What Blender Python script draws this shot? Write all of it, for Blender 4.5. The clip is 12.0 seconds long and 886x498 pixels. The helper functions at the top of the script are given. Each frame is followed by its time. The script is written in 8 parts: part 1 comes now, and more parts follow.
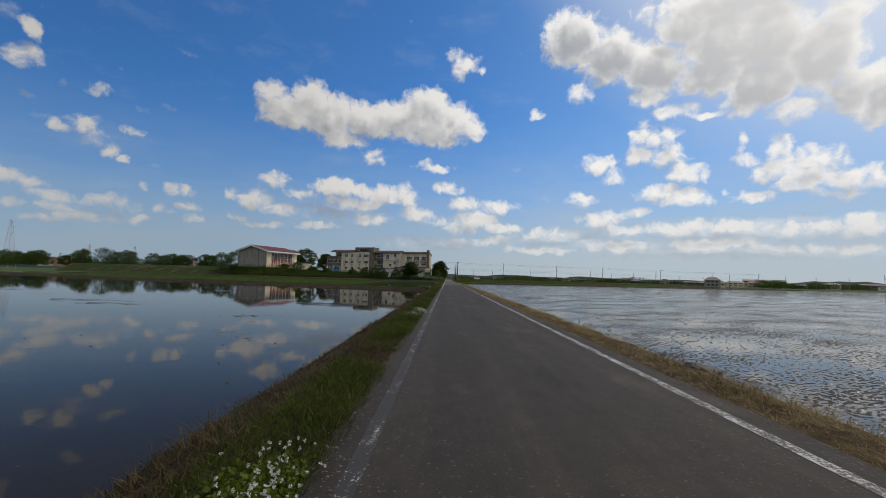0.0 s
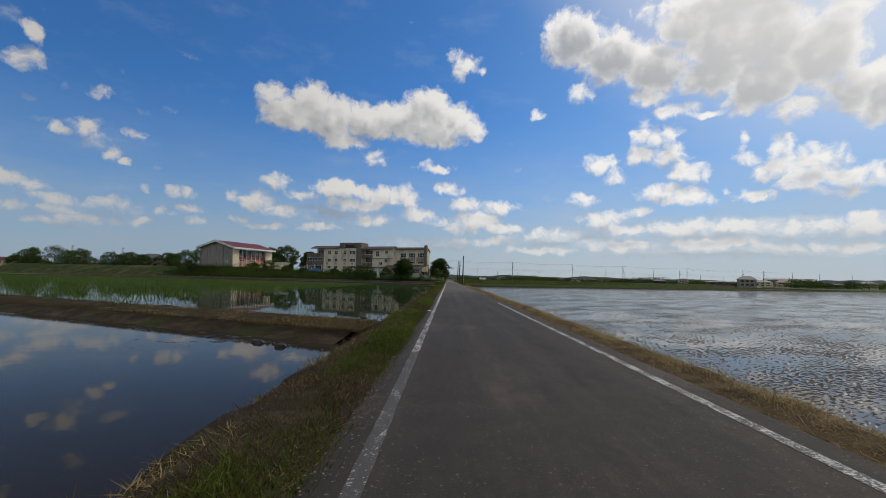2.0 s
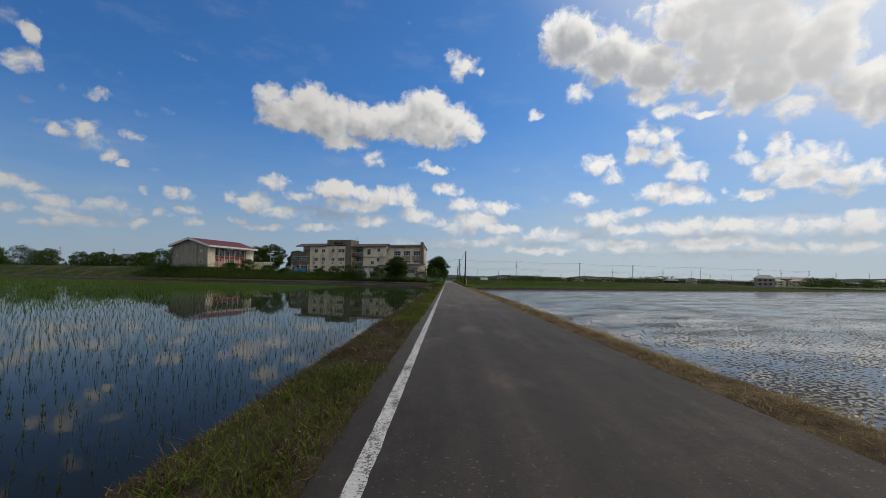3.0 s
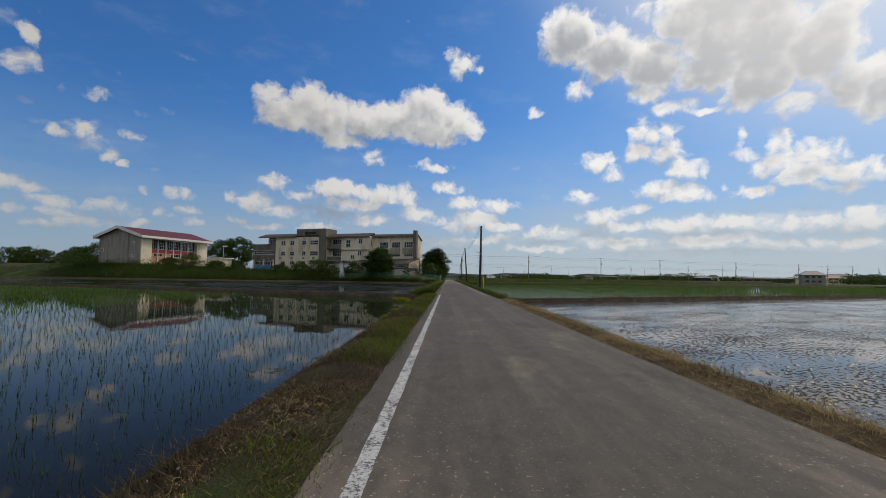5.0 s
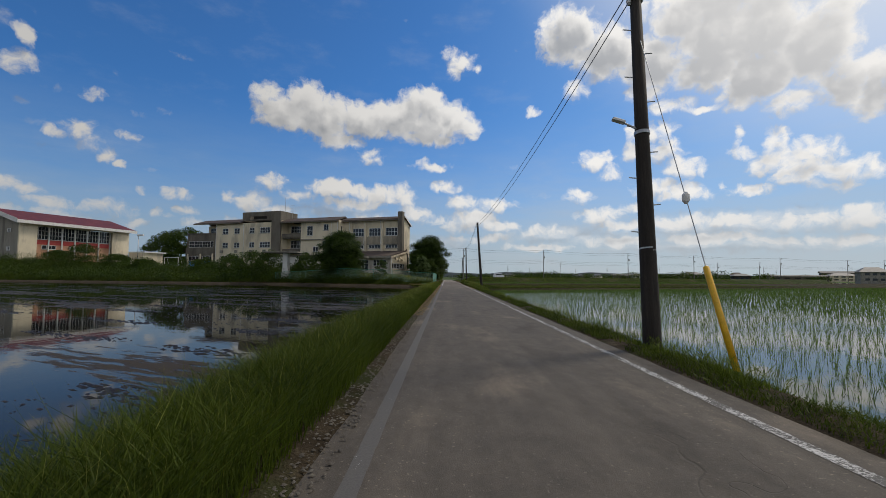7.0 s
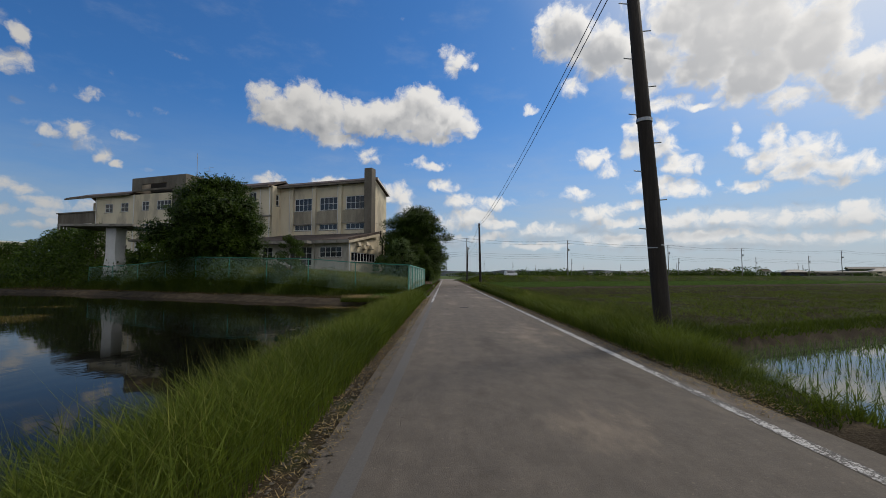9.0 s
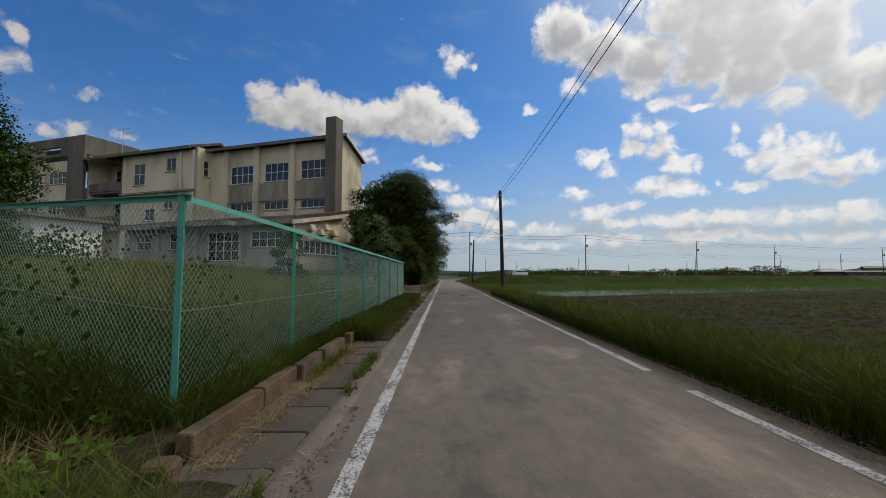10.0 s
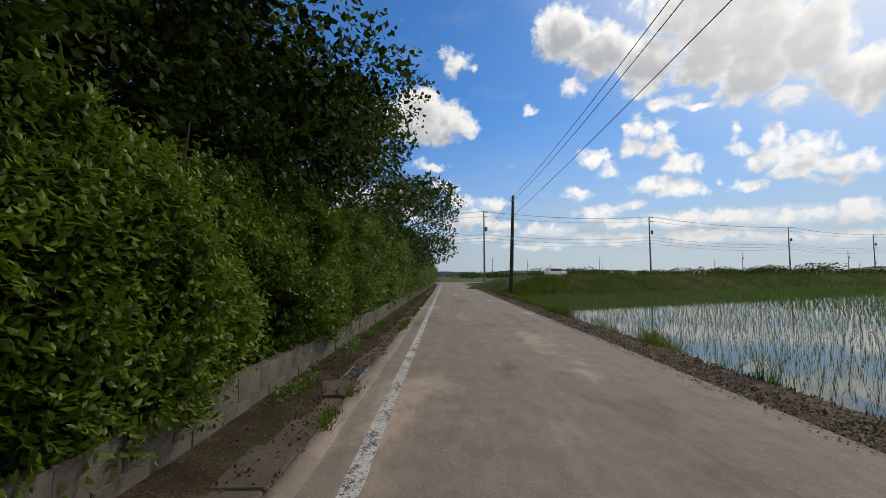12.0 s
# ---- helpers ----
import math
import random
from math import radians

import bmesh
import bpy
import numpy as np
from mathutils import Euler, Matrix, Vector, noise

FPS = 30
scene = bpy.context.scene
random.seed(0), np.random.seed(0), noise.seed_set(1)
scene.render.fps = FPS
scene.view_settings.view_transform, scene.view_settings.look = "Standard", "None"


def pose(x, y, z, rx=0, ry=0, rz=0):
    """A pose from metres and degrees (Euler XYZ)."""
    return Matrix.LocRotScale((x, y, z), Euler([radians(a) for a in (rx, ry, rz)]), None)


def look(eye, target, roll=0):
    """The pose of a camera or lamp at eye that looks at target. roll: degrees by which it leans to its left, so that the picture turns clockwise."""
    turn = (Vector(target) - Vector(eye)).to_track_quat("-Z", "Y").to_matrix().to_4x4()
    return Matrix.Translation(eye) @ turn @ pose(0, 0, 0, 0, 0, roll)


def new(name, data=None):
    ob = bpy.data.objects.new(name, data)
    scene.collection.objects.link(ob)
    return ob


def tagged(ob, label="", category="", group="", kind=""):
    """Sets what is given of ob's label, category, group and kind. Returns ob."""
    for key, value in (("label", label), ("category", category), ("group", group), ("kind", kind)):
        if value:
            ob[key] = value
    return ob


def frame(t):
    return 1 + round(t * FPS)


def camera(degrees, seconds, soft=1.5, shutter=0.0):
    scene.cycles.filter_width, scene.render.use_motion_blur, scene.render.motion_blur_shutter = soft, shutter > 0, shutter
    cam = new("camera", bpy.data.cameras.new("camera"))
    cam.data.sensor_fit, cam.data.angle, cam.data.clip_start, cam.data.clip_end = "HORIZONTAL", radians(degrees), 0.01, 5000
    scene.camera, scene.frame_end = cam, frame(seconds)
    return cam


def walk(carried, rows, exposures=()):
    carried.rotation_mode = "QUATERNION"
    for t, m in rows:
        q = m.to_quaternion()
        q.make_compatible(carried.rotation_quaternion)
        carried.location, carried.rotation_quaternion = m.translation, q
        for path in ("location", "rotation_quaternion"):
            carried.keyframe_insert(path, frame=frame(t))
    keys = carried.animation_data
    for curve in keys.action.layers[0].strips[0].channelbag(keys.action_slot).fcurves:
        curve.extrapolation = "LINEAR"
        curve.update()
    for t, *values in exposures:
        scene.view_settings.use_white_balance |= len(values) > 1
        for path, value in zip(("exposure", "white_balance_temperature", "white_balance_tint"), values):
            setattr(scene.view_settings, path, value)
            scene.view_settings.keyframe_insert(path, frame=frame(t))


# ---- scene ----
cam = camera(90.0, 12.0, 0.6)
EYE = 1.1
SPEED = 19.614
ROWS = [
    (0.0, -0.003, 0.595, 3.771, 1.529),
    (0.5, -0.003, 0.701, 3.782, 1.478),
    (1.0, -0.008, 0.825, 3.783, 1.431),
    (1.5, -0.020, 0.859, 3.819, 1.355),
    (2.0, -0.025, 0.764, 3.848, 1.244),
    (2.5, -0.042, 0.630, 3.861, 1.057),
    (3.0, -0.026, 0.612, 3.909, 0.969),
    (5.0, -0.021, 0.639, 3.713, 0.683),
    (5.5, -0.015, 0.603, 3.677, 0.659),
    (6.0, -0.015, 0.523, 3.686, 0.644),
    (6.5, -0.015, 0.555, 3.622, 0.512),
    (7.0, 0.002, 0.427, 3.628, 0.435),
    (9.0, 0.018, 0.190, 3.440, 0.086),
    (9.5, 0.006, 0.109, 3.443, 0.128),
    (10.0, 0.025, 0.103, 3.435, 0.051),
    (10.5, 0.027, 0.294, 3.520, -0.167),
    (11.0, 0.010, 0.337, 3.531, -0.207),
    (11.5, 0.008, 0.354, 3.593, -0.313),
    (12.0, 0.003, 0.273, 3.571, -0.308),
]
# along the lane at an even speed: seconds, sideways, yaw, pitch and lean
walk(cam, [(t, look((x, SPEED * t, EYE), Vector((x, SPEED * t, EYE)) + 50 * Vector((-math.sin(radians(a)) * math.cos(radians(p)),
      math.cos(radians(a)) * math.cos(radians(p)), math.sin(radians(p)))), r)) for t, x, a, p, r in ROWS],
     exposures=[(0.0, 0.0), (11.0, 0.0), (11.5, 0.10), (12.0, 0.18)])

# ---------------------------------------------------------------- sky and light
SUN_AZ, SUN_EL = radians(52), radians(44)
sun_data = bpy.data.lights.new("sun", "SUN")
sun_data.energy, sun_data.angle, sun_data.color = 1.7, radians(11), (1.0, 0.90, 0.76)
sun_dir = Vector((math.sin(SUN_AZ) * math.cos(SUN_EL), math.cos(SUN_AZ) * math.cos(SUN_EL), math.sin(SUN_EL)))
new("sun", sun_data).matrix_world = look(sun_dir * 100, (0, 0, 0))

# cumulus groups: azimuth, elevation and the two radii of each puff, in radians
CLOUDS = {
    "big_right": [(0.271, 0.498, 0.073, 0.053), (0.350, 0.457, 0.083, 0.051), (0.444, 0.425, 0.081, 0.050), (0.492, 0.491, 0.056, 0.043), (0.555, 0.451, 0.075, 0.065), (0.534, 0.395, 0.082, 0.041), (0.627, 0.439, 0.081, 0.071), (0.620, 0.364, 0.073, 0.055), (0.664, 0.312, 0.036, 0.026), (0.706, 0.394, 0.068, 0.078), (0.740, 0.323, 0.046, 0.048), (0.774, 0.314, 0.036, 0.051), (0.769, 0.276, 0.025, 0.024), (0.731, 0.445, 0.051, 0.029), (0.815, 0.311, 0.042, 0.057), (0.625, 0.514, 0.226, 0.038)],
    "under_big": [(0.427, 0.376, 0.037, 0.021), (0.468, 0.341, 0.047, 0.017), (0.528, 0.327, 0.040, 0.007), (0.287, 0.396, 0.030, 0.020), (0.192, 0.357, 0.019, 0.009), (0.208, 0.352, 0.012, 0.006)],
    "centre": [(-0.395, 0.365, 0.040, 0.026), (-0.318, 0.378, 0.043, 0.029), (-0.360, 0.337, 0.069, 0.038), (-0.284, 0.339, 0.084, 0.050), (-0.197, 0.339, 0.078, 0.039), (-0.242, 0.296, 0.052, 0.024), (-0.057, 0.380, 0.060, 0.037), (-0.104, 0.344, 0.080, 0.042), (-0.017, 0.342, 0.081, 0.045), (0.048, 0.330, 0.034, 0.026), (-0.039, 0.308, 0.085, 0.022), (-0.147, 0.356, 0.051, 0.028), (-0.136, 0.318, 0.051, 0.021)],
    "small_mid": [(-0.002, 0.482, 0.022, 0.015), (0.038, 0.462, 0.035, 0.020), (0.016, 0.438, 0.014, 0.015), (0.065, 0.447, 0.014, 0.010), (-0.173, 0.262, 0.028, 0.019), (-0.034, 0.245, 0.044, 0.011), (-0.055, 0.254, 0.018, 0.012)],
    "left_far": [(-0.686, 0.312, 0.020, 0.013), (-0.794, 0.335, 0.028, 0.020), (-0.780, 0.376, 0.012, 0.017), (-0.702, 0.249, 0.022, 0.018), (-0.684, 0.231, 0.020, 0.017), (-0.667, 0.215, 0.015, 0.012), (-0.740, 0.238, 0.014, 0.009), (-0.639, 0.253, 0.023, 0.009), (-0.643, 0.203, 0.008, 0.006)],
    "left_low": [(-0.806, 0.145, 0.018, 0.013), (-0.773, 0.143, 0.025, 0.014), (-0.788, 0.102, 0.024, 0.011), (-0.739, 0.123, 0.037, 0.010), (-0.660, 0.123, 0.039, 0.017), (-0.694, 0.092, 0.048, 0.012), (-0.621, 0.097, 0.022, 0.009), (-0.559, 0.157, 0.030, 0.011), (-0.608, 0.154, 0.012, 0.006), (-0.579, 0.118, 0.020, 0.009), (-0.540, 0.127, 0.024, 0.009), (-0.529, 0.106, 0.021, 0.010), (-0.454, 0.115, 0.019, 0.010), (-0.725, 0.104, 0.029, 0.009), (-0.760, 0.082, 0.041, 0.007)],
    "centre_low": [(-0.379, 0.197, 0.035, 0.022), (-0.418, 0.154, 0.039, 0.022), (-0.463, 0.160, 0.018, 0.015), (-0.379, 0.137, 0.051, 0.014), (-0.246, 0.191, 0.068, 0.021), (-0.158, 0.182, 0.063, 0.021), (-0.202, 0.163, 0.074, 0.015), (-0.101, 0.179, 0.031, 0.025), (-0.075, 0.146, 0.045, 0.016), (-0.027, 0.130, 0.037, 0.013), (-0.182, 0.127, 0.047, 0.015), (-0.323, 0.174, 0.035, 0.010)],
    "centre_right": [(-0.005, 0.199, 0.036, 0.015), (0.034, 0.166, 0.035, 0.024), (0.066, 0.135, 0.057, 0.025), (0.123, 0.115, 0.053, 0.016), (0.034, 0.115, 0.051, 0.018), (0.117, 0.162, 0.047, 0.018), (0.294, 0.176, 0.030, 0.018), (0.073, 0.086, 0.076, 0.011), (-0.394, 0.102, 0.044, 0.009), (-0.291, 0.107, 0.047, 0.009)],
    "right_tower": [(0.418, 0.324, 0.015, 0.022), (0.430, 0.292, 0.036, 0.026), (0.411, 0.261, 0.041, 0.020), (0.461, 0.258, 0.038, 0.030), (0.481, 0.220, 0.036, 0.022), (0.457, 0.297, 0.028, 0.019), (0.328, 0.245, 0.037, 0.021), (0.358, 0.222, 0.029, 0.016), (0.525, 0.214, 0.011, 0.013)],
    "right_mid": [(0.439, 0.185, 0.048, 0.018), (0.480, 0.171, 0.052, 0.018), (0.530, 0.163, 0.028, 0.012), (0.407, 0.146, 0.028, 0.009), (0.601, 0.163, 0.045, 0.014), (0.559, 0.180, 0.008, 0.013), (0.331, 0.133, 0.052, 0.016), (0.387, 0.113, 0.065, 0.014)],
    "right_edge": [(0.585, 0.265, 0.008, 0.024), (0.601, 0.232, 0.022, 0.014), (0.642, 0.249, 0.023, 0.026), (0.635, 0.214, 0.033, 0.024), (0.692, 0.221, 0.035, 0.023), (0.722, 0.220, 0.022, 0.020), (0.685, 0.187, 0.050, 0.025), (0.735, 0.186, 0.042, 0.026), (0.767, 0.181, 0.028, 0.016), (0.713, 0.163, 0.045, 0.013)],
    "right_low": [(0.484, 0.113, 0.082, 0.017), (0.578, 0.110, 0.055, 0.016), (0.677, 0.104, 0.055, 0.015), (0.756, 0.107, 0.041, 0.020), (0.531, 0.079, 0.086, 0.012), (0.378, 0.077, 0.090, 0.013), (0.660, 0.069, 0.072, 0.011), (0.210, 0.104, 0.063, 0.011), (0.210, 0.067, 0.087, 0.010), (0.751, 0.065, 0.047, 0.011)],
}
# thin scraps and the pale bank low over the horizon
WISPS = {
    "thin": [(-0.732, 0.309, 0.028, 0.008), (-0.756, 0.216, 0.025, 0.007), (-0.758, 0.249, 0.020, 0.008), (-0.553, 0.410, 0.025, 0.006), (-0.586, 0.306, 0.020, 0.007), (-0.614, 0.291, 0.019, 0.007), (-0.813, 0.400, 0.017, 0.013), (-0.754, 0.420, 0.024, 0.008), (-0.729, 0.419, 0.010, 0.008), (0.032, 0.379, 0.031, 0.014), (-0.659, 0.355, 0.007, 0.009), (-0.095, 0.537, 0.011, 0.004), (0.158, 0.481, 0.008, 0.006), (0.090, 0.461, 0.021, 0.009), (-0.784, 0.280, 0.015, 0.007), (-0.694, 0.093, 0.101, 0.022), (-0.244, 0.142, 0.169, 0.025), (0.210, 0.181, 0.032, 0.009), (0.136, 0.242, 0.038, 0.007), (-0.599, 0.197, 0.013, 0.004)],
    "bank": [(0.573, 0.104, 0.296, 0.036), (0.258, 0.091, 0.189, 0.032), (-0.042, 0.078, 0.152, 0.023), (0.572, 0.062, 0.296, 0.019)],
}


class Nodes:
    """Short hand for node trees."""

    def __init__(self, tree):
        self.t = tree

    def add(self, kind, **sets):
        n = self.t.nodes.new(kind)
        for k, v in sets.items():
            if k == "op":
                n.operation = v
            elif k == "blend":
                n.blend_type = v
            elif k == "data_type":
                n.data_type = v
            elif k == "clamp":
                n.use_clamp = v
        return n

    def put(self, sock, v):
        if isinstance(v, bpy.types.NodeSocket):
            self.t.links.new(v, sock)
        elif v is not None:
            sock.default_value = v

    def math(self, op, a, b=None, c=None, clamp=False):
        n = self.add("ShaderNodeMath", op=op, clamp=clamp)
        for s, v in zip(n.inputs, (a, b, c)):
            self.put(s, v)
        return n.outputs[0]

    def vec(self, op, a, b=None):
        n = self.add("ShaderNodeVectorMath", op=op)
        self.put(n.inputs[0], a)
        if b is not None:
            self.put(n.inputs[1], b)
        return n.outputs["Value"] if op in ("DOT_PRODUCT", "LENGTH") else n.outputs[0]

    def step(self, v, lo, hi, a=0.0, b=1.0):
        n = self.add("ShaderNodeMapRange")
        n.interpolation_type = "SMOOTHSTEP"
        for s, x in zip(n.inputs, (v, lo, hi, a, b)):
            self.put(s, x)
        return n.outputs[0]

    def mix(self, f, a, b, blend="MIX"):
        n = self.add("ShaderNodeMix", data_type="RGBA", blend=blend)
        self.put(n.inputs[0], f), self.put(n.inputs[6], a), self.put(n.inputs[7], b)
        return n.outputs[2]

    def noise(self, v, scale, detail=4.0, rough=0.55, dist=0.0):
        n = self.add("ShaderNodeTexNoise")
        self.put(n.inputs["Vector"], v)
        n.inputs["Scale"].default_value, n.inputs["Detail"].default_value = scale, detail
        n.inputs["Roughness"].default_value, n.inputs["Distortion"].default_value = rough, dist
        return n.outputs[0]


def col(c):
    return (*c, 1.0)


def puff_depth(k, p, groups, soft):
    """How deep a place lies inside the nearest puffs: most in a large puff's middle, 0 at its rim."""
    best = None
    for puffs in groups.values():
        for a, e, ra, re in puffs:
            n = k.add("ShaderNodeVectorMath", op="MULTIPLY_ADD")
            k.put(n.inputs[0], p)
            n.inputs[1].default_value, n.inputs[2].default_value = (1 / ra, 1 / re, 0), (-a / ra, -e / re, 0)
            w = min(max(math.sqrt(ra * re) / 0.036, 0.55), 1.5)
            d = k.math("MULTIPLY_ADD", k.vec("DOT_PRODUCT", n.outputs[0], n.outputs[0]), -w, w)
            best = d if best is None else k.math("SMOOTH_MAX", best, d, soft)
    return k.math("MAXIMUM", best, -2.0)


def cloud_field():
    """A node group: the cumulus at an azimuth and elevation, as its smooth body and its billows."""
    g = bpy.data.node_groups.new("cloud_field", "ShaderNodeTree")
    g.interface.new_socket("Place", in_out="INPUT", socket_type="NodeSocketVector")
    for name in ("Body", "Billow", "Relief"):
        g.interface.new_socket(name, in_out="OUTPUT", socket_type="NodeSocketFloat")
    k = Nodes(g)
    gi, go = g.nodes.new("NodeGroupInput"), g.nodes.new("NodeGroupOutput")
    warp = k.add("ShaderNodeTexNoise")
    k.put(warp.inputs["Vector"], gi.outputs[0])
    warp.inputs["Scale"].default_value, warp.inputs["Detail"].default_value = 24.0, 6.0
    p = k.vec("ADD", gi.outputs[0], k.vec("MULTIPLY", k.vec("SUBTRACT", warp.outputs[1], (0.5, 0.5, 0.5)), (0.040, 0.034, 0.0)))
    k.put(go.inputs[0], puff_depth(k, p, CLOUDS, 0.22))
    lobes = k.add("ShaderNodeTexVoronoi")
    lobes.feature = "SMOOTH_F1"
    k.put(lobes.inputs["Vector"], p)
    lobes.inputs["Scale"].default_value, lobes.inputs["Smoothness"].default_value = 46.0, 0.5
    billow = k.math("MULTIPLY_ADD", k.noise(p, 17.0, 4.0, 0.55), 0.9, k.math("MULTIPLY", k.noise(p, 62.0, 9.0, 0.64), 0.9))
    k.put(go.inputs[1], k.math("MULTIPLY_ADD", lobes.outputs["Distance"], -0.35, billow))
    k.put(go.inputs[2], k.math("MULTIPLY_ADD", lobes.outputs["Distance"], -0.45, k.noise(p, 24.0, 3.0, 0.5)))
    return g


world = bpy.data.worlds.new("sky")
world.use_nodes = True
scene.world = world
world.node_tree.nodes.clear()
K = Nodes(world.node_tree)
here = K.add("ShaderNodeTexCoord").outputs["Generated"]
xyz = K.add("ShaderNodeSeparateXYZ")
K.put(xyz.inputs[0], here)
azim = K.math("ARCTAN2", xyz.outputs[0], xyz.outputs[1])
elev = K.math("ARCSINE", xyz.outputs[2])
join = K.add("ShaderNodeCombineXYZ")
K.put(join.inputs[0], azim), K.put(join.inputs[1], elev)
place = join.outputs[0]
field = cloud_field()
fields = []
for off in ((0, 0, 0), (0.010, 0.026, 0)):
    n = K.add("ShaderNodeGroup")
    n.node_tree = field
    K.put(n.inputs[0], K.vec("ADD", place, off))
    fields.append(n.outputs)
body, billow, relief = fields[0]
body_up, _, relief_up = fields[1]
sky = K.add("ShaderNodeTexSky")
sky.sky_type, sky.sun_disc = "NISHITA", False
sky.sun_elevation, sky.sun_rotation = SUN_EL, SUN_AZ
sky.air_density, sky.dust_density, sky.ozone_density = 1.0, 0.6, 3.0
blue = K.mix(1.0, sky.outputs[0], col((0.395, 0.82, 1.24)), "MULTIPLY")
# unseen cumulus round and behind the camera, thickened to brighten walls facing it
round_n = K.noise(here, 2.6, 7.0, 0.58)
round_m = K.math("MULTIPLY", K.step(round_n, 0.42, 0.55), K.step(K.math("ABSOLUTE", azim), 0.95, 1.15))
high_m = K.math("MULTIPLY", K.step(round_n, 0.50, 0.60), K.step(elev, 0.58, 0.75))
depth = K.math("MULTIPLY_ADD", K.math("SUBTRACT", billow, 0.72), 2.2, body)
whole = K.step(depth, -0.26, 0.92)
thin_d = puff_depth(K, place, WISPS, 0.3)
thin = K.step(K.math("MULTIPLY_ADD", K.math("SUBTRACT", billow, 0.75), 2.8, thin_d), 0.0, 2.0, 0.0, 0.6)
seen_cl = K.math("MAXIMUM", whole, thin)
mask = K.math("MAXIMUM", seen_cl, K.math("MAXIMUM", round_m, high_m))
# lit from above and from the sun's side, grey where it is deep
lit = K.math("MULTIPLY_ADD", K.math("SUBTRACT", body, body_up), 0.40, 0.60)
lit = K.math("MULTIPLY_ADD", K.math("SUBTRACT", relief, relief_up), 0.62, lit)
core = K.step(K.math("MULTIPLY_ADD", K.math("SUBTRACT", relief, 0.25), 0.9, body), 0.55, 1.35)
lit = K.math("SUBTRACT", lit, K.math("MULTIPLY", core, K.step(azim, 0.05, 0.35, 0.26, 0.62)))
puff = K.mix(K.step(lit, -0.10, 0.95), col((4.2, 4.4, 4.75)), col((10.4, 10.2, 9.9)))
sunward = K.step(azim, -0.75, 0.45, 0.60, 1.03)
puff = K.mix(1.0, puff, K.mix(sunward, col((0, 0, 0)), col((1, 1, 1))), "MULTIPLY")
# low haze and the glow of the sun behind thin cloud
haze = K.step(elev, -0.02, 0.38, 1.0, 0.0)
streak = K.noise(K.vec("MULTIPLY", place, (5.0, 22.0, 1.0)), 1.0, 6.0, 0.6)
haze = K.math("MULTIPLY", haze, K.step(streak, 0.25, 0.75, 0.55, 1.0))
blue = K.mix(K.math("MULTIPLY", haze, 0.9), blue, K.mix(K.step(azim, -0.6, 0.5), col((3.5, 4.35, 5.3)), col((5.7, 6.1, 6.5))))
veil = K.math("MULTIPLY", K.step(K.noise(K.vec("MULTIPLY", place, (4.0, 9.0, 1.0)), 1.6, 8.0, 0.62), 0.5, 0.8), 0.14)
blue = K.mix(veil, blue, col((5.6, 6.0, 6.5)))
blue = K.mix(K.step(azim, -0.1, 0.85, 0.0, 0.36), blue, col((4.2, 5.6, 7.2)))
air = K.mix(mask, blue, puff)
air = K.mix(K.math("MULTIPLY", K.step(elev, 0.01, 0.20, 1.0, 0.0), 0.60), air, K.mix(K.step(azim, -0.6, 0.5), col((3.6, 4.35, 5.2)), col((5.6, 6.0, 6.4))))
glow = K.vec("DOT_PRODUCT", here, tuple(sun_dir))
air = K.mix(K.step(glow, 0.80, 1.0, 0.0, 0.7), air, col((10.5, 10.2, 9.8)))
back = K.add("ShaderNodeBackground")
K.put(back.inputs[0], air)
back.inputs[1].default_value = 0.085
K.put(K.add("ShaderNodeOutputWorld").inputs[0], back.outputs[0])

# ---------------------------------------------------------------- materials


def material(name, stops, scale=3.0, rough=0.8, bump=0.3, grain=40.0, metal=0.0, stretch=(1, 1, 1), spec=0.4, random_tint=0.0,
             stain=None, stain_scale=0.5, bump_size=0.02):
    """A surface whose colour runs through stops by noise at two scales, with fine relief and, if given, large stains."""
    m = bpy.data.materials.new(name)
    m.use_nodes = True
    k = Nodes(m.node_tree)
    b = m.node_tree.nodes["Principled BSDF"]
    v = k.vec("MULTIPLY", k.add("ShaderNodeTexCoord").outputs["Object"], stretch)
    big, small = k.noise(v, scale, 5.0, 0.6), k.noise(v, grain, 3.0, 0.6)
    f = k.math("ADD", k.math("MULTIPLY", big, 0.62), k.math("MULTIPLY", small, 0.38))
    r = k.add("ShaderNodeValToRGB")
    for j, c in enumerate(stops):
        e = r.color_ramp.elements[j] if j < 2 else r.color_ramp.elements.new(0.5)
        e.color = col(c)
    for j, e in enumerate(r.color_ramp.elements):
        e.position = 0.32 + 0.36 * j / (len(stops) - 1)
    for j, c in enumerate(stops):
        r.color_ramp.elements[j].color = col(c)
    k.put(r.inputs[0], f)
    c = r.outputs[0]
    if stain:
        s = k.step(k.noise(v, stain_scale, 4.0, 0.6), 0.5, 0.66)
        c = k.mix(k.math("MULTIPLY", s, 0.8), c, col(stain))
    if random_tint:
        info = k.add("ShaderNodeObjectInfo").outputs["Random"]
        c = k.mix(1.0, c, k.mix(info, col((1 - random_tint,) * 3), col((1 + random_tint,) * 3)), "MULTIPLY")
    k.put(b.inputs["Base Color"], c)
    b.inputs["Roughness"].default_value, b.inputs["Metallic"].default_value = rough, metal
    b.inputs["Specular IOR Level"].default_value = spec
    if bump:
        n = k.add("ShaderNodeBump")
        n.inputs["Strength"].default_value, n.inputs["Distance"].default_value = bump, bump_size
        k.put(n.inputs["Height"], f)
        k.put(b.inputs["Normal"], n.outputs[0])
    return m


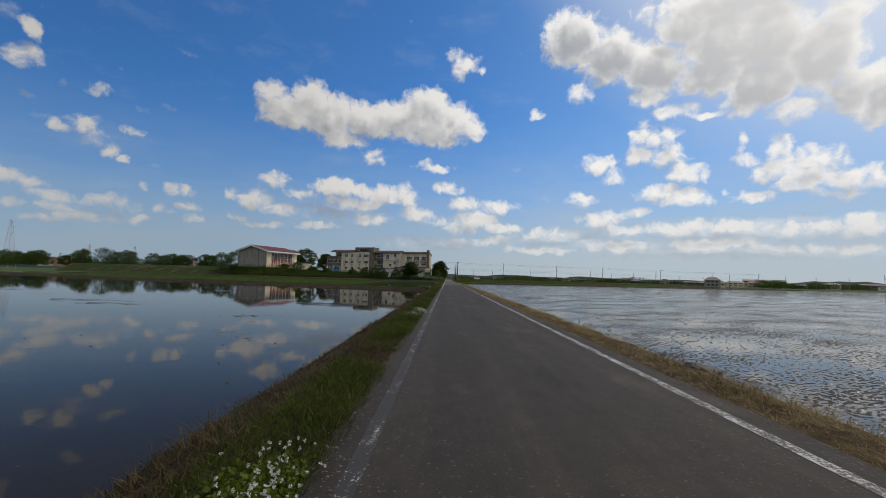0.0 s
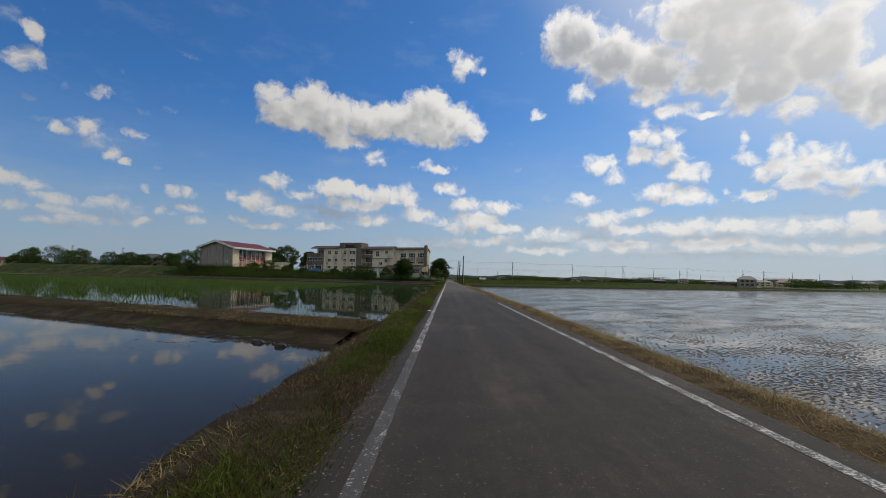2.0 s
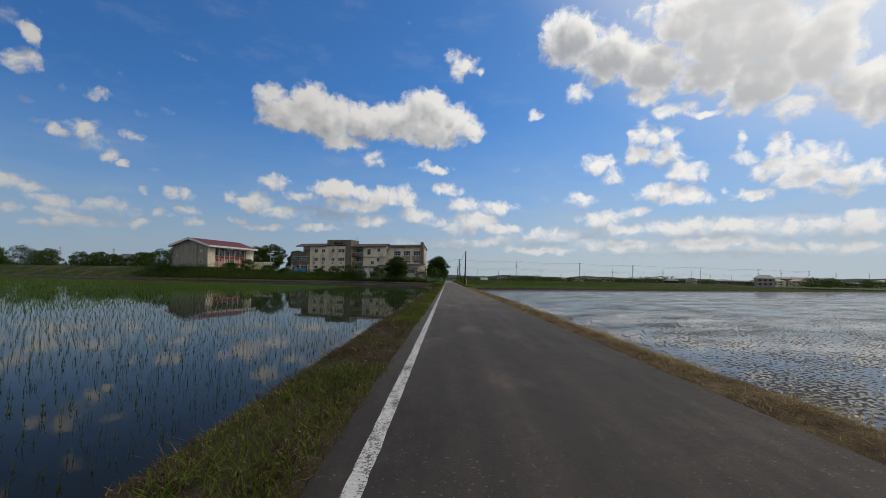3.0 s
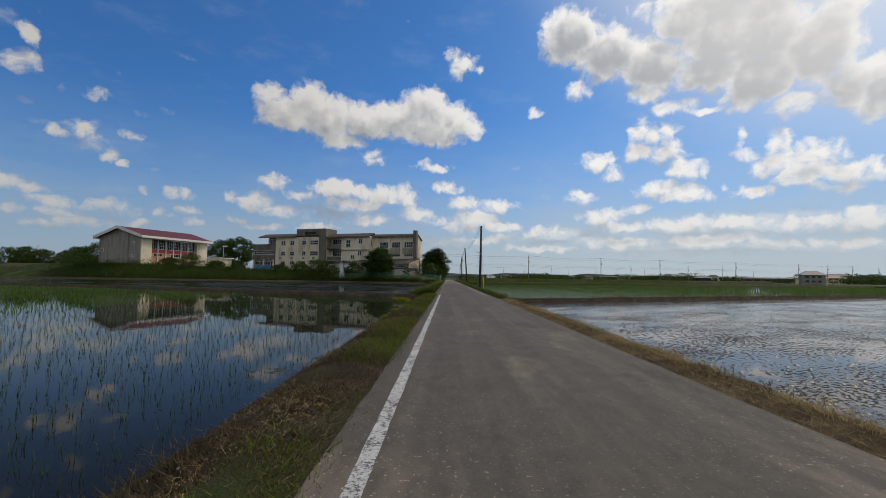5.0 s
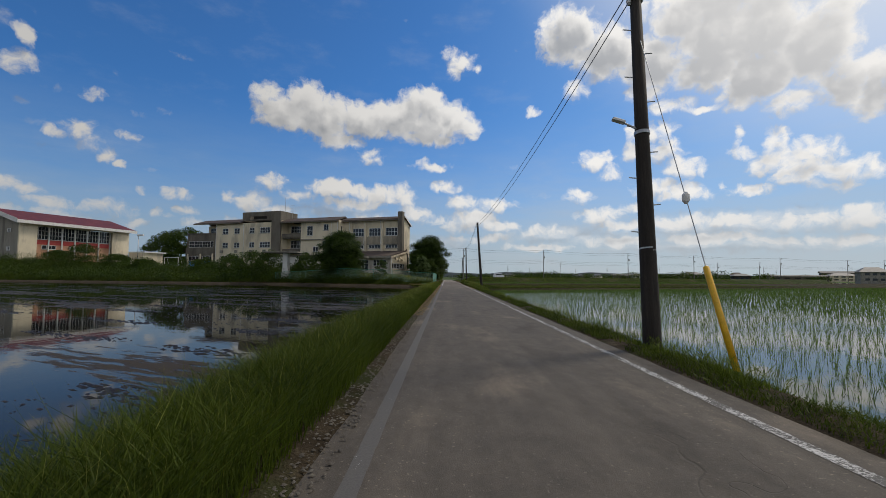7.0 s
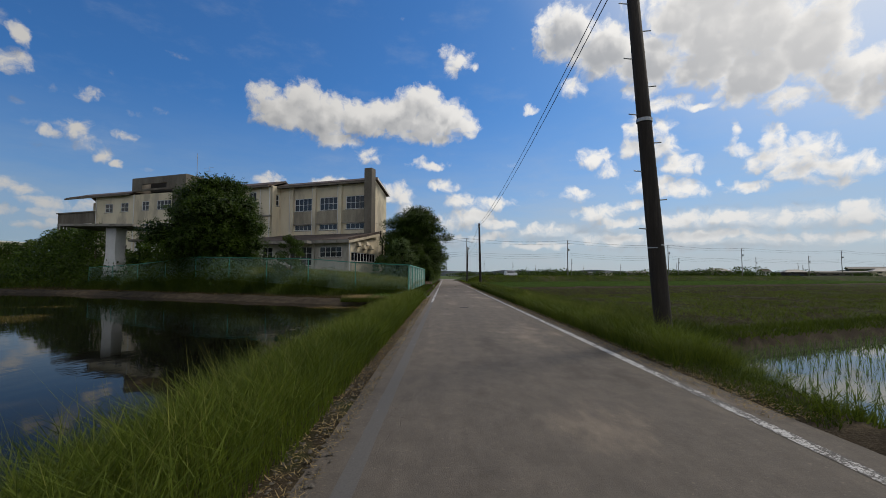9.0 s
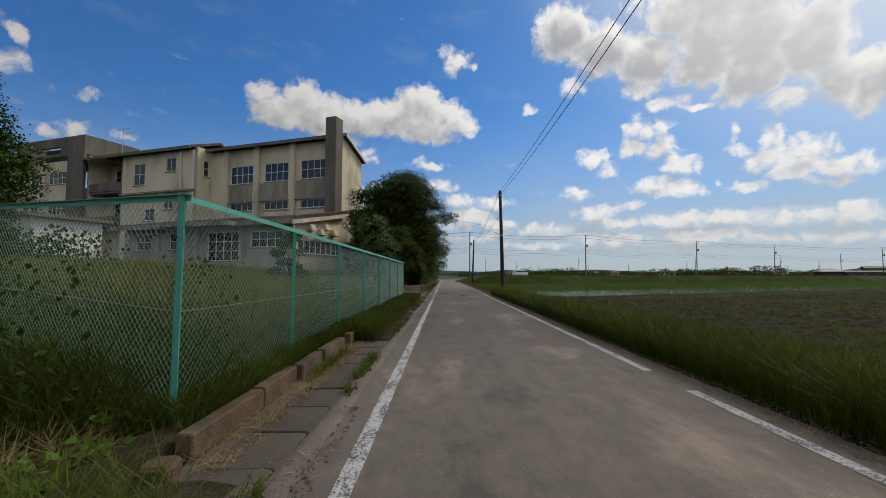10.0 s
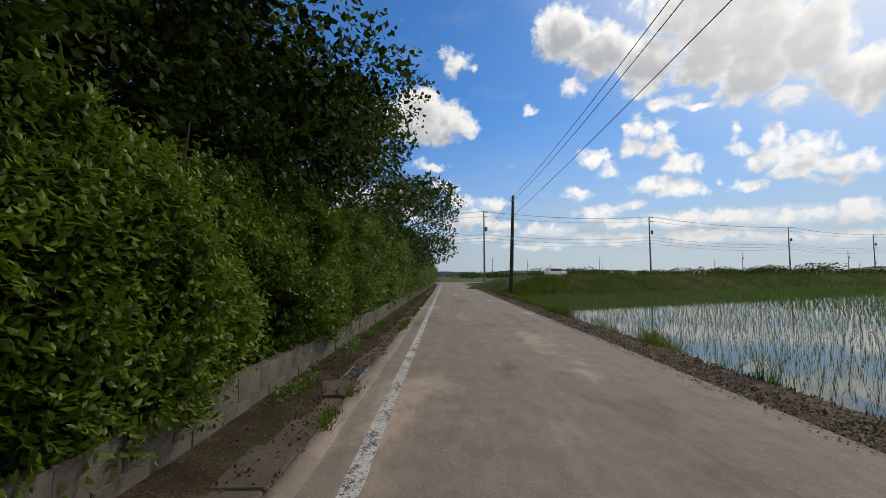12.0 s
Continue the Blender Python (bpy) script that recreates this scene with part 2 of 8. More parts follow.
def leaf_material(name, dark, light, rough=0.55, trans=0.25, spec=0.12):
    """Leaves or blades: colour by island, light let through."""
    m = bpy.data.materials.new(name)
    m.use_nodes = True
    k = Nodes(m.node_tree)
    b = m.node_tree.nodes["Principled BSDF"]
    isl = k.add("ShaderNodeNewGeometry").outputs["Random Per Island"]
    patch = k.noise(k.add("ShaderNodeTexCoord").outputs["Object"], 0.7, 3.0)
    f = k.math("ADD", k.math("MULTIPLY", isl, 0.6), k.math("MULTIPLY", k.step(patch, 0.3, 0.7), 0.4))
    c = k.mix(f, col(dark), col(light))
    k.put(b.inputs["Base Color"], c)
    b.inputs["Roughness"].default_value = rough
    b.inputs["Specular IOR Level"].default_value = spec
    t = k.add("ShaderNodeBsdfTranslucent")
    k.put(t.inputs[0], c)
    mx = k.add("ShaderNodeMixShader")
    mx.inputs[0].default_value = trans
    out = m.node_tree.nodes["Material Output"]
    k.put(mx.inputs[1], b.outputs[0]), k.put(mx.inputs[2], t.outputs[0]), k.put(out.inputs[0], mx.outputs[0])
    return m


def water_material(name, mud, deep, amount, scale, stretch=(1, 1, 1), ripple=0.02, fine=0.0, scum=None, skew=0.0, grain=14.0, mirror=0.18, still=0.03, relief=0.03):
    """Shallow field water over mud: still and mirror-like, with mud breaking the surface."""
    m = bpy.data.materials.new(name)
    m.use_nodes = True
    k = Nodes(m.node_tree)
    b = m.node_tree.nodes["Principled BSDF"]
    at = k.add("ShaderNodeTexCoord").outputs["Object"]
    sp = k.add("ShaderNodeSeparateXYZ")
    k.put(sp.inputs[0], at)
    cb = k.add("ShaderNodeCombineXYZ")
    k.put(cb.inputs[0], sp.outputs[0]), k.put(cb.inputs[1], k.math("MULTIPLY_ADD", sp.outputs[0], skew, sp.outputs[1]))
    v = k.vec("MULTIPLY", cb.outputs[0], stretch)
    n1 = k.noise(v, scale, 6.0, 0.62)
    n2 = k.noise(v, scale * grain, 3.0, 0.6)
    f = k.math("ADD", k.math("MULTIPLY", n1, 0.65 - fine), k.math("MULTIPLY", n2, 0.35 + fine))
    f = k.step(f, 1.0 - amount, 1.06 - amount)
    base = k.mix(k.noise(at, 0.35, 3.0), col(deep), col([1.7 * x for x in deep]))
    if scum:
        base = k.mix(k.step(k.noise(at, 0.16, 5.0), 0.60, 0.70), base, col(scum))
    c = k.mix(f, base, k.mix(n2, col(mud), col([1.8 * x for x in mud])))
    k.put(b.inputs["Base Color"], c)
    k.put(b.inputs["Roughness"], k.math("MULTIPLY_ADD", f, 0.5, still))
    b.inputs["IOR"].default_value = 1.33
    k.put(b.inputs["Specular IOR Level"], k.math("MULTIPLY_ADD", f, -0.85 * mirror, mirror))
    w = k.math("MULTIPLY", k.noise(k.vec("MULTIPLY", at, (1.0, 0.6, 1.0)), 3.0, 3.0), ripple)
    n = k.add("ShaderNodeBump")
    n.inputs["Distance"].default_value, n.inputs["Strength"].default_value = 1.0, 0.35
    k.put(n.inputs["Height"], k.math("ADD", w, k.math("MULTIPLY", k.math("MULTIPLY", f, n2), relief)))
    k.put(b.inputs["Normal"], n.outputs[0])
    return m


def plain(name, c, rough=0.5, metal=0.0, spec=0.5, vary=0.25):
    return material(name, ([x * (1 - vary) for x in c], c, [min(1, x * (1 + vary)) for x in c]), 6.0, rough, 0.1, 60.0, metal, spec=spec)



def asphalt_material(name, even=None):
    """Worn asphalt: coarse grit, streaks along the wheel tracks, pale sandy patches, fine cracks; darkest at the near
    end, its tone changing in stretches along the lane.
    """
    m = bpy.data.materials.new(name)
    m.use_nodes = True
    k = Nodes(m.node_tree)
    b = m.node_tree.nodes["Principled BSDF"]
    at = k.add("ShaderNodeTexCoord").outputs["Object"]
    p = k.add("ShaderNodeSeparateXYZ")
    k.put(p.inputs[0], at)
    streak = k.noise(k.vec("MULTIPLY", at, (2.6, 0.05, 1.0)), 1.0, 4.0, 0.6)
    patch = k.noise(k.vec("MULTIPLY", at, (1.0, 0.35, 1.0)), 0.9, 6.0, 0.62)
    grit = k.noise(at, 120.0, 2.0, 0.7)
    fleck = k.step(k.noise(at, 42.0, 2.0, 0.5), 0.66, 0.70)
    midway = k.step(k.math("ADD", p.outputs[1], k.math("MULTIPLY", patch, 14.0)), 70.0, 98.0)
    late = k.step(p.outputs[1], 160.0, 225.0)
    c = k.mix(midway, col((0.032, 0.027, 0.022)), col((0.084, 0.072, 0.058)))
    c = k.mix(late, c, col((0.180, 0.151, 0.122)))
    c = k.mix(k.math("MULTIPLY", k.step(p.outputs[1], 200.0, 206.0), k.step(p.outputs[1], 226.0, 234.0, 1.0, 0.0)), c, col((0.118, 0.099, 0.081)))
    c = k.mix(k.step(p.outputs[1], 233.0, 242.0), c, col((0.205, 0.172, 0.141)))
    if even:
        c = k.mix(patch, col(even), col([1.5 * q for q in even]))
    c = k.mix(k.math("MULTIPLY", k.step(streak, 0.40, 0.70), k.step(p.outputs[1], 60.0, 200.0, 0.50, 0.18)), c, k.mix(1.0, c, col((1.75, 1.72, 1.68)), "MULTIPLY"))
    c = k.mix(k.step(patch, 0.54, 0.70, 0.0, 0.7), c, k.mix(1.0, c, col((2.0, 1.9, 1.8)), "MULTIPLY"))
    c = k.mix(k.step(patch, 0.32, 0.45, 0.8, 0.0), c, k.mix(1.0, c, col((0.62, 0.61, 0.6)), "MULTIPLY"))
    c = k.mix(k.math("MULTIPLY", fleck, 1.0 if even else k.step(p.outputs[1], 70.0, 175.0, 1.0, 0.2)), c, k.mix(1.0, c, col((3.2, 3.1, 2.95)), "MULTIPLY"))
    wear = k.noise(k.vec("MULTIPLY", at, (1.0, 0.55, 1.0)), 5.5, 6.0, 0.72)
    c = k.mix(1.0, c, k.mix(k.step(wear, 0.3, 0.7), col((0.86, 0.86, 0.86)), col((1.16, 1.15, 1.14))), "MULTIPLY")
    c = k.mix(1.0, c, k.mix(grit, col((0.55, 0.55, 0.55)), col((1.45, 1.45, 1.45))), "MULTIPLY")
    vo = k.add("ShaderNodeTexVoronoi")
    vo.feature = "DISTANCE_TO_EDGE"
    wav = k.add("ShaderNodeTexNoise")
    k.put(wav.inputs["Vector"], at)
    wav.inputs["Scale"].default_value = 1.4
    k.put(vo.inputs["Vector"], k.vec("ADD", k.vec("MULTIPLY", at, (0.42, 0.22, 1.0)), k.vec("MULTIPLY", wav.outputs[1], (0.5, 0.5, 0.0))))
    vo.inputs["Scale"].default_value = 1.0
    crack = k.math("MULTIPLY", k.step(vo.outputs["Distance"], 0.0, 0.002, 1.0, 0.0), k.step(k.noise(at, 0.16, 3.0), 0.54, 0.6))
    c = k.mix(k.math("MULTIPLY", crack, 0.14), c, col((0.025, 0.023, 0.02)))
    k.put(b.inputs["Base Color"], c)
    b.inputs["Roughness"].default_value, b.inputs["Specular IOR Level"].default_value = 0.85, 0.25
    n = k.add("ShaderNodeBump")
    n.inputs["Strength"].default_value, n.inputs["Distance"].default_value = 0.45, 0.006
    k.put(n.inputs["Height"], k.math("SUBTRACT", grit, k.math("MULTIPLY", crack, 1.5)))
    k.put(b.inputs["Normal"], n.outputs[0])
    return m


ASPHALT = asphalt_material("asphalt")
PALE_ROAD = material("pale_asphalt", ((0.16, 0.155, 0.145), (0.22, 0.21, 0.20), (0.27, 0.26, 0.25)), 0.5, 0.9, 0.2, 30.0)


def paint_material(name, wear, under=0.085):
    """Road paint worn through to the asphalt in cracks across and in patches."""
    m = bpy.data.materials.new(name)
    m.use_nodes = True
    k = Nodes(m.node_tree)
    b = m.node_tree.nodes["Principled BSDF"]
    at = k.add("ShaderNodeTexCoord").outputs["Object"]
    n = k.math("ADD", k.math("MULTIPLY", k.noise(at, 55.0, 4.0, 0.75), 0.6), k.math("MULTIPLY", k.noise(k.vec("MULTIPLY", at, (9.0, 2.6, 1.0)), 1.0, 5.0, 0.65), 0.4))
    split = k.math("ABSOLUTE", k.math("SUBTRACT", k.noise(k.vec("MULTIPLY", at, (2.2, 9.0, 1.0)), 1.0, 3.0, 0.5), 0.5))
    n = k.math("SUBTRACT", n, k.step(split, 0.0, 0.007, 0.12, 0.0))
    gone = k.step(n, wear - 0.02, wear + 0.02, 1.0, 0.0)
    c = k.mix(k.noise(at, 30.0, 3.0), col((0.34, 0.33, 0.31)), col((0.62, 0.61, 0.58)))
    k.put(b.inputs["Base Color"], k.mix(gone, c, k.mix(k.noise(at, 90.0, 2.0), col((under * 0.6, under * 0.55, under * 0.49)), col((under * 1.4, under * 1.28, under * 1.15)))))
    b.inputs["Roughness"].default_value = 0.8
    return m


PAINT = paint_material("road_paint", 0.52, 0.07)
PAINT_SOLID = paint_material("solid_road_paint", 0.47)
PAINT_WORN = paint_material("worn_road_paint", 0.575, 0.055)
PAINT_FAINT = paint_material("faint_road_paint", 0.64, 0.095)
PAINT_GONE = paint_material("vanished_road_paint", 0.585, 0.030)
SOIL = material("verge_soil", ((0.018, 0.014, 0.009), (0.042, 0.032, 0.020), (0.10, 0.078, 0.05)), 2.2, 0.95, 1.0, 45.0, stain=(0.035, 0.045, 0.014), stain_scale=0.7, bump_size=0.05, spec=0.06)
GRAVEL = material("gravel_verge", ((0.040, 0.030, 0.021), (0.10, 0.077, 0.056), (0.24, 0.19, 0.14)), 9.0, 0.95, 1.0, 55.0, stain=(0.06, 0.048, 0.034), stain_scale=1.2, bump_size=0.05, spec=0.06)
MUD = material("bund_mud", ((0.025, 0.019, 0.013), (0.055, 0.043, 0.029), (0.105, 0.085, 0.058)), 2.5, 0.9, 1.0, 30.0, bump_size=0.06, spec=0.06)
WETMUD = material("wet_mud", ((0.014, 0.011, 0.008), (0.028, 0.022, 0.017), (0.05, 0.041, 0.032)), 3.0, 0.45, 0.8, 30.0)
STRAWSOIL = material("straw_litter", ((0.03, 0.021, 0.012), (0.085, 0.06, 0.032), (0.20, 0.15, 0.08)), 3.0, 0.95, 1.0, 70.0, bump_size=0.05, spec=0.06)
FIELD = material("field_ground", ((0.042, 0.064, 0.016), (0.072, 0.110, 0.026), (0.105, 0.135, 0.045)), 0.05, 0.95, 0.4, 2.0, stain=(0.085, 0.075, 0.045), stain_scale=0.012, spec=0.06)
LOTGRASS = material("lot_ground", ((0.020, 0.028, 0.009), (0.038, 0.053, 0.015), (0.065, 0.078, 0.028)), 0.5, 0.95, 0.8, 14.0, stain=(0.09, 0.075, 0.045), stain_scale=0.15, bump_size=0.08, spec=0.06)
PLOUGH = material("ploughed_soil", ((0.016, 0.013, 0.006), (0.032, 0.028, 0.012), (0.052, 0.046, 0.021)), 1.4, 0.95, 1.0, 16.0, stain=(0.046, 0.060, 0.014), stain_scale=0.14, bump_size=0.1, spec=0.06)
WATER_OPEN = water_material("paddy_water", (0.05, 0.042, 0.033), (0.020, 0.0175, 0.0140), 0.40, 0.25, ripple=0.003, mirror=0.08, still=0.02)
WATER_POND = water_material("pond_water", (0.05, 0.042, 0.030), (0.004, 0.004, 0.003), 0.38, 0.3, ripple=0.006, scum=(0.095, 0.068, 0.024), mirror=0.06)
WATER_RICE = water_material("planted_paddy_water", (0.05, 0.045, 0.03), (0.040, 0.046, 0.028), 0.36, 0.3, ripple=0.004, mirror=0.24)
WATER_YOUNG = water_material("newly_planted_paddy_water", (0.05, 0.045, 0.03), (0.009, 0.0095, 0.0075), 0.36, 0.3, ripple=0.003, mirror=0.08, still=0.02)
WATER_MUD = water_material("harrowed_paddy_water", (0.040, 0.033, 0.026), (0.008, 0.0075, 0.006), 0.455, 0.35, (0.22, 1.0, 1.0), 0.004, skew=0.45, mirror=0.14, relief=0.012)
WATER_STUBBLE = water_material("stubble_paddy_water", (0.020, 0.016, 0.012), (0.044, 0.038, 0.030), 0.505, 0.45, (0.8, 1.0, 1.0), 0.003, 0.30, skew=-0.45, grain=30.0, mirror=0.27, relief=0.004)
GRASS = leaf_material("grass_blade", (0.034, 0.054, 0.006), (0.160, 0.205, 0.024), 0.6, 0.38)
GRASS_TALL = leaf_material("tall_blade", (0.016, 0.031, 0.003), (0.100, 0.134, 0.013), 0.6, 0.34)
LITTER = leaf_material("dead_leaf", (0.035, 0.018, 0.009), (0.17, 0.085, 0.040), 0.8, 0.1)
CHIPS = leaf_material("pale_chip", (0.055, 0.038, 0.025), (0.33, 0.255, 0.18), 0.85, 0.1)
RICE_YOUNG = leaf_material("young_rice_blade", (0.020, 0.040, 0.009), (0.080, 0.128, 0.030), 0.5, 0.3)
GRASS_LIGHT = leaf_material("seeding_grass", (0.035, 0.052, 0.009), (0.30, 0.31, 0.066), 0.7, 0.42)
DRIVE = asphalt_material("drive_asphalt", (0.046, 0.039, 0.031))
GRASS_DRY = leaf_material("dry_blade", (0.16, 0.108, 0.042), (0.50, 0.38, 0.18), 0.8, 0.3)
GRASS_BROWN = leaf_material("brown_blade", (0.042, 0.034, 0.016), (0.135, 0.100, 0.050), 0.8, 0.3)
RICE = leaf_material("rice_blade", (0.045, 0.090, 0.015), (0.150, 0.230, 0.050), 0.5, 0.4)
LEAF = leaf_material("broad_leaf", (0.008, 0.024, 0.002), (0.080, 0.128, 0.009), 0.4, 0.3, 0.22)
LEAF_DARK = leaf_material("dark_leaf", (0.008, 0.020, 0.0022), (0.085, 0.135, 0.014), 0.5, 0.28, 0.15)
LEAF_PALE = leaf_material("large_pale_leaf", (0.030, 0.055, 0.010), (0.160, 0.225, 0.065), 0.4, 0.35, 0.3)
# near-black leaf colour, painting the shade inside crowns and hedge
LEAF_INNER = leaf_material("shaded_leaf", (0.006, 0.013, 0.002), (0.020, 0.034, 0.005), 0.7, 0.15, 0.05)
# brighter hedge leaf for the lit stretch; the end by the drive uses LEAF
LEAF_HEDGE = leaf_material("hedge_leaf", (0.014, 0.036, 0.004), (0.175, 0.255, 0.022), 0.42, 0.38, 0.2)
LEAF_BRIGHT = leaf_material("young_leaf", (0.035, 0.075, 0.01), (0.16, 0.25, 0.035), 0.45, 0.35)
BARK = material("bark", ((0.03, 0.022, 0.015), (0.07, 0.055, 0.04), (0.12, 0.10, 0.08)), 6.0, 0.95, 1.0, 40.0, stretch=(1, 1, 0.25))
WALL = material("cream_render", ((0.54, 0.465, 0.335), (0.71, 0.62, 0.45), (0.79, 0.70, 0.53)), 0.35, 0.9, 0.3, 25.0, stretch=(1, 1, 0.35), stain=(0.43, 0.37, 0.275), stain_scale=0.4)
CONCRETE = material("concrete", ((0.17, 0.155, 0.13), (0.27, 0.25, 0.215), (0.36, 0.335, 0.29)), 1.5, 0.9, 0.5, 40.0, stain=(0.12, 0.105, 0.085), stain_scale=1.2)
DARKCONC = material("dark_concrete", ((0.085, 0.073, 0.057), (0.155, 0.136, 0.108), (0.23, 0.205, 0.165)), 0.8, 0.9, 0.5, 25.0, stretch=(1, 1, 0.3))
ROOF = material("brown_roof", ((0.05, 0.035, 0.028), (0.085, 0.06, 0.048), (0.13, 0.10, 0.08)), 0.8, 0.8, 0.4, 20.0)
REDROOF = material("red_roof", ((0.085, 0.018, 0.016), (0.135, 0.026, 0.023), (0.18, 0.04, 0.034)), 0.6, 0.6, 0.2, 20.0)
# streaked render greyed and darkened to paint the gable front's shade
WALL_SHADE = material("streaked_grey_render", ((0.20, 0.18, 0.15), (0.31, 0.285, 0.235), (0.40, 0.365, 0.30)), 0.5, 0.9, 0.3, 25.0, stretch=(1, 1, 0.18), stain=(0.13, 0.115, 0.095), stain_scale=0.5)
STAINED = material("stained_cream_render", ((0.17, 0.15, 0.12), (0.34, 0.30, 0.225), (0.50, 0.43, 0.31)), 0.9, 0.9, 0.3, 25.0, stretch=(1, 1, 0.25), stain=(0.20, 0.175, 0.14), stain_scale=0.7)
REDPAINT = plain("red_panel", (0.40, 0.045, 0.035))
ORANGE = material("salmon_render", ((0.42, 0.22, 0.13), (0.55, 0.30, 0.18), (0.6, 0.36, 0.24)), 0.6, 0.85, 0.2, 30.0)
WINGWALL = material("pale_grey_render", ((0.36, 0.335, 0.285), (0.52, 0.49, 0.43), (0.62, 0.59, 0.52)), 0.6, 0.85, 0.3, 25.0, stretch=(1, 1, 0.3), stain=(0.30, 0.27, 0.22), stain_scale=0.6)
WHITE = material("white_paint", ((0.55, 0.53, 0.49), (0.72, 0.70, 0.66), (0.78, 0.77, 0.74)), 1.0, 0.6, 0.1, 30.0)
FRAME = plain("window_frame", (0.74, 0.73, 0.70), 0.45)
GLASS = material("window_glass", ((0.012, 0.014, 0.018), (0.02, 0.024, 0.03), (0.035, 0.04, 0.046)), 0.8, 0.05, 0.02, 8.0, spec=0.5)
GREENPAINT = material("green_paint", ((0.05, 0.26, 0.19), (0.075, 0.36, 0.27), (0.12, 0.44, 0.34)), 4.0, 0.5, 0.1, 50.0)
WIRE = plain("mesh_wire", (0.20, 0.34, 0.28), 0.5)
CABLE = plain("cable", (0.015, 0.015, 0.016), 0.6)
STEEL = plain("galvanised_steel", (0.38, 0.39, 0.40), 0.45, 0.7)
IRON = material("cast_iron", ((0.022, 0.018, 0.016), (0.04, 0.033, 0.028), (0.07, 0.058, 0.047)), 8.0, 0.7, 0.6, 60.0)
POLEWOOD = material("pole_wood", ((0.014, 0.011, 0.008), (0.027, 0.021, 0.016), (0.05, 0.039, 0.03)), 3.0, 0.85, 0.6, 30.0, stretch=(6, 6, 0.5))
POLECONC = material("pole_concrete", ((0.12, 0.11, 0.10), (0.18, 0.17, 0.155), (0.24, 0.225, 0.205)), 2.0, 0.85, 0.3, 30.0)
YELLOW = plain("yellow_plastic", (0.72, 0.40, 0.015), 0.45)
CONEORANGE = material("cone_plastic", ((0.17, 0.04, 0.022), (0.27, 0.06, 0.032), (0.34, 0.09, 0.05)), 5.0, 0.6, 0.1, 40.0)
RUBBER = plain("black_rubber", (0.03, 0.028, 0.026), 0.8)
BLOCK = material("concrete_block", ((0.05, 0.042, 0.032), (0.088, 0.075, 0.058), (0.14, 0.122, 0.098)), 2.5, 0.92, 0.5, 45.0, random_tint=0.12, stain=(0.11, 0.10, 0.075), stain_scale=1.5)
LID = material("gutter_lid", ((0.052, 0.041, 0.029), (0.086, 0.070, 0.051), (0.13, 0.107, 0.080)), 2.0, 0.92, 0.5, 45.0, random_tint=0.12, stain=(0.08, 0.07, 0.05), stain_scale=1.4)
OLDCONC = material("mossy_concrete", ((0.07, 0.06, 0.047), (0.13, 0.11, 0.085), (0.20, 0.175, 0.14)), 1.5, 0.92, 0.6, 40.0, stain=(0.06, 0.055, 0.03), stain_scale=1.0)
RUSTWALL = material("tan_kerb", ((0.050, 0.031, 0.017), (0.105, 0.069, 0.038), (0.17, 0.12, 0.072)), 3.5, 0.92, 0.9, 50.0, random_tint=0.15, stain=(0.055, 0.045, 0.028), stain_scale=2.0, bump_size=0.04)
PANEL = material("tan_concrete", ((0.12, 0.095, 0.062), (0.21, 0.17, 0.115), (0.29, 0.245, 0.175)), 2.2, 0.92, 0.6, 45.0, stain=(0.085, 0.072, 0.045), stain_scale=1.6)
STONE = material("rock", ((0.05, 0.043, 0.034), (0.12, 0.105, 0.085), (0.22, 0.20, 0.165)), 3.0, 0.95, 0.8, 30.0, random_tint=0.2)
PETAL = leaf_material("white_petal", (0.42, 0.41, 0.35), (0.78, 0.77, 0.70), 0.7, 0.2)
TUFT = leaf_material("yellow_green_weed", (0.13, 0.155, 0.012), (0.34, 0.36, 0.035), 0.6, 0.3)
# woods coloured blue-grey: the haze of distance is painted in
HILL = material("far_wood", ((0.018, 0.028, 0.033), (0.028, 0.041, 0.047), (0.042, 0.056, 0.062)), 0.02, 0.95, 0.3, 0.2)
CARWHITE = plain("car_paint", (0.72, 0.73, 0.74), 0.25, vary=0.04)
TARP = plain("blue_sheet", (0.05, 0.25, 0.55), 0.6)

# ---------------------------------------------------------------- mesh tools


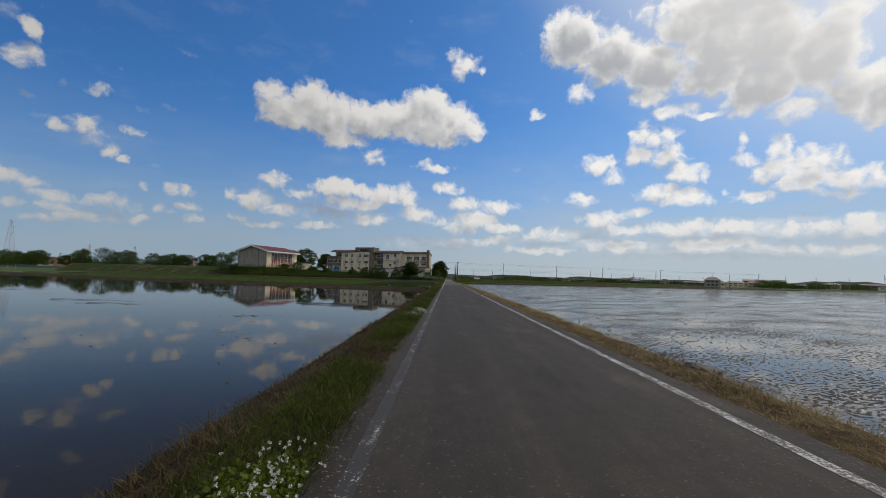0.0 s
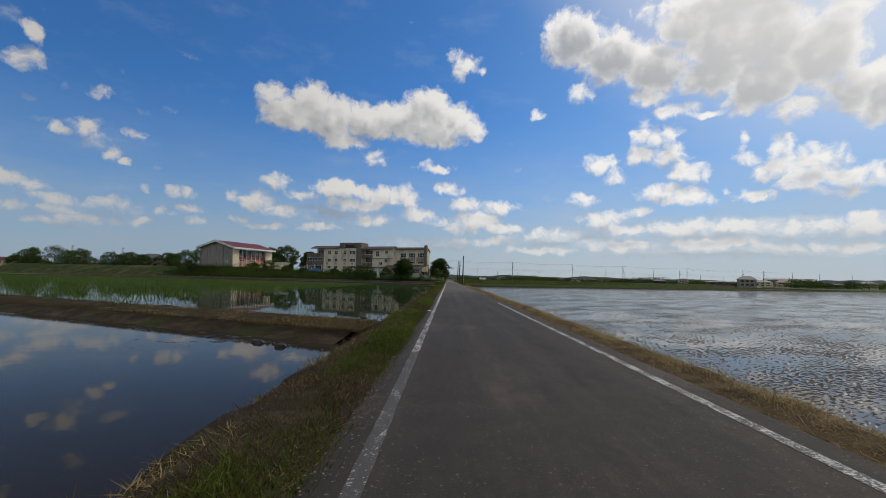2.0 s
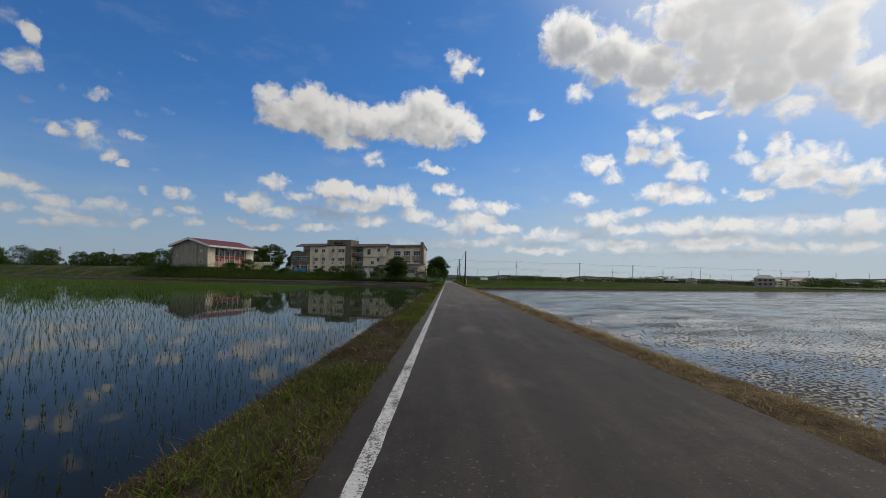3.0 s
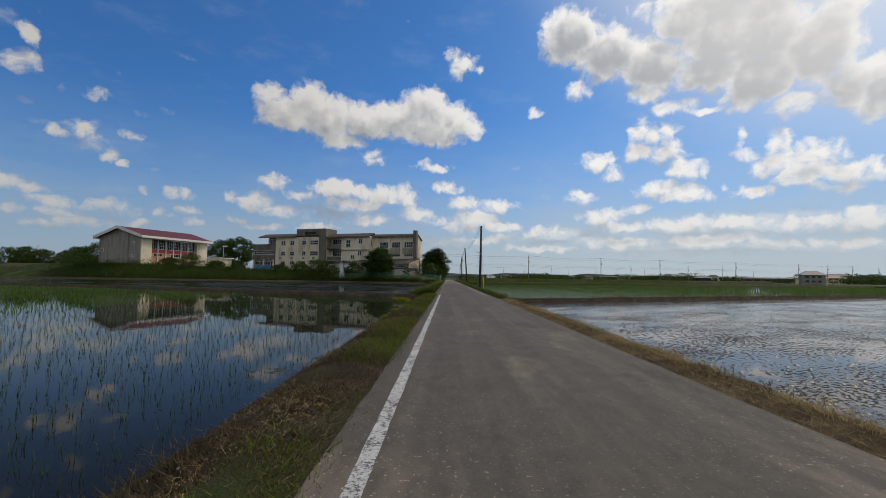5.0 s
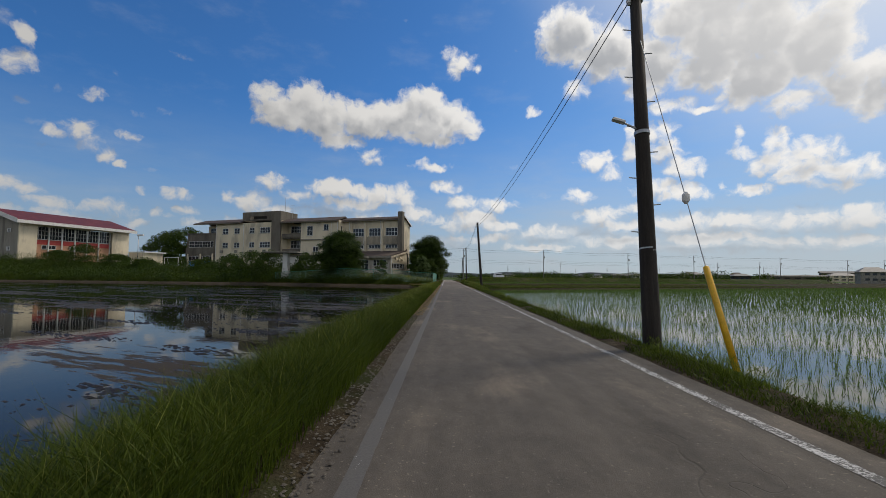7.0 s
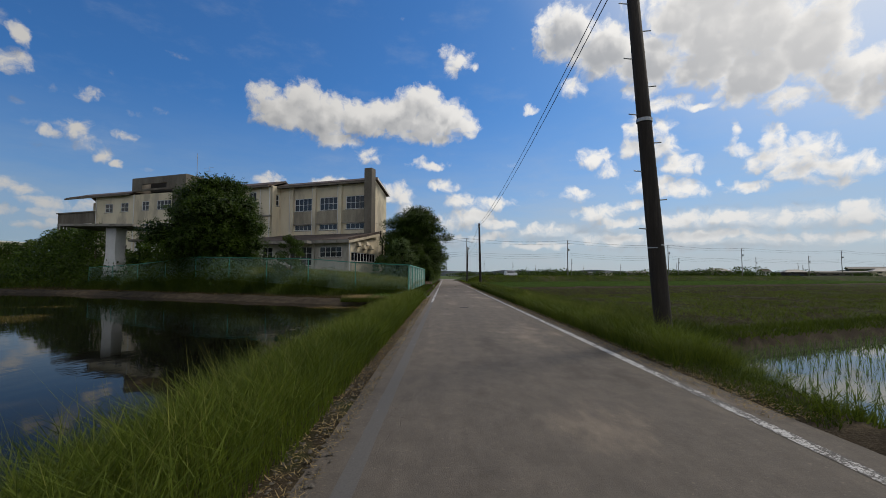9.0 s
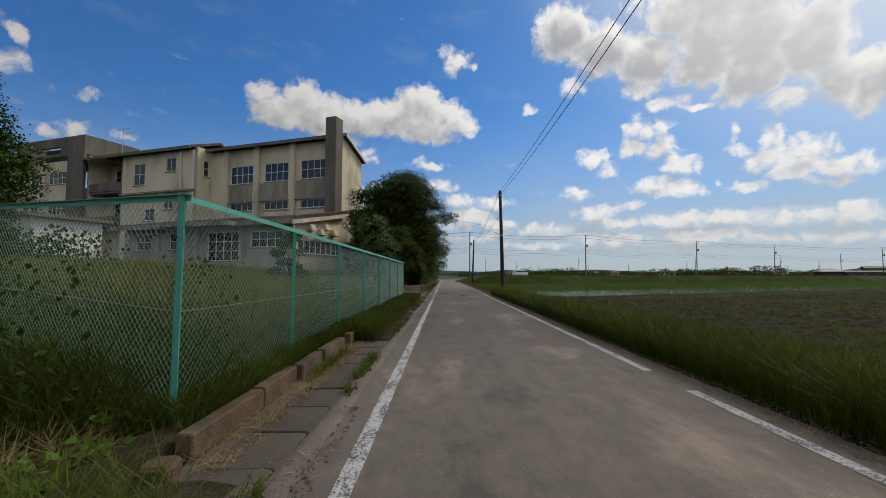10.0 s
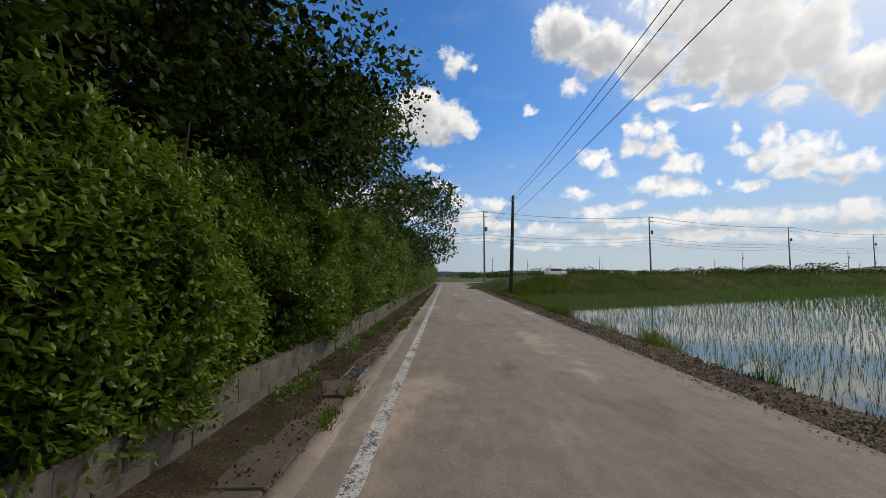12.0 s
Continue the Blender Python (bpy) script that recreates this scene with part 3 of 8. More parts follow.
class Mesh:
    """Gathers vertices and faces of one part."""

    def __init__(self):
        self.v, self.f = [], []

    def poly(self, pts):
        n = len(self.v)
        self.v += [tuple(p) for p in pts]
        self.f.append(tuple(range(n, n + len(pts))))
        return self

    def box(self, x0, y0, z0, x1, y1, z1, m=None):
        n = len(self.v)
        pts = [Vector(p) for p in ((x0, y0, z0), (x1, y0, z0), (x1, y1, z0), (x0, y1, z0), (x0, y0, z1), (x1, y0, z1), (x1, y1, z1), (x0, y1, z1))]
        self.v += [tuple(m @ p) if m else tuple(p) for p in pts]
        self.f += [tuple(n + i for i in q) for q in ((3, 2, 1, 0), (4, 5, 6, 7), (0, 1, 5, 4), (1, 2, 6, 5), (2, 3, 7, 6), (3, 0, 4, 7))]
        return self

    def chamfer(self, x0, y0, z0, x1, y1, z1, c, m=None):
        """A box with bevelled upright and top edges."""
        n = len(self.v)
        ring = [(x0 + c, y0), (x1 - c, y0), (x1, y0 + c), (x1, y1 - c), (x1 - c, y1), (x0 + c, y1), (x0, y1 - c), (x0, y0 + c)]
        mx, my = (x0 + x1) / 2, (y0 + y1) / 2
        inn = [(x + (c if x < mx else -c) * 0.7, y + (c if y < my else -c) * 0.7) for x, y in ring]
        pts = [Vector((x, y, z0)) for x, y in ring] + [Vector((x, y, z1 - c)) for x, y in ring] + [Vector((x, y, z1)) for x, y in inn]
        self.v += [tuple(m @ p) if m else tuple(p) for p in pts]
        for lv in (0, 8):
            self.f += [(n + lv + i, n + lv + (i + 1) % 8, n + lv + 8 + (i + 1) % 8, n + lv + 8 + i) for i in range(8)]
        self.f += [tuple(n + 16 + i for i in range(8)), tuple(n + 7 - i for i in range(8))]
        return self

    def tube(self, pts, radii, sides=8, cap=True):
        """A tapered tube along points."""
        n = len(self.v)
        pts = [Vector(p) for p in pts]
        for i, p in enumerate(pts):
            d = (pts[min(i + 1, len(pts) - 1)] - pts[max(i - 1, 0)]).normalized()
            a = d.orthogonal().normalized() if abs(d.z) < 0.95 else Vector((1, 0, 0))
            a = (a - d * a.dot(d)).normalized()
            b = d.cross(a)
            r = radii[i] if isinstance(radii, (list, tuple)) else radii
            self.v += [tuple(p + r * (math.cos(s * math.tau / sides) * a + math.sin(s * math.tau / sides) * b)) for s in range(sides)]
        for i in range(len(pts) - 1):
            for s in range(sides):
                s2 = (s + 1) % sides
                self.f.append((n + i * sides + s, n + i * sides + s2, n + (i + 1) * sides + s2, n + (i + 1) * sides + s))
        if cap:
            self.f += [tuple(n + sides - 1 - s for s in range(sides)), tuple(n + (len(pts) - 1) * sides + s for s in range(sides))]
        return self

    def lathe(self, prof, sides=16, m=None):
        """A turned shape from (radius, height) pairs."""
        n = len(self.v)
        for r, z in prof:
            for s in range(sides):
                p = Vector((r * math.cos(s * math.tau / sides), r * math.sin(s * math.tau / sides), z))
                self.v.append(tuple(m @ p) if m else tuple(p))
        for i in range(len(prof) - 1):
            for s in range(sides):
                s2 = (s + 1) % sides
                self.f.append((n + i * sides + s, n + i * sides + s2, n + (i + 1) * sides + s2, n + (i + 1) * sides + s))
        self.f += [tuple(n + sides - 1 - s for s in range(sides)), tuple(n + (len(prof) - 1) * sides + s for s in range(sides))]
        return self

    def data(self, name, mat, smooth=False):
        me = bpy.data.meshes.new(name)
        me.from_pydata(self.v, [], self.f)
        me.materials.append(mat)
        if smooth:
            me.polygons.foreach_set("use_smooth", [True] * len(me.polygons))
        me.update()
        return me


def mesh_from(name, verts, faces_flat, per, mat, smooth=False):
    """A mesh from arrays, all faces with the same number of corners."""
    me = bpy.data.meshes.new(name)
    nf = len(faces_flat) // per
    me.vertices.add(len(verts)), me.loops.add(nf * per), me.polygons.add(nf)
    me.vertices.foreach_set("co", np.asarray(verts, np.float32).ravel())
    me.loops.foreach_set("vertex_index", np.asarray(faces_flat, np.int32))
    me.polygons.foreach_set("loop_start", np.arange(nf, dtype=np.int32) * per)
    if smooth:
        me.polygons.foreach_set("use_smooth", np.ones(nf, bool))
    me.materials.append(mat)
    me.update(calc_edges=True)
    me.validate()
    return me


def thing(name, label, category, group="", kind="", m=None):
    """An empty at a thing's base."""
    ob = tagged(new(name), label, category, group, kind)
    ob.empty_display_size = 0.2
    if m is not None:
        ob.matrix_world = m
    return ob


def part(name, mb, mat, parent, label="", smooth=False):
    ob = new(name, mb.data(name, mat, smooth) if isinstance(mb, Mesh) else mb)
    ob.parent = parent
    if label:
        ob["label"] = label
    return ob


def solo(name, mb, mat, label, category, group="", kind="", smooth=False, m=None):
    """A thing that is one mesh."""
    ob = new(name, mb.data(name, mat, smooth) if isinstance(mb, Mesh) else mb)
    if m is not None:
        ob.matrix_world = m
    return tagged(ob, label, category, group, kind)


RNG = np.random.default_rng(7)


def wob(x, y, s=1.0, seed=0.0):
    return noise.noise((x * s, y * s, seed))


def sweep(name, line, profile, mat, label, rough=0.04, category="ground", seed=0.0, smooth=True, taper=0.0, calm=0.0):
    """A bank: a cross profile (offset to the right, height) carried along a line of points on the plan, unevenly."""
    V, F = [], []
    n = len(profile)
    for i, (x, y) in enumerate(line):
        a, b = line[max(i - 1, 0)], line[min(i + 1, len(line) - 1)]
        d = Vector((b[0] - a[0], b[1] - a[1])).normalized()
        right = Vector((d.y, -d.x))
        low_end = min(1.0, math.dist(line[0], (x, y)) / taper) if taper else 1.0
        for o, z in profile:
            z = -0.5 + (z + 0.5) * low_end ** 0.6
            k = 0.0 if z <= -0.44 else rough * (min(1.0, abs(o) / calm) if calm else 1.0)
            ox = o + 2.5 * k * wob(x + o * 3, y, 0.9, seed)
            V.append((x + right.x * ox, y + right.y * ox, z + k * (1.3 * wob(x + o * 5, y, 0.8, seed + 5) + wob(x + o * 9, y, 3.1, seed + 9))))
    for i in range(len(line) - 1):
        for j in range(n - 1):
            F += [i * n + j, i * n + j + 1, (i + 1) * n + j + 1, (i + 1) * n + j]
    return tagged(new(name, mesh_from(name, V, F, 4, mat, smooth)), label, category, kind="structure")


def straight(x, y0, y1, step=0.5):
    k = max(2, int((y1 - y0) / step))
    return [(x, y0 + (y1 - y0) * i / k) for i in range(k + 1)]


def slant(x0, y0, x1, slope, step=0.6):
    k = max(2, int(abs(x1 - x0) / step))
    return [(x0 + (x1 - x0) * i / k, y0 + abs(x1 - x0) * slope * i / k) for i in range(k + 1)]


def blades(name, base, height, mat, label, category="grass", width=0.012, lean=0.45, curl=0.5, kind="stuff"):
    """Grass: curved tapering blades at the given places (N x 3)."""
    base = np.asarray(base, np.float64)
    n = len(base)
    h = np.broadcast_to(height, n) * RNG.uniform(0.55, 1.15, n)
    az = RNG.uniform(0, math.tau, n)
    side = np.stack([np.cos(az), np.sin(az), np.zeros(n)], 1)
    tilt = RNG.uniform(0, math.tau, n)
    out = np.stack([np.cos(tilt), np.sin(tilt), np.zeros(n)], 1) * (RNG.uniform(0.1, lean, n) * h)[:, None]
    w = (width * RNG.uniform(0.6, 1.3, n))[:, None]
    up = np.zeros((n, 3))
    up[:, 2] = h
    mid = base + up * 0.6 + out * 0.45
    tip = base + up * (1.0 - 0.25 * curl * RNG.uniform(0, 1, n))[:, None] + out * 1.3
    if np.max(height) < 0.1 or width > 0.011:
        V = np.stack([base - side * w, base + side * w, tip], 1).reshape(-1, 3)
        F = np.arange(3 * n)
    else:
        V = np.stack([base - side * w, base + side * w, mid + side * w * 0.7, mid - side * w * 0.7, tip], 1).reshape(-1, 3)
        i = np.arange(n)[:, None] * 5
        F = np.concatenate([i + [0, 1, 2], i + [3, 2, 4]], 1).ravel()
    return tagged(new(name, mesh_from(name, V, F, 3, mat)), label, category, kind=kind)


def leaves(centres, normals, size, aspect=0.45, one=False):
    """Vertices and triangles of folded leaves."""
    n = len(centres)
    a = RNG.normal(size=(n, 3)) + normals * 0.35 + np.array([0, 0, -0.25])
    a /= np.linalg.norm(a, axis=1)[:, None]
    b = np.cross(a, normals + RNG.normal(size=(n, 3)) * 0.6)
    b /= np.linalg.norm(b, axis=1)[:, None] + 1e-9
    c = np.cross(a, b)
    s = (size * RNG.uniform(0.6, 1.3, n))[:, None]
    if one:
        V = np.stack([centres - b * s * aspect, centres + b * s * aspect, centres + a * s], 1).reshape(-1, 3)
        return V, np.arange(3 * n)
    V = np.stack([centres, centres + a * s * 0.5 + b * s * aspect + c * s * 0.12, centres + a * s, centres + a * s * 0.5 - b * s * aspect + c * s * 0.12], 1).reshape(-1, 3)
    i = np.arange(n)[:, None] * 4
    return V, np.concatenate([i + [0, 1, 2], i + [0, 2, 3]], 1).ravel()


def sprigs(P, D, length, per, size, aspect=0.3, droop=0.2, loose=0.45):
    """Vertices and triangles of twigs that start at P and run along D, each with leaves set alternately along it."""
    n = len(P)

    def unit(v):
        return v / (np.linalg.norm(v, axis=-1, keepdims=True) + 1e-9)

    axis = unit(D + RNG.normal(0, loose, (n, 3)))
    ln = (length * RNG.uniform(0.5, 1.3, n))[:, None, None]
    i = ((np.arange(per) + RNG.uniform(0, 0.6, (n, per))) / per)[..., None]
    C = P[:, None] + axis[:, None] * ln * i
    C[..., 2] -= (droop * ln * i * i)[..., 0]
    side = unit(np.cross(axis, RNG.normal(size=(n, 3))))[:, None] * np.where(np.arange(per) % 2, 1.0, -1.0)[None, :, None]
    a = unit(axis[:, None] * 0.6 + side + RNG.normal(0, 0.3, (n, per, 3)))
    b = unit(np.cross(a, np.array([0, 0, 1.0]) + 0.5 * D[:, None] + RNG.normal(0, 0.45, (n, per, 3))))
    c = np.cross(a, b)
    s = size * RNG.uniform(0.6, 1.25, (n, per, 1)) * (1.1 - 0.45 * i)
    V = np.stack([C, C + a * s * 0.5 + b * s * aspect + c * s * 0.1, C + a * s, C + a * s * 0.5 - b * s * aspect + c * s * 0.1], 2).reshape(-1, 3)
    j = np.arange(n * per)[:, None] * 4
    return V, np.concatenate([j + [0, 1, 2], j + [0, 2, 3]], 1).ravel()


def crown_points(clumps, count, fill=0.55):
    """Leaf places over clumps (centre, radii): most near the skin, some inside."""
    clumps = np.asarray(clumps, float)
    wgt = (clumps[:, 3] * clumps[:, 4] + clumps[:, 4] * clumps[:, 5] + clumps[:, 3] * clumps[:, 5])
    k = RNG.choice(len(clumps), count, p=wgt / wgt.sum())
    d = RNG.normal(size=(count, 3))
    d /= np.linalg.norm(d, axis=1)[:, None]
    r = np.where(RNG.random(count) < fill, RNG.uniform(0.86, 1.06, count), RNG.uniform(0.45, 0.95, count))
    return clumps[k, :3] + d * clumps[k, 3:6] * r[:, None], d

# ---------------------------------------------------------------- ground, road and fields
SL = 0.45          # the field banks run off at this slope from the lane
WZ = -0.30         # level of the field water


def bank_y(x):
    """Where the paddies end before the school ground."""
    return 198.2 + 0.5 * (min(-x, 30) - 2) + 0.18 * max(-x - 30, 0)


def lot_height(x, y):
    """The school ground: level with the lane at the drive, higher towards the buildings."""
    far = min(max((-x - 8) / 85, 0), 1)
    level = 0.75 + 3.6 * far
    verge = 225.8 + (-7.4 - x) * 0.44
    drive = min(max((y - 215.5) / 2.0, 0), 1) * min(max((verge + 2.8 - y) / 2.5, 0), 1) * min(max((x + 17) / 4, 0), 1)
    near = min(max((-x - 1.75) / 6.0, 0), 1)
    z = 0.03 + (level - 0.03) * near
    z = z * (1 - drive) - 0.03 * drive
    edge = min(max((y - bank_y(x)) / (2.0 + 10.0 * min(max((-x - 18) / 30, 0), 1)), 0), 1)
    return -0.4 + (z + 0.4) * edge


V, F = [], []
xs = [-1600, -700, -320, -200, -120, -60, -30, -12, -2.3, 3.9, 12, 30, 60, 120, 200, 320, 700, 1600]
ys = [-400, -120, -40, 40, 120, 200, 262, 300, 340, 420, 600, 1000, 2200]
for y in ys:
    for x in xs:
        V.append((x, y, -0.5 if y < 400 else -0.5 + (y - 400) * 0.0006))
for j in range(len(ys) - 1):
    for i in range(len(xs) - 1):
        a = j * len(xs) + i
        F += [a, a + 1, a + 1 + len(xs), a + len(xs)]
tagged(new("ground", mesh_from("ground", V, F, 4, FIELD)), "flat green farm land reaching to the horizon", "ground", kind="structure")

# asphalt lane, gently crowned and uneven
V, F = [], []
cols = [-0.78, -0.4, 0.3, 1.0, 1.7, 2.3, 2.74]
k = 0
yy = -14.0
while yy < 313:
    for j, x in enumerate(cols):
        e = 0.0
        if j in (0, 6):
            e = 0.03 * wob(x, yy, 0.6) + 0.025 * wob(x, yy, 2.7)
        V.append((x + e, yy, -0.006 * abs(x - 1.0) ** 1.5))
    k += 1
    yy += 0.5
for i in range(k - 1):
    for j in range(6):
        a = i * 7 + j
        F += [a, a + 1, a + 8, a + 7]
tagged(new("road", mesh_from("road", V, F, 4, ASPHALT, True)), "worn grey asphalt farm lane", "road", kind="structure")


def road_z(x):
    """Just above the asphalt."""
    return float(np.interp(x, cols, [-0.006 * abs(c - 1.0) ** 1.5 for c in cols])) + 0.003


def edge_line(x, spans, label, mat=None):
    """A worn painted line: ragged edged lengths."""
    for y0, y1 in spans:
        V, F = [], []
        n = int((y1 - y0) / 0.12)
        for i in range(n + 1):
            y = y0 + (y1 - y0) * i / n
            w = 0.056 + 0.003 * wob(x, y, 0.8, 3) + 0.006 * wob(x, y, 13.0, 8)
            V += [(x - w, y, road_z(x - w)), (x + w * (1 + 0.10 * wob(x, y, 9.0, 1)), y, road_z(x + w))]
            if i:
                a = 2 * i
                F += [a - 2, a - 1, a + 1, a]
        tagged(new("road_line", mesh_from("road_line", V, F, 4, mat or PAINT)), label, "road line", kind="structure")


edge_line(-0.50, [(-3, 14)], "almost worn away white line along the lane's edge", PAINT_GONE)
edge_line(-0.50, [(14, 46)], "worn white line along the lane's edge", PAINT_WORN)
edge_line(-0.50, [(46, 60), (216, 224)], "white line along the lane's edge", PAINT)
edge_line(-0.50, [(60, 127), (195, 216)], "worn white line along the lane's edge", PAINT_SOLID)
edge_line(-0.50, [(127, 195)], "faint white line under grit at the lane's edge", PAINT_FAINT)
edge_line(-0.50, [(224, 305)], "worn white line along the lane's edge", PAINT_SOLID)
edge_line(2.42, [(-3, 31.5), (33, 61)], "worn white line along the lane's far edge")
edge_line(2.42, [(125.5, 182)], "worn white line along the lane's far edge")
edge_line(2.42, [(182, 200.5), (201.4, 223.3)], "white line along the lane's far edge", PAINT_SOLID)

# a crack running across the old asphalt
V, F = [], []
n = 60
for i in range(n + 1):
    x = 0.55 + 1.85 * i / n
    y = float(np.interp(x, [0.64, 1.01, 1.35, 1.82, 2.45], [12.54, 12.75, 12.95, 13.25, 13.46])) + 0.05 * wob(x, 0, 3.0, 2) + 0.03 * wob(x, 0, 11.0, 4)
    w = 0.004 + 0.006 * abs(wob(x, 0, 5.0, 7))
    V += [(x, y - w, road_z(x)), (x, y + w, road_z(x))]
    if i:
        F += [2 * i - 2, 2 * i, 2 * i + 1, 2 * i - 1]
tagged(new("road_crack", mesh_from("road_crack", V, F, 4, SOIL)), "dark crack running across the asphalt", "road crack", kind="structure")

# banks along the lane
LEFT = [(0.6, -0.12), (0.1, -0.05), (-0.06, -0.014), (-0.2, 0.0), (-0.45, 0.03), (-0.8, 0.0), (-1.1, -0.13), (-1.35, -0.34), (-1.7, -0.5)]
RIGHT = [(-0.6, -0.12), (-0.1, -0.05), (0.05, -0.018), (0.2, -0.004), (0.35, 0.02), (0.6, -0.02), (0.85, -0.14), (1.1, -0.34), (1.5, -0.5)]
sweep("verge_left", straight(-0.76, -14, 198.5), LEFT, SOIL, "earth bank with short grass between lane and paddies", 0.05, calm=0.7)
sweep("verge_right", straight(2.74, -14, 122), RIGHT, STRAWSOIL, "bank littered with dry straw beside the lane", 0.05, seed=3, calm=0.7)
sweep("verge_right", straight(2.74, 225.6, 306), RIGHT, GRAVEL, "gravelly bank with dry litter beside the lane", 0.05, seed=5, calm=0.7)
sweep("verge_right", straight(2.74, 121.5, 226), RIGHT, SOIL, "grassy earth bank beside the lane", 0.05, seed=4, calm=0.7)
BUND = [(-0.8, -0.5), (-0.5, -0.3), (-0.28, -0.07), (0.0, -0.03), (0.28, -0.07), (0.5, -0.3), (0.8, -0.5)]
WIDE = [(o * 3.3, z) for o, z in BUND]
sweep("bank", slant(-1.7, 49.9, -110, SL), WIDE, SOIL, "low straw-strewn bank between two paddies", 0.06, seed=11)
for x0, y0, x1, lab in ((-1.9, 127.6, -120, "muddy bank between two paddies"),
                        (3.5, 123.6, 130, "muddy bank between two paddies"), (3.5, 184.6, 140, "grassy bank between paddy and ploughed field"),
                        (3.5, 219.0, 150, "grassy bank at the edge of a paddy")):
    sweep("bank", slant(x0, y0, x1, SL), BUND, MUD, lab, 0.05, seed=y0)


def field(name, side, y0, y1, x1, mat, label, z=WZ):
    """A paddy's surface between two slanting banks."""
    x0 = -1.6 if side < 0 else 3.3
    w = abs(x1 - x0)
    pts = [(x0, y0, z), (x1, y0 + w * SL, z), (x1, y1 + w * SL, z), (x0, y1, z)]
    mb = Mesh().poly(pts if side > 0 else pts[::-1])
    return tagged(new(name, mb.data(name, mat)), label, "paddy", kind="structure")


field("water_1", -1, -90, 49.4, -150, WATER_OPEN, "still flooded paddy mirroring the sky")
field("water_2", -1, 49.4, 127.5, -150, WATER_YOUNG, "flooded paddy planted with young rice")
field("water_3", -1, 127.7, 178.0, -150, WATER_MUD, "harrowed flooded paddy with mud ridges")
field("water_7", -1, 178.0, 201.0, -150, WATER_POND, "dark still water with ochre scum below the school")
field("water_4", 1, -90, 123.5, 190, WATER_STUBBLE, "flooded paddy speckled with mud and stubble")
field("water_5", 1, 123.7, 184.5, 190, WATER_RICE, "flooded paddy planted with young rice")
field("soil_1", 1, 184.7, 218.9, 190, PLOUGH, "dark ploughed field with weeds", -0.22)
field("water_6", 1, 219.1, 268, 190, WATER_RICE, "flooded paddy planted with young rice")

# school ground
V, F = [], []
gx = [-1.70, -1.78, -2.4, -3.2, -4, -5, -6, -7, -8, -9.5, -11, -13, -16, -20, -25, -32, -42, -55, -70, -90, -115, -150, -220]
gy = np.arange(196, 330, 1.0)
sk = [bank_y(x) - 198.2 for x in gx]
for y in gy:
    for x, s in zip(gx, sk):
        t = (y - 196) / 134
        yy = y + s * (1 - t) if y + s < 330 else y
        yy = 196 + s + (y - 196) * (1 + (60 - s) / 134)
        V.append((x, yy, -0.35 if x > -1.75 else lot_height(x, yy) + 0.05 * wob(x, yy, 0.5) * (0 if (215 < yy < 232 and x > -9) else 1)))
n = len(gx)
for j in range(len(gy) - 1):
    for i in range(n - 1):
        a = j * n + i
        F += [a + 1, a, a + n, a + n + 1]
tagged(new("ground", mesh_from("ground", V, F, 4, LOTGRASS, True)), "overgrown school ground above the paddies", "ground", kind="structure")

# earthen shore in front of the school fence
SHORE = [(-1.9, -0.5), (-1.3, -0.3), (-0.9, -0.12), (-0.3, -0.06), (0.6, -0.08), (1.6, -0.2), (2.4, -0.45)]
sweep("bank", [(x, bank_y(x) - 0.6) for x in np.arange(-200, -2.5, 0.8)], [(-o, z) for o, z in SHORE][::-1], MUD, "bare brown earth shore below the school fence", 0.08, seed=31)

# the raised crossing road behind the last paddy, with a grassy slope
EMB = [(-3.2, -0.5), (-2.7, -0.2), (-0.9, 0.82), (0.0, 1.08), (6.0, 1.08), (9.0, -0.4)]
sweep("embankment", slant(4.4, 269.2, 190, 0.5, 1.5), [(-o, z) for o, z in EMB][::-1], LOTGRASS, "grassy embankment below the crossing road", 0.10, seed=41, taper=4.0)
EMB2 = [(-3.0, -0.5), (-1.0, -0.05), (0.0, 0.06), (0.3, 0.06)]
sweep("embankment", slant(3.4, 309.0, 240, SL, 2.0), [(-o, z) for o, z in EMB2][::-1], LOTGRASS, "low grassy slope of the crossing road", 0.04, seed=45)
CR = [(-90, 353), (-40, 330), (-1, 312.5), (3, 311.5), (60, 337), (240, 418)]
sweep("road_2", CR, [(1.6, -0.45), (0.4, 0.0), (0.0, 0.04), (-6.0, 0.04)], PALE_ROAD, "far crossing road in pale asphalt", 0.0, "road", seed=46)

# ---------------------------------------------------------------- school building
ANG = math.atan2(-0.318, 0.948)
SCHOOL_Z = 1.3
SCHOOL = Matrix.Translation((-9.9, 236.4, SCHOOL_Z)) @ Matrix.Rotation(ANG, 4, "Z")
Z = -SCHOOL_Z      # heights below are above the lane


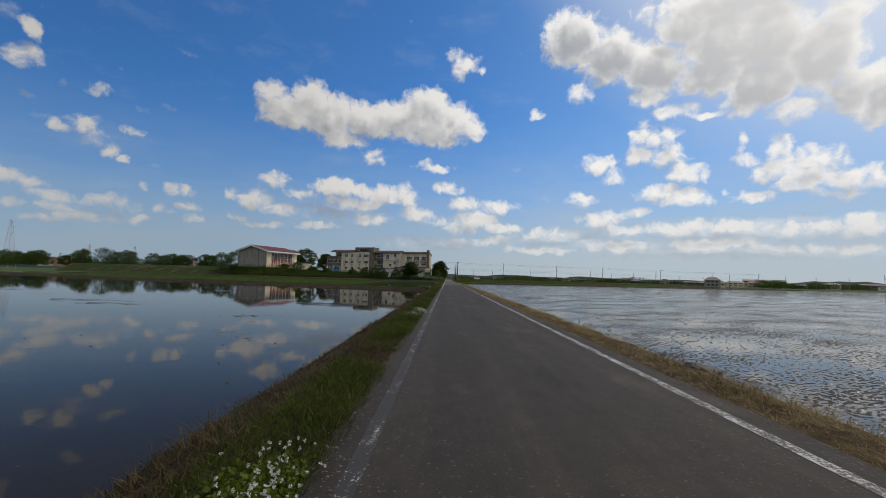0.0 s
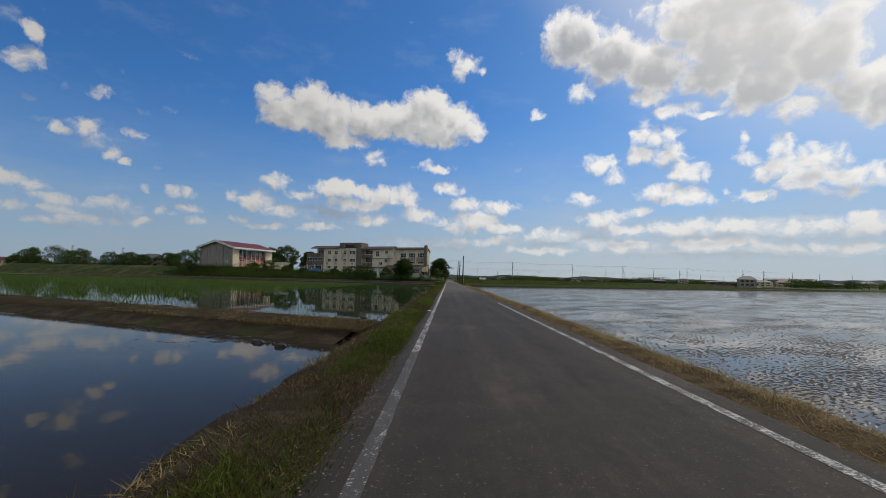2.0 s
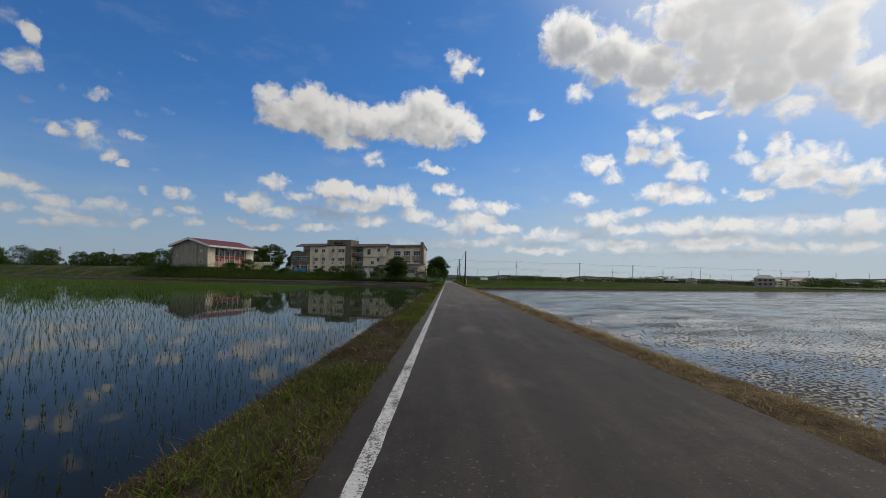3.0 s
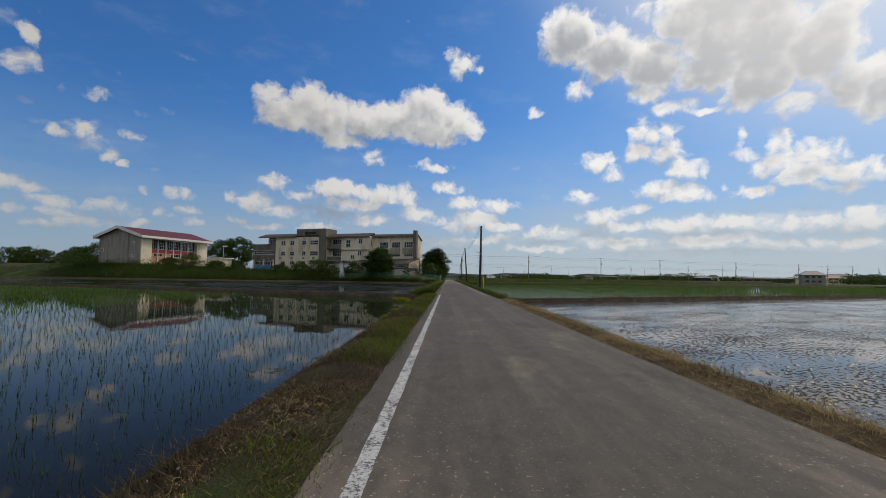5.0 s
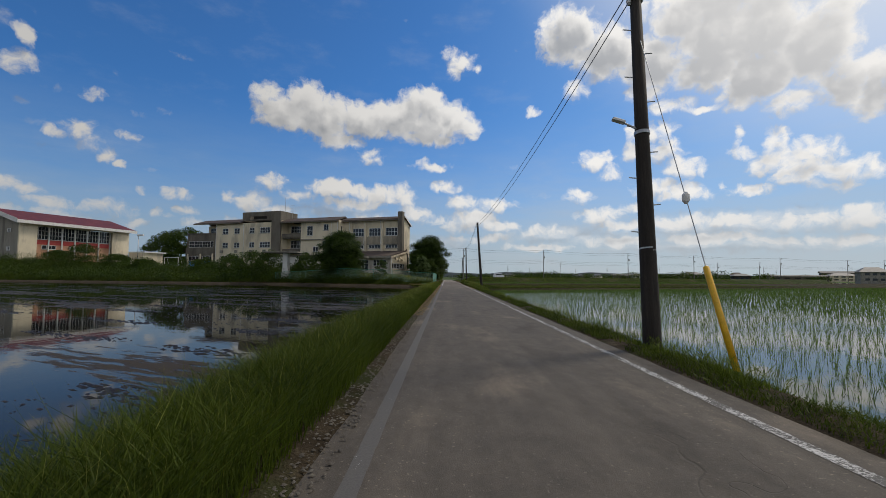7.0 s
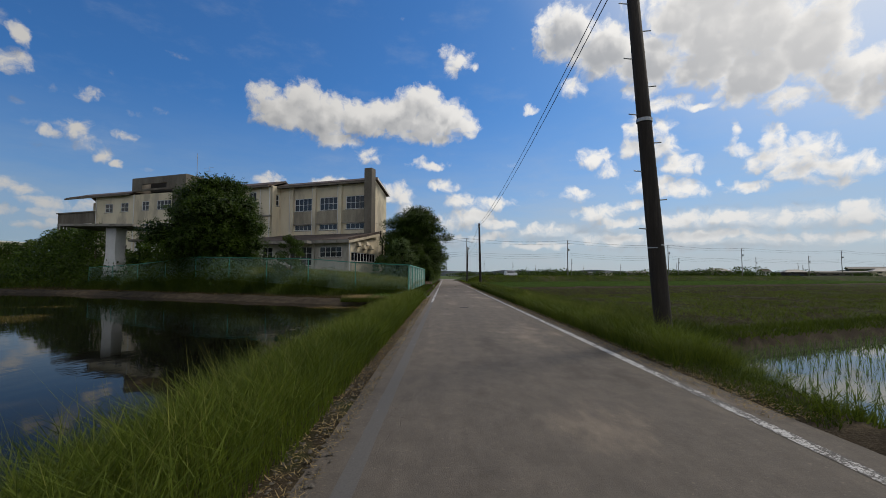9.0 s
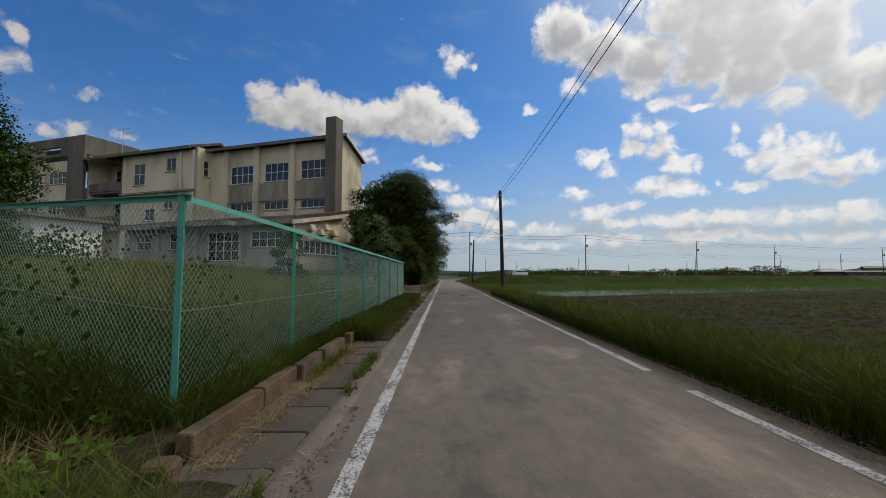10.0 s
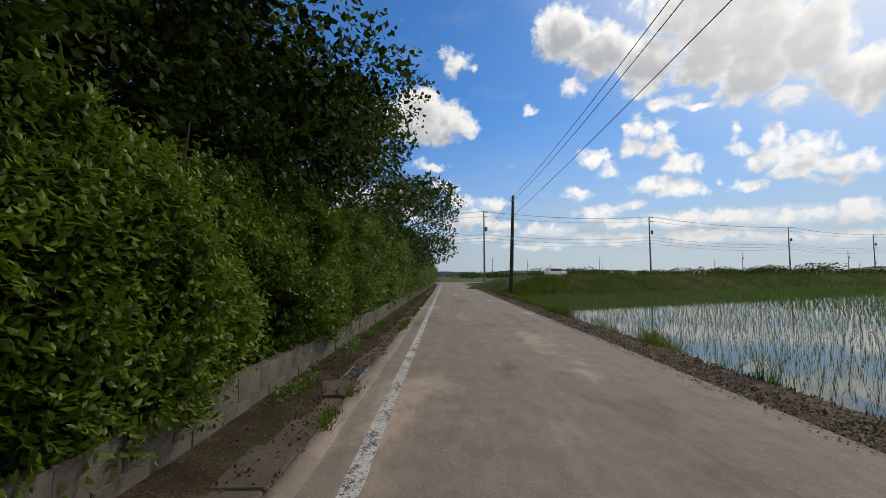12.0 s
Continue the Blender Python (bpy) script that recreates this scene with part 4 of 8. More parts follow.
def wall_with_holes(x0, x1, z0, z1, y, holes, thick=0.3):
    """A wall that faces -y with openings cut through it, as one connected mesh."""
    mb = Mesh()
    xs = sorted({round(v, 4) for v in (x0, x1, *[h[0] for h in holes], *[h[1] for h in holes])})
    zs = sorted({round(v, 4) for v in (z0, z1, *[h[2] for h in holes], *[h[3] for h in holes])})
    nx, nz = len(xs) - 1, len(zs) - 1

    def solid(i, j):
        if not (0 <= i < nx and 0 <= j < nz):
            return False
        cx, cz = (xs[i] + xs[i + 1]) / 2, (zs[j] + zs[j + 1]) / 2
        return not any(h[0] < cx < h[1] and h[2] < cz < h[3] for h in holes)

    known = {}

    def at(i, j, b):
        if (i, j, b) not in known:
            known[i, j, b] = len(mb.v)
            mb.v.append((xs[i], y + (thick if b else 0.0), zs[j]))
        return known[i, j, b]

    for i in range(nx):
        for j in range(nz):
            if not solid(i, j):
                continue
            mb.f.append((at(i, j, 0), at(i + 1, j, 0), at(i + 1, j + 1, 0), at(i, j + 1, 0)))
            mb.f.append((at(i, j + 1, 1), at(i + 1, j + 1, 1), at(i + 1, j, 1), at(i, j, 1)))
            for di, dj, a, b in ((-1, 0, (i, j), (i, j + 1)), (1, 0, (i + 1, j + 1), (i + 1, j)), (0, -1, (i + 1, j), (i, j)), (0, 1, (i, j + 1), (i + 1, j + 1))):
                if not solid(i + di, j + dj):
                    mb.f.append((at(*a, 1), at(*a, 0), at(*b, 0), at(*b, 1)))
    return mb


def window(parent, x0, x1, z0, z1, y, cols, rows, deep=0.18, name="window"):
    """A framed window set in a wall that faces -y: frame with mullions, panes and sill."""
    t, b = 0.06, 0.025
    wx, wz = (x1 - x0 - 2 * t) / cols, (z1 - z0 - 2 * t) / rows
    cells = [(x0 + t + wx * c + b, x0 + t + wx * (c + 1) - b, z0 + t + wz * r + b, z0 + t + wz * (r + 1) - b) for c in range(cols) for r in range(rows)]
    w = part(name, wall_with_holes(x0, x1, z0, z1, y - 0.05, cells, 0.11), FRAME, parent)
    for q in cells:
        part("pane", Mesh().box(q[0] - 0.008, y + 0.012, q[2] - 0.008, q[1] + 0.008, y + 0.022, q[3] + 0.008), GLASS, w)
    part("sill", Mesh().box(x0 - 0.08, y - 0.18, z0 - 0.10, x1 + 0.08, y - 0.052, z0 - 0.002), CONCRETE, w)
    return w


def front(parent, name, x0, x1, z0, z1, y, wins, mat, label=""):
    """A stretch of facade with its windows: (x0, x1, z0, z1, columns, rows)."""
    w = part(name, wall_with_holes(x0, x1, z0, z1, y, wins), mat, parent, label)
    # dark slab behind the windows, added in place of unlit rooms
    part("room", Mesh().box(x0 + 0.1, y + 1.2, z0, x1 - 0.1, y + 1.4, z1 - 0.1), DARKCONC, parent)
    for q in wins:
        window(w, *q[:4], y + 0.1, q[4], q[5])
    return w


def school():
    s = thing("school_building", "stained cream three-storey school building with brown roof", "school building", m=SCHOOL)
    base = Z + 0.4
    # recessed bays at the lane's end
    wins = []
    for a in (1.75, 6.1, 10.4):
        wins += [(-a - 3.0, -a, Z + 10.5, Z + 12.4, 4, 2), (-a - 3.0, -a, Z + 7.65, Z + 8.5, 4, 1)]
    w = front(s, "wall", -15.95, -0.9, base, Z + 14.1, 1.2, wins, WALL)
    for a in (5.55, 9.85, 13.75):
        part("pilaster", Mesh().chamfer(-a - 0.28, 0.85, Z + 6.6, -a + 0.28, 1.19, Z + 14.1, 0.03), WALL, s)
        part("downpipe", Mesh().tube([(-a - 0.45, 1.05, Z + 6.8), (-a - 0.45, 1.05, Z + 14.0)], 0.07, 6), WHITE, s)
    for x0, x1 in ((-5.26, -1.2), (-9.56, -5.84), (-13.46, -10.14)):
        part("spandrel", Mesh().box(x0, 1.12, Z + 8.62, x1, 1.197, Z + 10.36), STAINED, s, "grey-stained panel below the top windows")
    part("ledge", Mesh().box(-13.8, 0.95, Z + 8.5, -1.0, 1.11, Z + 8.6), CONCRETE, s)
    # projecting middle block
    wins = [(-25.0, -23.3, Z + 10.8, Z + 13.2, 2, 2), (-20.3, -18.9, Z + 12.0, Z + 13.5, 2, 1), (-20.5, -19.2, Z + 8.0, Z + 9.5, 2, 1),
            (-23.2, -21.7, Z + 6.9, Z + 8.2, 2, 1)]
    front(s, "wall", -26.7, -16.0, base, Z + 14.1, -0.6, wins, WALL)
    side = wall_with_holes(-0.3, 1.8, base, Z + 14.3, 0, [(0.5, 1.2, Z + 11.4, Z + 13.1)])
    sp = part("wall", side, WALL, s)
    sp.matrix_local = Matrix.Translation((-15.98, -0.3, 0)) @ Matrix.Rotation(radians(90), 4, "Z")
    window(sp, 0.5, 1.2, Z + 11.4, Z + 13.1, 0.1, 1, 2)
    part("ledge", Mesh().box(-26.6, -0.95, Z + 9.75, -16.1, -0.62, Z + 9.95), CONCRETE, s)
    part("downpipe", Mesh().tube([(-18.1, -0.72, Z + 1.5), (-18.1, -0.72, Z + 14.0)], 0.08, 6), WHITE, s)
    part("downpipe", Mesh().tube([(-16.4, -0.72, Z + 1.5), (-16.4, -0.72, Z + 14.0)], 0.08, 6), WHITE, s)
    # stair recess with open landings
    wins = [(-31.8, -27.4, Z + 11.9, Z + 13.6, 5, 2), (-31.8, -27.4, Z + 8.0, Z + 10.0, 5, 2)]
    front(s, "wall", -32.5, -26.7, base, Z + 14.2, 2.2, wins, WALL)
    for z in (10.3, 6.5):
        part("landing", Mesh().box(-32.4, -0.2, Z + z, -26.8, 2.19, Z + z + 0.25), DARKCONC, s)
        part("parapet", Mesh().box(-32.4, -0.3, Z + z + 0.26, -26.8, -0.15, Z + z + 1.2), DARKCONC, s)
    part("return_wall", Mesh().box(-32.8, -0.29, base, -32.51, 5.9, Z + 14.9), WALL, s)
    part("return_wall", Mesh().box(-26.7, -0.29, base, -26.4, 5.9, Z + 14.2), WALL, s)
    # tower and left block
    tower = part("tower", wall_with_holes(-44.3, -32.5, Z + 15.0, Z + 17.2, -0.9, [(-42.0, -36.6, Z + 15.3, Z + 16.1)], 0.35), DARKCONC, s)
    part("tower_side", Mesh().box(-44.3, -0.54, Z + 15.0, -43.95, 5.6, Z + 17.2).box(-32.85, -0.54, Z + 15.0, -32.5, 5.6, Z + 17.2)
         .box(-43.94, 5.3, Z + 15.0, -32.86, 5.6, Z + 17.2), DARKCONC, s)
    part("tower_pier", Mesh().chamfer(-35.2, -1.0, base, -32.5, -0.61, Z + 14.99, 0.04), DARKCONC, s)
    # added black box for the clutter and the dark of the tower's opening
    part("tank", Mesh().box(-42.5, 1.0, Z + 15.1, -37.0, 5.0, Z + 16.6), RUBBER, s)
    wins = []
    for x0, x1, n in ((-51.0, -49.1, 2), (-47.2, -45.4, 2), (-42.3, -40.7, 2), (-39.0, -35.8, 4)):
        for z0, z1 in ((11.8, 13.3), (8.2, 9.6), (5.0, 6.2)):
            wins.append((x0, x1, Z + z0, Z + z1, n, 2))
    front(s, "wall", -53.2, -35.2, base, Z + 14.5, -0.6, wins, WALL)
    for a in (44.0, 53.0):
        part("downpipe", Mesh().tube([(-a, -0.72, Z + 1.5), (-a, -0.72, Z + 14.5)], 0.08, 6), WHITE, s)
    for a in (51.0, 46.3, 41.5, 37.4):
        part("balcony_rail", Mesh().box(-a - 0.4, -0.9, Z + 6.9, -a + 0.4, -0.62, Z + 7.6), CONCRETE, s)
    # open galleries at the far end
    front(s, "wall", -59.5, -53.2, base, Z + 14.5, 3.0, [(-58.8, -53.8, Z + 12.2, Z + 13.9, 5, 2)], WALL)
    front(s, "gallery_wall", -62.7, -53.3, Z + 3.0, Z + 12.0, -0.8, [(-62.2, -53.8, Z + 8.5, Z + 10.1, 9, 2), (-62.2, -53.8, Z + 4.0, Z + 6.2, 7, 2)], DARKCONC, "dark stained two-storey gallery front")
    part("gallery_side", Mesh().box(-62.7, -0.49, Z + 3.0, -62.4, 2.9, Z + 12.0), DARKCONC, s)
    part("gallery_roof", Mesh().box(-62.9, -1.0, Z + 12.01, -53.3, 2.9, Z + 12.2), DARKCONC, s)
    part("gallery_band", Mesh().box(-62.8, -1.05, Z + 6.8, -53.3, -0.81, Z + 8.3), DARKCONC, s)
    for x in (-62.3, -57.9, -53.8):
        part("column", Mesh().chamfer(x - 0.22, -1.0, base, x + 0.22, -0.82, Z + 6.79, 0.03), WALL, s)
    part("sheet", Mesh().box(-61.5, -1.15, Z + 3.0, -54.5, -1.1, Z + 4.8), TARP, s, "blue sheet hung across the ground floor")
    # roof: front slope, ridge and long back slope
    for x0, x1, yf, zf in ((-16.2, -0.5, 0.5, 14.1), (-32.4, -16.2, -1.2, 14.1), (-60.2, -44.4, -1.2, 14.5)):
        zr = zf + (0.75 if yf > 0 else 1.25)
        low_, up_ = [(yf, zf), (2.6, zr), (6.6, 13.0)], [(6.6, 13.28), (2.6, zr + 0.28), (yf, zf + 0.28)]
        r = Mesh()
        ring = low_ + up_
        r.v += [(x0, y, Z + z) for y, z in ring] + [(x1, y, Z + z) for y, z in ring]
        r.f += [(0, 1, 4, 5), (1, 2, 3, 4), (11, 10, 7, 6), (10, 9, 8, 7)] + [(i, i + 6, (i + 1) % 6 + 6, (i + 1) % 6) for i in range(6)]
        part("roof", r, ROOF, s)
    for x0, x1, yf, zf in ((-16.2, -0.5, 0.42, 14.05), (-32.4, -16.2, -1.28, 14.05), (-60.2, -44.4, -1.28, 14.45)):
        part("gutter", Mesh().box(x0, yf - 0.12, Z + zf - 0.05, x1, yf + 0.05, Z + zf + 0.2), DARKCONC, s)
    # gable end towards the lane, back and far walls
    g = Mesh()
    prof = [(1.2, base), (6.3, base), (6.3, Z + 13.05), (2.6, Z + 14.8), (1.2, Z + 14.35)]
    g.poly([(-0.9, y, z) for y, z in prof]).poly([(-1.2, y, z) for y, z in prof[::-1]])
    part("gable_wall", g, WALL, s)
    part("back_wall", Mesh().box(-59.5, 6.0, base, -1.2, 6.3, Z + 12.95), WALL, s)
    part("far_wall", Mesh().box(-59.5, 3.31, base, -59.2, 5.9, Z + 13.0), WALL, s)
    part("barge_board", Mesh().poly([(-0.48, 2.6, Z + 14.82), (-0.48, 6.6, Z + 12.97), (-0.48, 6.6, Z + 13.3), (-0.48, 2.6, Z + 15.15)])
         .poly([(-0.62, 2.6, Z + 15.15), (-0.62, 6.6, Z + 13.3), (-0.62, 6.6, Z + 12.97), (-0.62, 2.6, Z + 14.82)]), WHITE, s)
    part("chimney", Mesh().chamfer(-1.15, -0.1, base, 0.0, 1.1, Z + 15.85, 0.05), DARKCONC, s, "weathered concrete chimney stack")
    part("gable_pipe", Mesh().tube([(-0.8, 5.0, Z + 3.0), (-0.8, 5.0, Z + 6.4), (-0.8, 4.4, Z + 6.6), (-0.8, 4.4, Z + 7.6)], 0.10, 6), RUBBER, s)
    # low front wing with a lean-to roof
    wins = [(-4.1, -0.9, Z + 3.35, Z + 4.7, 4, 2), (-8.6, -5.2, Z + 2.3, Z + 4.75, 4, 3), (-12.9, -11.2, Z + 3.3, Z + 4.8, 2, 2), (-16.9, -15.0, Z + 3.3, Z + 4.8, 2, 2)]
    front(s, "wing_wall", -18.3, 0.0, base, Z + 5.35, -6.0, wins, WINGWALL, "pale grey-white painted wall of the low wing")
    for x in (-4.9, -9.6, -14.0):
        part("wing_pier", Mesh().chamfer(x - 0.15, -6.3, base, x + 0.15, -6.01, Z + 5.3, 0.02), WINGWALL, s)
    e = wall_with_holes(-6.0, 1.1, base, Z + 5.4, 0, [(-5.75, 0.6, Z + 2.85, Z + 4.0)])
    e.poly([(-6.0, 0, Z + 5.4), (1.1, 0, Z + 5.4), (1.1, 0, Z + 6.75), (-6.0, 0, Z + 5.5)])
    ep = part("wing_end", e, WALL, s)
    ep.matrix_local = Matrix.Translation((0.32, 0, 0)) @ Matrix.Rotation(radians(90), 4, "Z")
    window(ep, -5.75, 0.6, Z + 2.85, Z + 4.0, 0.1, 8, 1)
    n = Mesh()
    for x0, x1, y0, z0, y1, z1, t in ((-18.9, 0.7, -7.0, 5.35, 1.15, 6.85, 0.16),):
        n.v += [(x0, y0, Z + z0), (x1, y0, Z + z0), (x1, y1, Z + z1), (x0, y1, Z + z1), (x0, y0, Z + z0 + t), (x1, y0, Z + z0 + t), (x1, y1, Z + z1 + t), (x0, y1, Z + z1 + t)]
        n.f += [(3, 2, 1, 0), (4, 5, 6, 7), (0, 1, 5, 4), (1, 2, 6, 5), (2, 3, 7, 6), (3, 0, 4, 7)]
    part("wing_roof", n, ROOF, s)
    for k in range(26):
        y = -6.9 + 8.0 * k / 26
        part("ridge_tile", Mesh().tube([(0.62, y, Z + 5.56 + 1.5 * (y + 7.0) / 8.15), (0.62, y + 0.30, Z + 5.62 + 1.5 * (y + 0.3 + 7.0) / 8.15)], [0.09, 0.075], 7), ROOF, s)
    part("wing_barge", Mesh().poly([(0.715, -6.97, Z + 5.0), (0.715, 1.1, Z + 6.5), (0.715, 1.1, Z + 6.83), (0.715, -6.97, Z + 5.33)]).poly([(0.64, -6.97, Z + 5.33), (0.64, 1.1, Z + 6.83), (0.64, 1.1, Z + 6.5), (0.64, -6.97, Z + 5.0)]), WALL, s)
    part("wing_fascia", Mesh().box(-18.9, -7.1, Z + 5.05, 0.72, -6.98, Z + 5.45), CONCRETE, s)
    part("porch_roof", Mesh().box(-11.5, -8.2, Z + 5.0, -4.4, -7.12, Z + 5.35), CONCRETE, s)
    part("wing_pipe", Mesh().tube([(0.55, -6.6, Z + 1.2), (0.55, -6.6, Z + 5.0), (0.4, -7.0, Z + 5.1)], 0.08, 6), WHITE, s)
    for y, z in ((-4.3, 4.75), (-2.9, 4.5), (-2.2, 5.0), (-0.9, 4.6)):
        hood = Mesh()
        hood.v += [(0.33, y - 0.32, Z + z), (0.33, y + 0.32, Z + z), (0.33, y + 0.32, Z + z + 0.5), (0.33, y - 0.32, Z + z + 0.5),
                   (0.80, y - 0.32, Z + z), (0.80, y + 0.32, Z + z), (0.62, y + 0.32, Z + z + 0.5), (0.62, y - 0.32, Z + z + 0.5)]
        hood.f += [(3, 2, 1, 0), (4, 5, 6, 7), (3, 7, 6, 2), (0, 4, 7, 3), (1, 2, 6, 5), (0, 1, 5, 4)]
        vh = part("vent_hood", hood, WALL, s)
        part("grille", Mesh().box(0.40, y - 0.27, Z + z - 0.03, 0.76, y + 0.27, Z + z - 0.004), RUBBER, vh)
    # aerial on the roof
    aerial = Mesh().tube([(-33.5, 2.0, Z + 17.0), (-33.5, 2.0, Z + 21.3)], 0.04, 5)
    part("aerial", aerial, STEEL, s)
    a2 = Mesh().tube([(-32.0, 3.0, Z + 15.0), (-32.0, 3.0, Z + 19.2)], 0.035, 5)
    for z in (19.0, 18.4, 17.6):
        a2.tube([(-33.0, 3.0, Z + z), (-31.0, 3.0, Z + z)], 0.02, 4)
    part("aerial", a2, STEEL, s)


school()

# ---------------------------------------------------------------- gymnasium
GYM_Z = 4.0
GYM = Matrix.Translation((-97.0, 236.5, GYM_Z)) @ Matrix.Rotation(ANG, 4, "Z")


def gym():
    s = thing("gymnasium", "cream gymnasium with a red low-pitched roof", "gymnasium", m=GYM)
    z = -GYM_Z
    b = z + 2.4
    f = Mesh()
    prof = [(-19.0, b), (0, b), (0, z + 13.2), (-9.3, z + 16.1), (-19.0, z + 13.2)]
    f.poly([(x, 0, q) for x, q in prof]).poly([(x, 0.3, q) for x, q in prof[::-1]])
    # this side's shade is in the grey colour; the other walls are cream
    fw = part("front_wall", f, WALL_SHADE, s, "streaked gable wall with its shade put into the grey")
    window(fw, -3.6, -2.5, z + 10.6, z + 11.5, -0.12, 2, 1)
    window(fw, -3.6, -2.5, z + 6.4, z + 7.3, -0.12, 2, 1)
    window(fw, -17.8, -16.6, z + 8.4, z + 9.3, -0.12, 2, 1)
    # long side towards the lane, with the recessed window bay
    side = wall_with_holes(0.0, 25.0, b, z + 13.2, 0, [(3.5, 20.5, z + 4.2, z + 12.4)], 0.4)
    sw = part("side_wall", side, WALL, s)
    sw.matrix_local = Matrix.Translation((0.4, 0, 0)) @ Matrix.Rotation(radians(90), 4, "Z")
    BAY = Matrix.Translation((-0.75, 0, 0)) @ Matrix.Rotation(radians(90), 4, "Z")
    part("bay_wall", Mesh().box(3.5, 0.0, z + 4.2, 20.5, 0.2, z + 8.1), ORANGE, s, "salmon painted lower wall").matrix_local = BAY
    part("red_band", Mesh().box(3.5, -0.1, z + 8.1, 20.5, 0.2, z + 9.3), REDPAINT, s).matrix_local = BAY
    for i in range(6):
        x0 = 3.5 + 17 * i / 6
        wd = window(s, x0 + 0.05, x0 + 17 / 6 - 0.05, z + 9.3, z + 12.4, 0.0, 4, 3)
        wd.matrix_local = BAY
    for i in range(7):
        x = 3.5 + 17 * i / 6
        part("post", Mesh().box(x - 0.12, -0.35, z + 4.2, x + 0.12, -0.11, z + 12.4), WHITE, s).matrix_local = BAY
    window(s, 5.0, 8.0, z + 7.0, z + 8.0, -0.12, 3, 1).matrix_local = BAY
    window(s, 11.0, 15.0, z + 6.9, z + 7.9, -0.12, 4, 1).matrix_local = BAY
    part("back_wall", Mesh().box(-19.0, 24.7, b, -0.1, 25.0, z + 13.1), WALL, s)
    part("far_wall", Mesh().box(-19.0, 0.35, b, -18.7, 24.6, z + 13.1), WALL, s)
    for sx, name in ((1, "roof"), (-1, "roof")):
        r = Mesh()
        x0, x1 = (-9.3, 1.7) if sx > 0 else (-9.3, -20.3)
        a, c = (x0, z + 16.2), (x1, z + 13.0)
        r.v += [(a[0], -1.2, a[1]), (c[0], -1.2, c[1]), (c[0], 26.2, c[1]), (a[0], 26.2, a[1])]
        r.v += [(p[0], p[1], p[2] + 0.3) for p in r.v]
        r.f += [(3, 2, 1, 0), (4, 5, 6, 7), (0, 1, 5, 4), (1, 2, 6, 5), (2, 3, 7, 6), (3, 0, 4, 7)]
        ro = part(name, r, REDROOF, s)
        fa = Mesh()
        n0 = Vector((a[0], -1.25, a[1] - 0.45))
        n1 = Vector((c[0], -1.25, c[1] - 0.45))
        fa.poly([n0, n1, n1 + Vector((0, 0, 0.95)), n0 + Vector((0, 0, 0.95))]).poly([n0 + Vector((0, 0.2, 0.95)), n1 + Vector((0, 0.2, 0.95)), n1 + Vector((0, 0.2, 0)), n0 + Vector((0, 0.2, 0))])
        fa.poly([n0, n0 + Vector((0, 0.2, 0)), n1 + Vector((0, 0.2, 0)), n1])
        part("barge_board", fa, WHITE, s)
        part("eave_board", Mesh().box(c[0] - 0.1, -1.2, c[1] - 0.4, c[0] + 0.12, 26.2, c[1] + 0.34), WHITE, s)
    part("annex", Mesh().box(0.6, 25.1, b, 6.0, 31.0, z + 7.2), WALL, s)
    part("annex_roof", Mesh().box(0.2, 25.1, z + 7.21, 6.6, 31.5, z + 7.5), WHITE, s)


gym()

# ---------------------------------------------------------------- trees and hedge


def tree(x, y, z, height, rad, mat, count, size, label, name="tree", low=0.25, trunk=0.16, clumps=26, lean=(0, 0), flat=1.0, seed=0, group="", spray=0):
    """A trunk that forks into limbs, and a crown of leaf clumps with gaps between them."""
    rs = np.random.default_rng(seed + int(abs(x * 31 + y * 17)))
    t = thing(name, label, "tree", group, m=Matrix.Translation((x, y, z)))
    top = height * 0.62
    wood = Mesh()
    pts = [(0, 0, -0.3), (0.05, 0.02, height * 0.15), (lean[0] * 0.3, lean[1] * 0.3, height * 0.35), (lean[0] * 0.7, lean[1] * 0.7, top)]
    wood.tube(pts, [trunk * 1.25, trunk, trunk * 0.8, trunk * 0.4], 8)
    cl = []
    for i in range(clumps):
        a = i * 2.399 + rs.uniform(-0.4, 0.4)
        h = low + (0.95 - low) * (i + 0.5) / clumps
        prof = math.sin(math.pi * min(1, max(0.12, (h - low) / (1.0 - low) * 0.88 + 0.14))) ** 0.7
        r = rad * prof * rs.uniform(0.42, 0.98)
        c = (lean[0] * h + r * math.cos(a), lean[1] * h + r * math.sin(a) * flat, height * (h + rs.uniform(-0.05, 0.04)))
        k = rad * rs.uniform(0.20, 0.40)
        cl.append((*c, k * 1.15, k * 1.15, k * 0.58))
        if i % 2 == 0:
            s = Vector(pts[2]) if h > 0.4 else Vector(pts[1])
            e = Vector(c)
            wood.tube([s, s.lerp(e, 0.5) + Vector((0, 0, 0.08 * height)), e], [trunk * 0.42, trunk * 0.28, trunk * 0.08], 6)
    part("trunk", wood, BARK, t, smooth=True)
    if spray:
        P, D = crown_points(cl, count // spray, 0.7)
        Vv, Ff = sprigs(P, D * [1, 1, 0.45] + [0, 0, 0.15], size * 4.2, spray, size, 0.36, 0.28)
        # dark-coloured leaves inside the clumps paint the crown's inner shade
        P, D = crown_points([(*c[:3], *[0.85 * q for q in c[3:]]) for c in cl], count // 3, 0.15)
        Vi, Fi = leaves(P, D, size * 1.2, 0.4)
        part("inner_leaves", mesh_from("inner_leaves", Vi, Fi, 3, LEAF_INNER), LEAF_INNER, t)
    else:
        P, D = crown_points(cl, count)
        Vv, Ff = leaves(P, D, size, 0.27 if size < 0.15 else 0.3, size > 0.145)
    part("crown", mesh_from("crown", Vv, Ff, 3, mat), mat, t)
    return t


